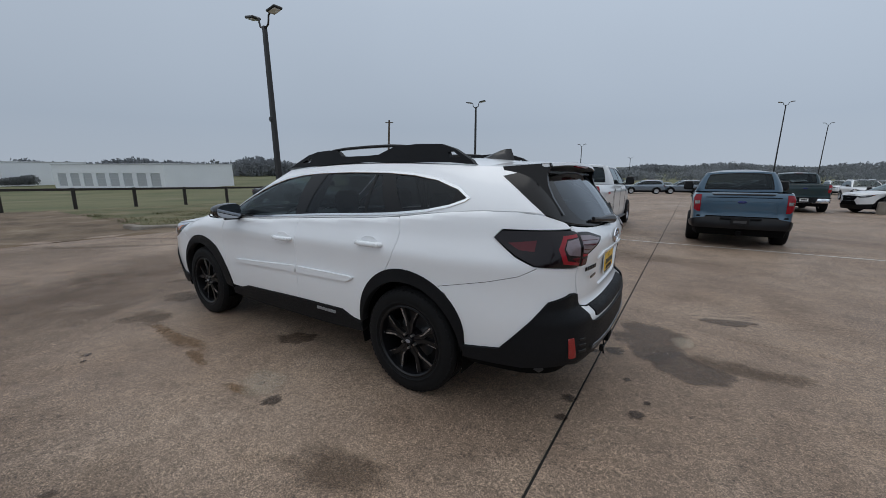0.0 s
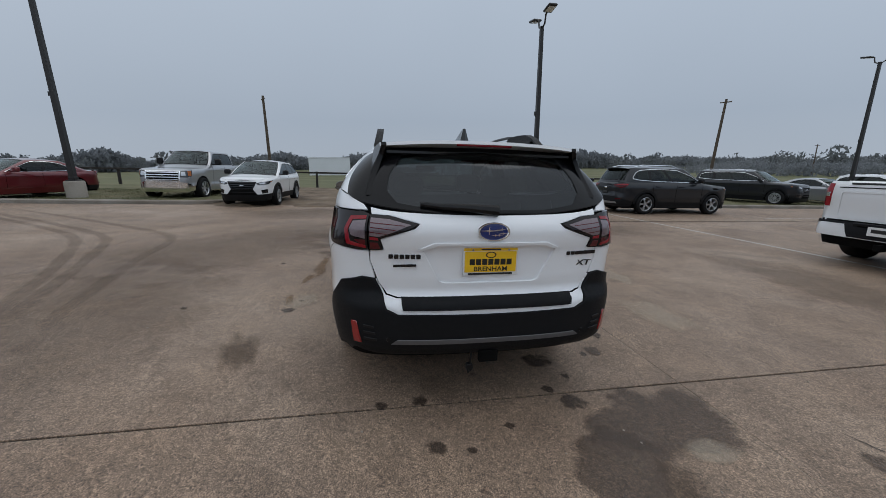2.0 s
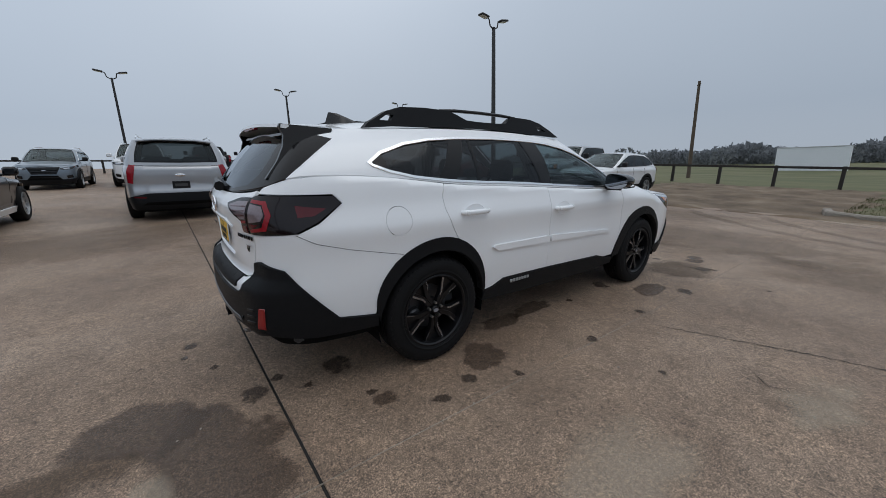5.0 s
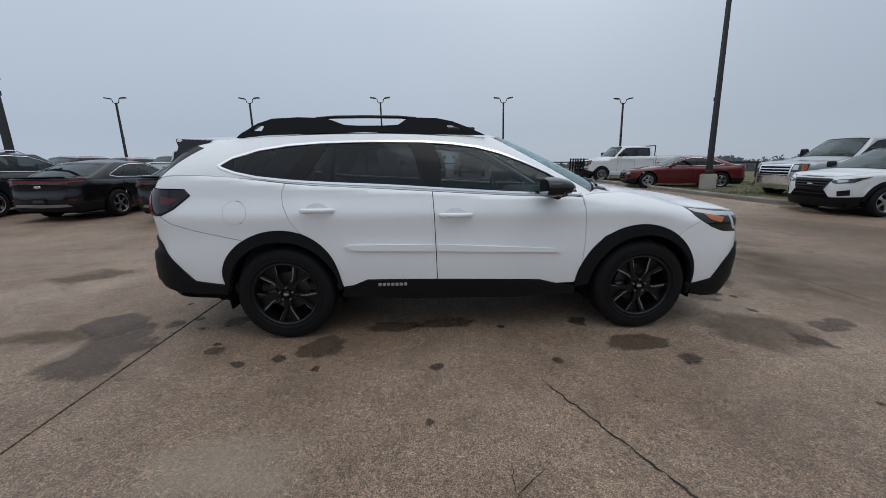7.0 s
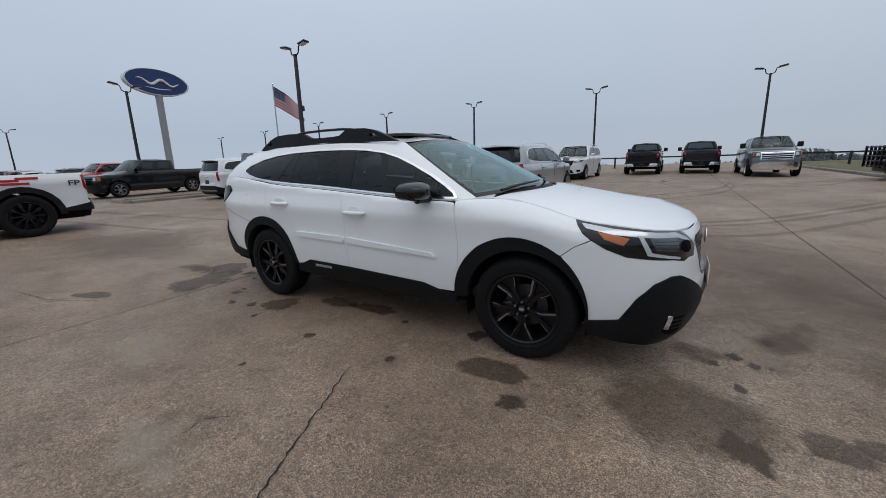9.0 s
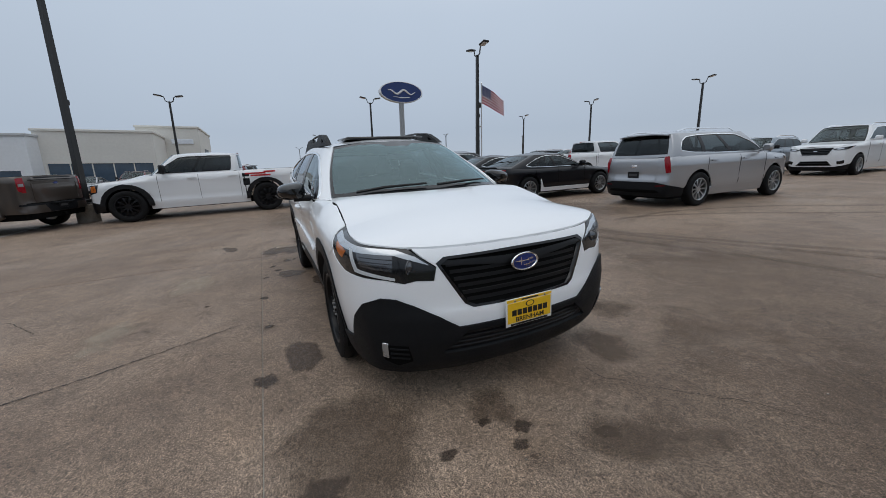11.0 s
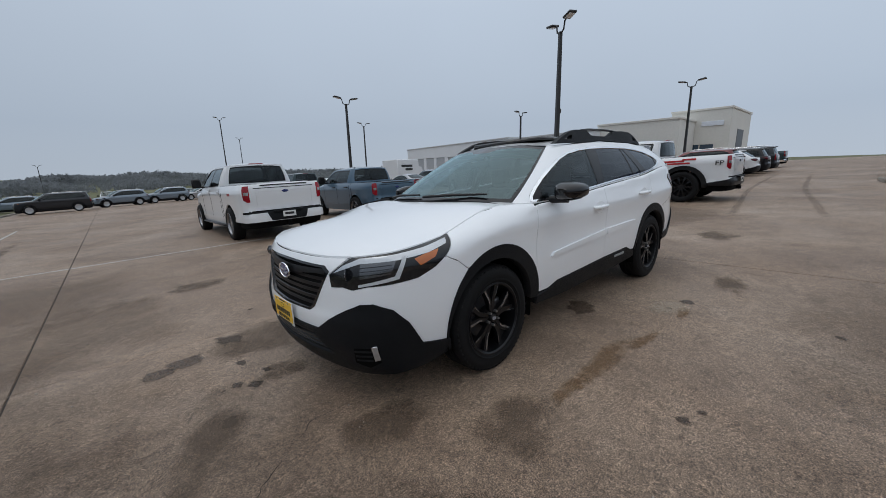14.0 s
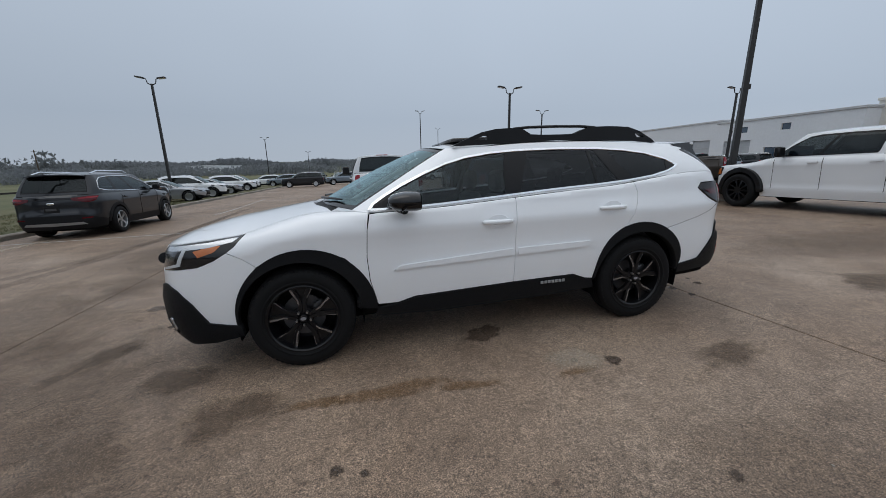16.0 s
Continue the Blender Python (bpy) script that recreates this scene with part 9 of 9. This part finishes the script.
def woods(name, label, a0, a1, r0, r1, count, h0, h1, base, material, seed):
    """A far belt of trees: trunks and ragged clumps of twigs, between two bearings and two distances."""
    rnd = random.Random(seed)
    vs, fs = [], []
    for _ in range(count):
        a, r = radians(rnd.uniform(a0, a1)), rnd.uniform(r0, r1)
        x, y = r * math.cos(a), r * math.sin(a)
        k = 0.65 + 0.6 * (noise.noise(Vector((a * 9 + seed, 0, 0))) + 0.5)
        h = rnd.uniform(h0, h1) * k
        w = h * rnd.uniform(0.28, 0.5)
        o = len(vs)
        vs += [(x - 0.2, y, base), (x + 0.2, y, base), (x, y + 0.2, base), (x, y, base + h * 0.8)]
        fs += [(o, o + 1, o + 3), (o + 1, o + 2, o + 3), (o + 2, o, o + 3)]
        for _ in range(44):
            t = rnd.uniform(0, 1)
            cz = base + h * (0.08 + 0.84 * t)
            sp_ = w * math.sqrt(max(0.05, 1 - (2 * t - 0.85) ** 2 * 0.8))
            cx, cy = x + rnd.uniform(-1, 1) * sp_, y + rnd.uniform(-1, 1) * sp_
            s = rnd.uniform(0.4, 1.0) * h * 0.13
            o = len(vs)
            for _ in range(4):
                vs.append((cx + rnd.uniform(-s, s), cy + rnd.uniform(-s, s), cz + rnd.uniform(-s, s) * 1.4))
            fs += [(o, o + 1, o + 2), (o, o + 2, o + 3)]
    me = bpy.data.meshes.new(name)
    me.from_pydata(vs, [], fs)
    me.materials.append(material)
    tagged(new(name, me), label, "woods", kind="stuff")


woods("far_woods", "leafless woods on the skyline, mist painted into their grey", 140, 262, 210, 300, 3100, 6.0, 9.0, -2.6, HAZED_WOODS, 1)
woods("far_woods", "leafless woods on the skyline, mist painted into their grey", 92, 140, 250, 340, 1500, 4.2, 6.6, -2.9, HAZIER_WOODS, 8)
woods("far_woods", "scrub below the skyline, paled by mist in its colour", 55, 138, 125, 240, 2300, 2.2, 3.8, -2.9, HAZIER_WOODS, 9)
woods("far_woods", "evergreens among the leafless woods, greyed with painted haze", 120, 250, 200, 270, 300, 4, 8.5, -2.6, HAZED_EVERGREEN, 2)
woods("far_woods", "leafless woods on the skyline, mist painted into their grey", 20, 95, 260, 380, 1500, 4.5, 6.5, -2.7, HAZIER_WOODS, 3)
woods("far_woods", "a few scattered bushes beyond the far fence", 262, 345, 150, 300, 90, 2.5, 5, 0.6, HAZED_WOODS, 5)
woods("far_hedge", "dark clipped hedge by the far warehouse", 172, 178, 128, 131, 160, 2.0, 2.6, -2.1, HAZED_EVERGREEN, 6)

# ---------- the slabs of the lot ----------


def slab_mesh(w, d):
    return Geo().box(-w / 2 + 0.0075, w / 2 - 0.0075, -d / 2 + 0.003, d / 2 - 0.003, -0.045, 0.0, 0.003).mesh("slab")


def build_slabs():
    xs = [LOT_X0] + [x for x in X_JOINTS if LOT_X0 + 0.5 < x < LOT_X1] + [LOT_X1]
    ys = [LOT_Y0] + [y for y in Y_JOINTS if LOT_Y0 + 0.5 < y < LOT_Y1] + [LOT_Y1]
    made = {}
    for x0, x1 in zip(xs, xs[1:]):
        for y0, y1 in zip(ys, ys[1:]):
            k = (round(x1 - x0, 3), round(y1 - y0, 3))
            if k not in made:
                made[k] = slab_mesh(*k)
                made[k].materials.append(CONCRETE)
            ob = new("slab", made[k])
            ob.parent = pavement
            ob.matrix_basis = pose((x0 + x1) / 2, (y0 + y1) / 2, 0)


build_slabs()
for y in Y_JOINTS:
    if abs(y) < 16:
        part("joint_filler", Geo().box(LOT_X0, 30.0, y - 0.0028, y + 0.0028, -0.0098, -0.0035, 0.0004), KERB, pavement, "pale dusty filler in a sawn joint")
